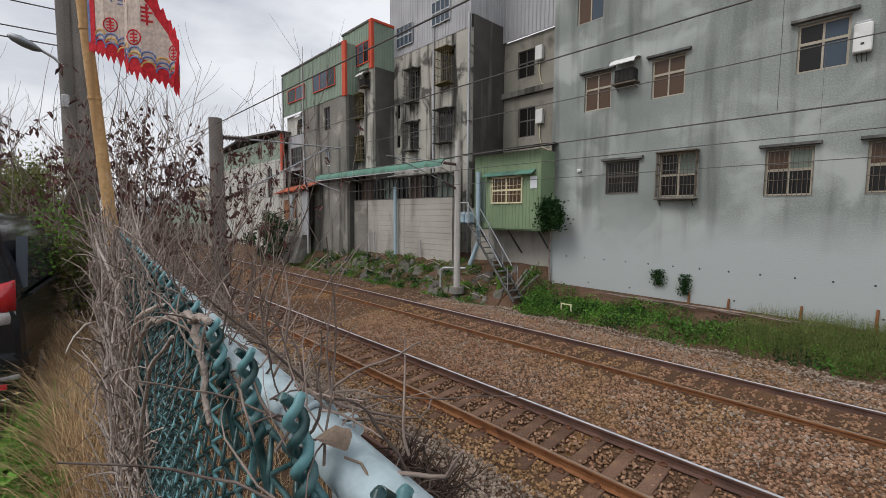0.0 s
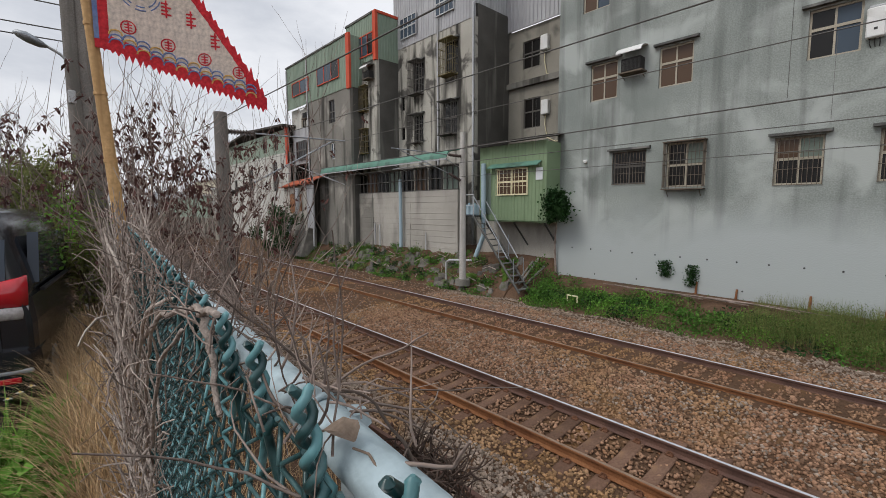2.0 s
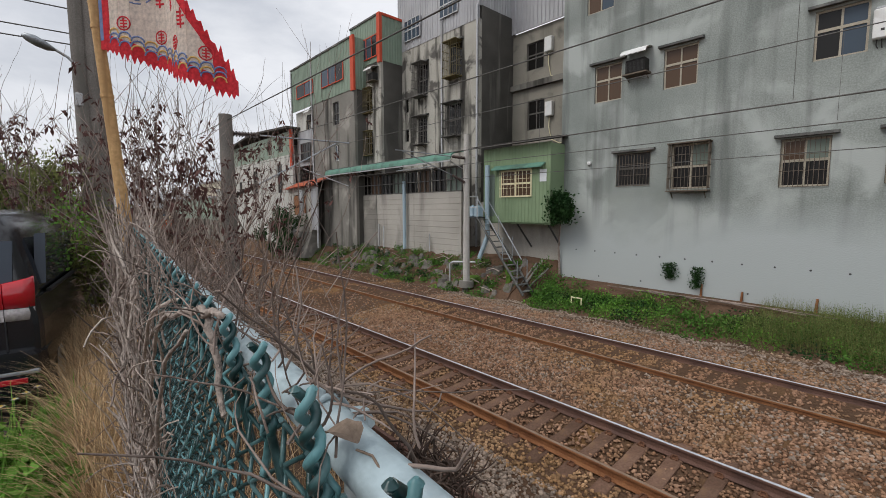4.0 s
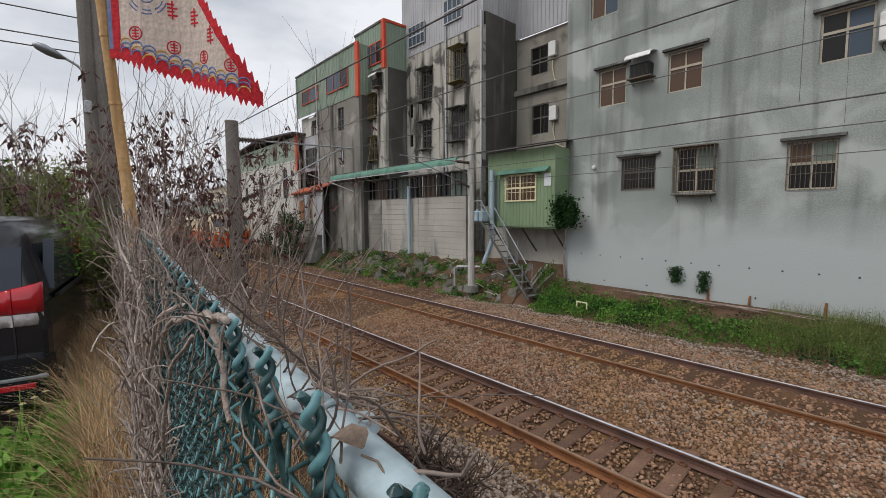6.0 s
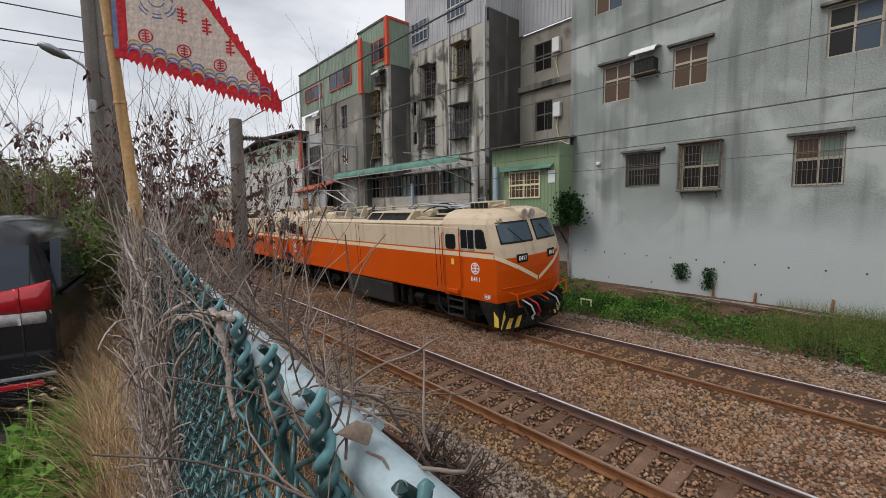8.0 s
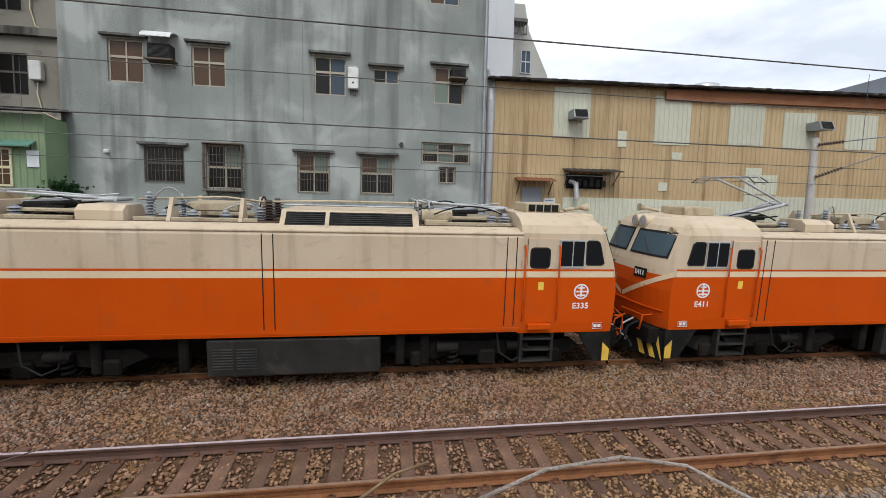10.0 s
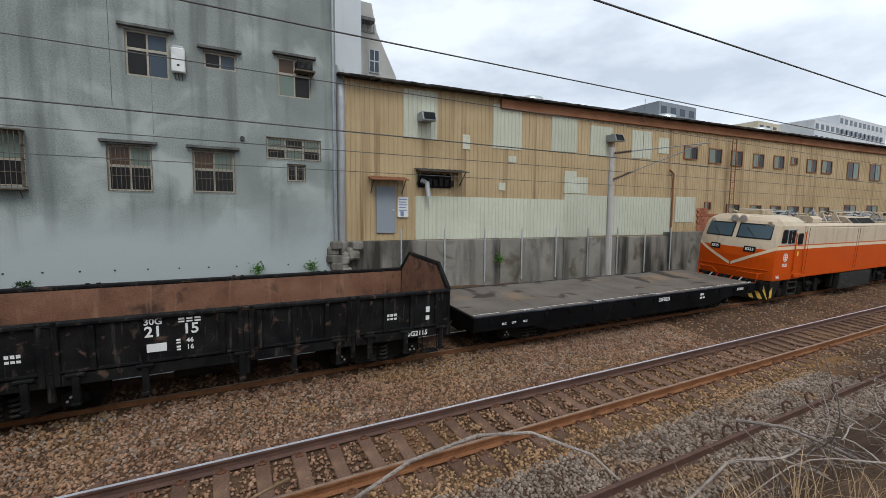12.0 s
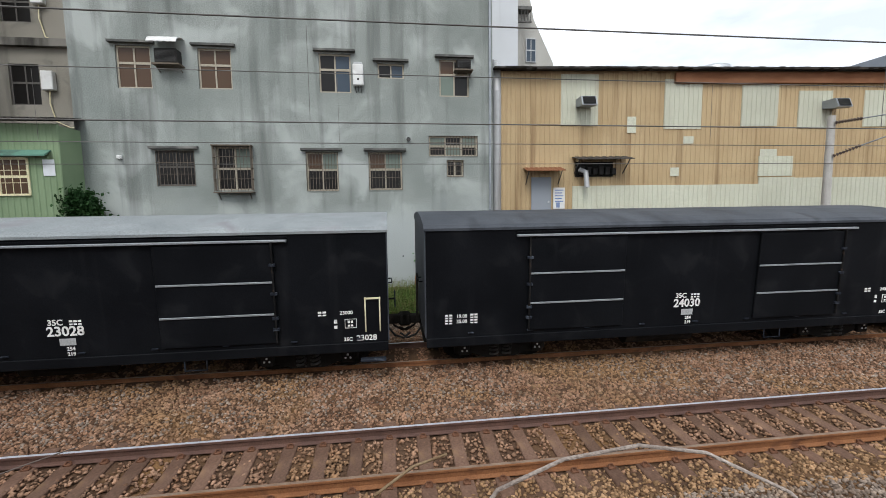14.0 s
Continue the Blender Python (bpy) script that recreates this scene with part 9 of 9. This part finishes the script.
# leafy bushes behind the van
def leafy_bush(x, y, z, w, h, n, mat, seed, label, size=0.05):
    q = np.random.RandomState(seed)
    t = thing("bush", label, "bush", "roadside bushes")
    pts, stems = [], Shape()
    for k in range(26):
        c = (x + q.normal(0, w * 0.45), y + q.normal(0, w * 0.4), z + h * (0.15 + 0.75 * q.rand() ** 0.7))
        stems.tube([(x + q.normal(0, 0.1), y + q.normal(0, 0.1), z - 0.1), ((x + c[0]) / 2, (y + c[1]) / 2, z + (c[2] - z) * 0.6), c, (c[0] + q.normal(0, 0.12), c[1] + q.normal(0, 0.12), c[2] + 0.25)], 0.012, 5, 0.3)
        pts.append(clump(q, c, 0.34 * w ** 0.3, n // 26))
    part("stem", stems, "twig", t)
    part("crown", leaf_mesh("crown", np.concatenate(pts), size, mat, seed, 3.4), mat, t)


leafy_bush(-10.1, 0.05, 1.75, 1.0, 2.75, 9000, "leaf_olive", 51, "bushy olive-green shrub behind the van", 0.024)
leafy_bush(-11.0, -1.0, 1.75, 1.4, 3.0, 11000, "leaf_olive", 52, "dense green shrub behind the van", 0.028)
leafy_bush(-12.2, -1.0, 1.75, 1.5, 2.9, 5200, "leaf_dark", 53, "dark green shrub farther along the bank", 0.06)
leafy_bush(-7.4, 0.45, 1.75, 0.5, 1.7, 3600, "leaf_olive", 54, "small yellow-green shrub at the fence", 0.022)
leafy_bush(-15.0, -3.0, 1.75, 2.0, 4.0, 5200, "leaf", 57, "tall green roadside shrub", 0.07)
leafy_bush(-30.0, 11.8, 0.2, 1.6, 3.6, 3200, "leaf_dark", 55, "dark scrubby tree beside the far wall", 0.09)
leafy_bush(-46.0, 3.0, 0.2, 2.0, 3.0, 3000, "leaf_dark", 56, "dark scrub beside the near track", 0.10)
for k in range(10):
    leafy_bush(-26 - 9 * k, -1.5 + 1.2 * (k % 3), 1.3, 2.2, 3.2 + 0.5 * (k % 2), 1800, ("leaf_dark", "leaf_olive", "leaf")[k % 3], 60 + k, "roadside scrub beside the track bank", 0.11)
p = np.concatenate([clump(R, (-6.5 - 0.1 * k, 0.05 + 0.11 * (k % 3), 3.05 + 0.17 * (k % 5)), 0.13, 26) for k in range(9)])
tagged(new("young_leaves", leaf_mesh("young_leaves", p, 0.034, "leaf_bright", 23)), "fresh yellow-green leaves in the dry brush", "leaves", kind="stuff")

# ---- flag on its bamboo pole ----
pole = thing("bamboo_pole", "leaning bamboo pole tied to the fence", "pole")
base_dir = Vector((-4.1, 0.33, 4.79)) - Vector((-4.1, 0.41, 3.48))
s = Shape()
pts = [Vector((-4.1, 0.41, 3.48)) + base_dir * u for u in [-1.28 + 0.25 * k for k in range(14)]]
s.tube(pts, 0.047, 12, 0.7)
part("cane", s, "bamboo", pole)
for k in range(9):
    c = Vector((-4.1, 0.41, 3.48)) + base_dir * (-1.1 + 0.37 * k)
    part("node", Shape().rod(c - base_dir.normalized() * 0.012, c + base_dir.normalized() * 0.012, 0.05 - 0.0014 * k, n=12), "bamboo", pole)
flag = thing("flag", "tattered red-edged white pennant with blue cloud pattern", "flag", at=pose(-4.05, 0.335, 4.80))
STRIPS, SW = 14, 0.082
REACH = STRIPS * SW
FLAG = []


def flag_low(d):
    return -0.30 * d


def flag_high(d):
    return 1.30 - (1.30 - flag_low(REACH) - 0.10) * (d / REACH) ** 1.15


for k in range(STRIPS):
    d0, d1 = k * SW, (k + 1) * SW
    lap = SW + 0.006
    q = random.Random(k + 3)
    lo0, lo1, hi0, hi1 = flag_low(d0), flag_low(d1), flag_high(d0), flag_high(d1)
    band = 0.085
    strip = part("cloth_strip", Shape().prism([(0, lo0 + band), (lap, lo1 + band), (lap, max(lo1 + band + 0.01, hi1 - band)), (0, max(lo0 + band + 0.01, hi0 - band))], -0.0018, 0.0018, "y"), "flag_white" if k < 12 else "flag_red", flag)
    # ragged red borders below and above
    low = [(0, lo0 + band + 0.012), (0, lo0)]
    for j in range(1, 5):
        u = j / 5
        low.append((lap * u, lo0 + (lo1 - lo0) * u - (0.012 + 0.045 * q.random() if j % 2 else -0.012 * q.random())))
    low += [(lap, lo1), (lap, lo1 + band + 0.012)]
    part("red_hem", Shape().prism(low, -0.0024, 0.0024, "y"), "flag_red", strip)
    high = [(lap, hi1 - band - 0.012), (lap, hi1)]
    for j in range(4, 0, -1):
        u = j / 5
        high.append((lap * u, hi0 + (hi1 - hi0) * u + (0.02 + 0.045 * q.random() if j % 2 else -0.012)))
    high += [(0, hi0), (0, hi0 - band - 0.012)]
    part("red_edge", Shape().prism(high, -0.0027, 0.0027, "y"), "flag_red", strip)
    if k == 0:
        part("hoist_band", Shape().prism([(0, -0.02), (lap, -0.03), (lap, 1.25), (0, 1.28)], -0.004, 0.004, "y"), "flag_red", strip)
        part("blue_band", Shape().box(0.0, 0.03, -0.0045, 0.0045, 0.04, 0.5), "flag_blue", strip)
    room = hi0 - lo0
    if 1 <= k < STRIPS - 1:
        for j in range(3):
            zc = (lo0 + lo1) / 2 + 0.055 + 0.032 * j
            if zc < hi1 - 0.07:
                arc = [(lap * (0.5 + 0.46 * math.cos(a)), 0, zc + 0.036 * math.sin(a)) for a in [m * math.pi / 6 for m in range(7)]]
                part("cloud_band", Shape().tube(arc, 0.0075, 4), "flag_blue" if (j + k) % 3 else "flag_gold", strip)
        if k % 3 == 2 and room > 0.4:
            zc = lo0 + 0.20
            ring = Shape().tube([(SW * 0.5 + 0.045 * math.cos(a), 0, zc + 0.045 * math.sin(a)) for a in [m * math.pi / 6 for m in range(13)]], 0.006, 4)
            for m in range(3):
                ring.box(SW * 0.5 - 0.024, SW * 0.5 + 0.024, -0.0045, 0.0045, zc - 0.026 + 0.02 * m, zc - 0.018 + 0.02 * m)
            ring.box(SW * 0.5 - 0.005, SW * 0.5 + 0.005, -0.0042, 0.0042, zc - 0.035, zc + 0.035)
            part("emblem", ring, "flag_red", strip)
        if k in (2, 3, 4) and room > 0.8:
            g = Shape()
            c = (3.5 - k) * SW
            for rad in (0.13, 0.105, 0.05):
                a0 = [m * math.pi / 12 for m in range(25)]
                run = [(c + rad * math.cos(a), 0, 0.42 + rad * math.sin(a)) for a in a0]
                keep = [p for p in run if 0 <= p[0] <= lap]
                up_, dn = [p for p in keep if p[2] >= 0.42], [p for p in keep if p[2] < 0.42]
                for half in (up_, dn):
                    if len(half) > 1:
                        g.tube(half, 0.006, 4)
            if g.v:
                part("emblem", g, "flag_blue", strip)
        if k in (5, 7, 9) and room > 0.35:
            g = Shape()
            zc = lo0 + min(0.42, room * 0.55)
            for m in range(4):
                g.box(SW * 0.1, SW * (0.9 - 0.25 * (m % 2)), -0.0045, 0.0045, zc + 0.026 * m, zc + 0.012 + 0.026 * m)
            g.box(SW * 0.42, SW * 0.56, -0.0042, 0.0042, zc - 0.02, zc + 0.11)
            part("sign_bars", g, "flag_red", strip)
    FLAG.append(strip)


# ---- what moves ----
LAG_T = (0.0, 7.5, 8.0, 8.5, 9.2, 11.5, 12.5, 13.5, 14.0)
LAG = (-0.25, -0.22, -0.15, 0.12, -0.15, -0.73, -1.1, -1.5, -1.54)


def train_x(centre, t):
    """The train slows a little as it passes."""
    return centre + SPEED * (t - 9.0) + float(np.interp(t, LAG_T, LAG))


def motions():
    times = [0.0, 0.1] + [0.5 * k for k in range(1, 18)] + [9.2] + [9.7 + 0.36 * k for k in range(5)] + [11.5, 12.0, 12.5, 13.0, 13.5, 14.0]
    for v, centre in VEHICLES:
        walk(v, [(t, pose(train_x(centre, t), FAR_Y, FAR_Z + 0.002, CANT, 0, 0)) for t in times])
    for w, x, r in WHEELS:
        walk(w, [(k / 30, pose(x, 0, r, 0, math.degrees(SPEED * k / 30 / r) % 360, 0)) for k in range(421)])
    # the flag swings between limp and spread, strip by strip
    swing = [(0.0, 0.35), (0.5, -0.45), (1.0, 0.6), (1.5, 0.75), (2.0, 0.97), (2.5, -0.2), (3.0, -0.25), (3.7, 0.7), (4.5, 0.3), (5.3, 0.55), (5.5, 0.8), (6.0, 0.72), (6.5, -0.12), (7.0, 0.55), (7.5, 0.38),
             (8.0, 0.93), (8.4, 0.98), (8.8, 0.97), (9.2, 0.85), (10.0, 0.3), (10.6, 0.8), (11.3, 0.5), (12.0, 0.9), (12.7, 0.2), (13.3, 0.7), (14.0, 0.9)]
    ts, ss = zip(*swing)
    steps = [0.1 * k for k in range(141)]
    rows = [[] for _ in FLAG]
    for t in steps:
        spread = float(np.interp(t, ts, ss))
        out = math.degrees(math.asin(max(-1.0, min(1.0, spread))))   # 90: spread along +y, 0: towards +x
        p = Vector((0, 0, 0))
        limp = 1 - abs(spread)
        yaw = out
        for k in range(len(FLAG)):
            # limp cloth folds to and fro, spread cloth only ripples
            yaw = out + (9 + 62 * limp) * math.sin((0.62 + 0.35 * limp) * k - 6.5 * t) * min(1.0, k / 3)
            m = Matrix.Translation(p) @ pose(0, 0, 0, 0, 7 * limp, 0) @ pose(0, 0, 0, 0, 0, yaw)
            rows[k].append((t, m))
            p = m @ Vector((SW, 0, 0))
    for strip, r in zip(FLAG, rows):
        walk(strip, r)


motions()
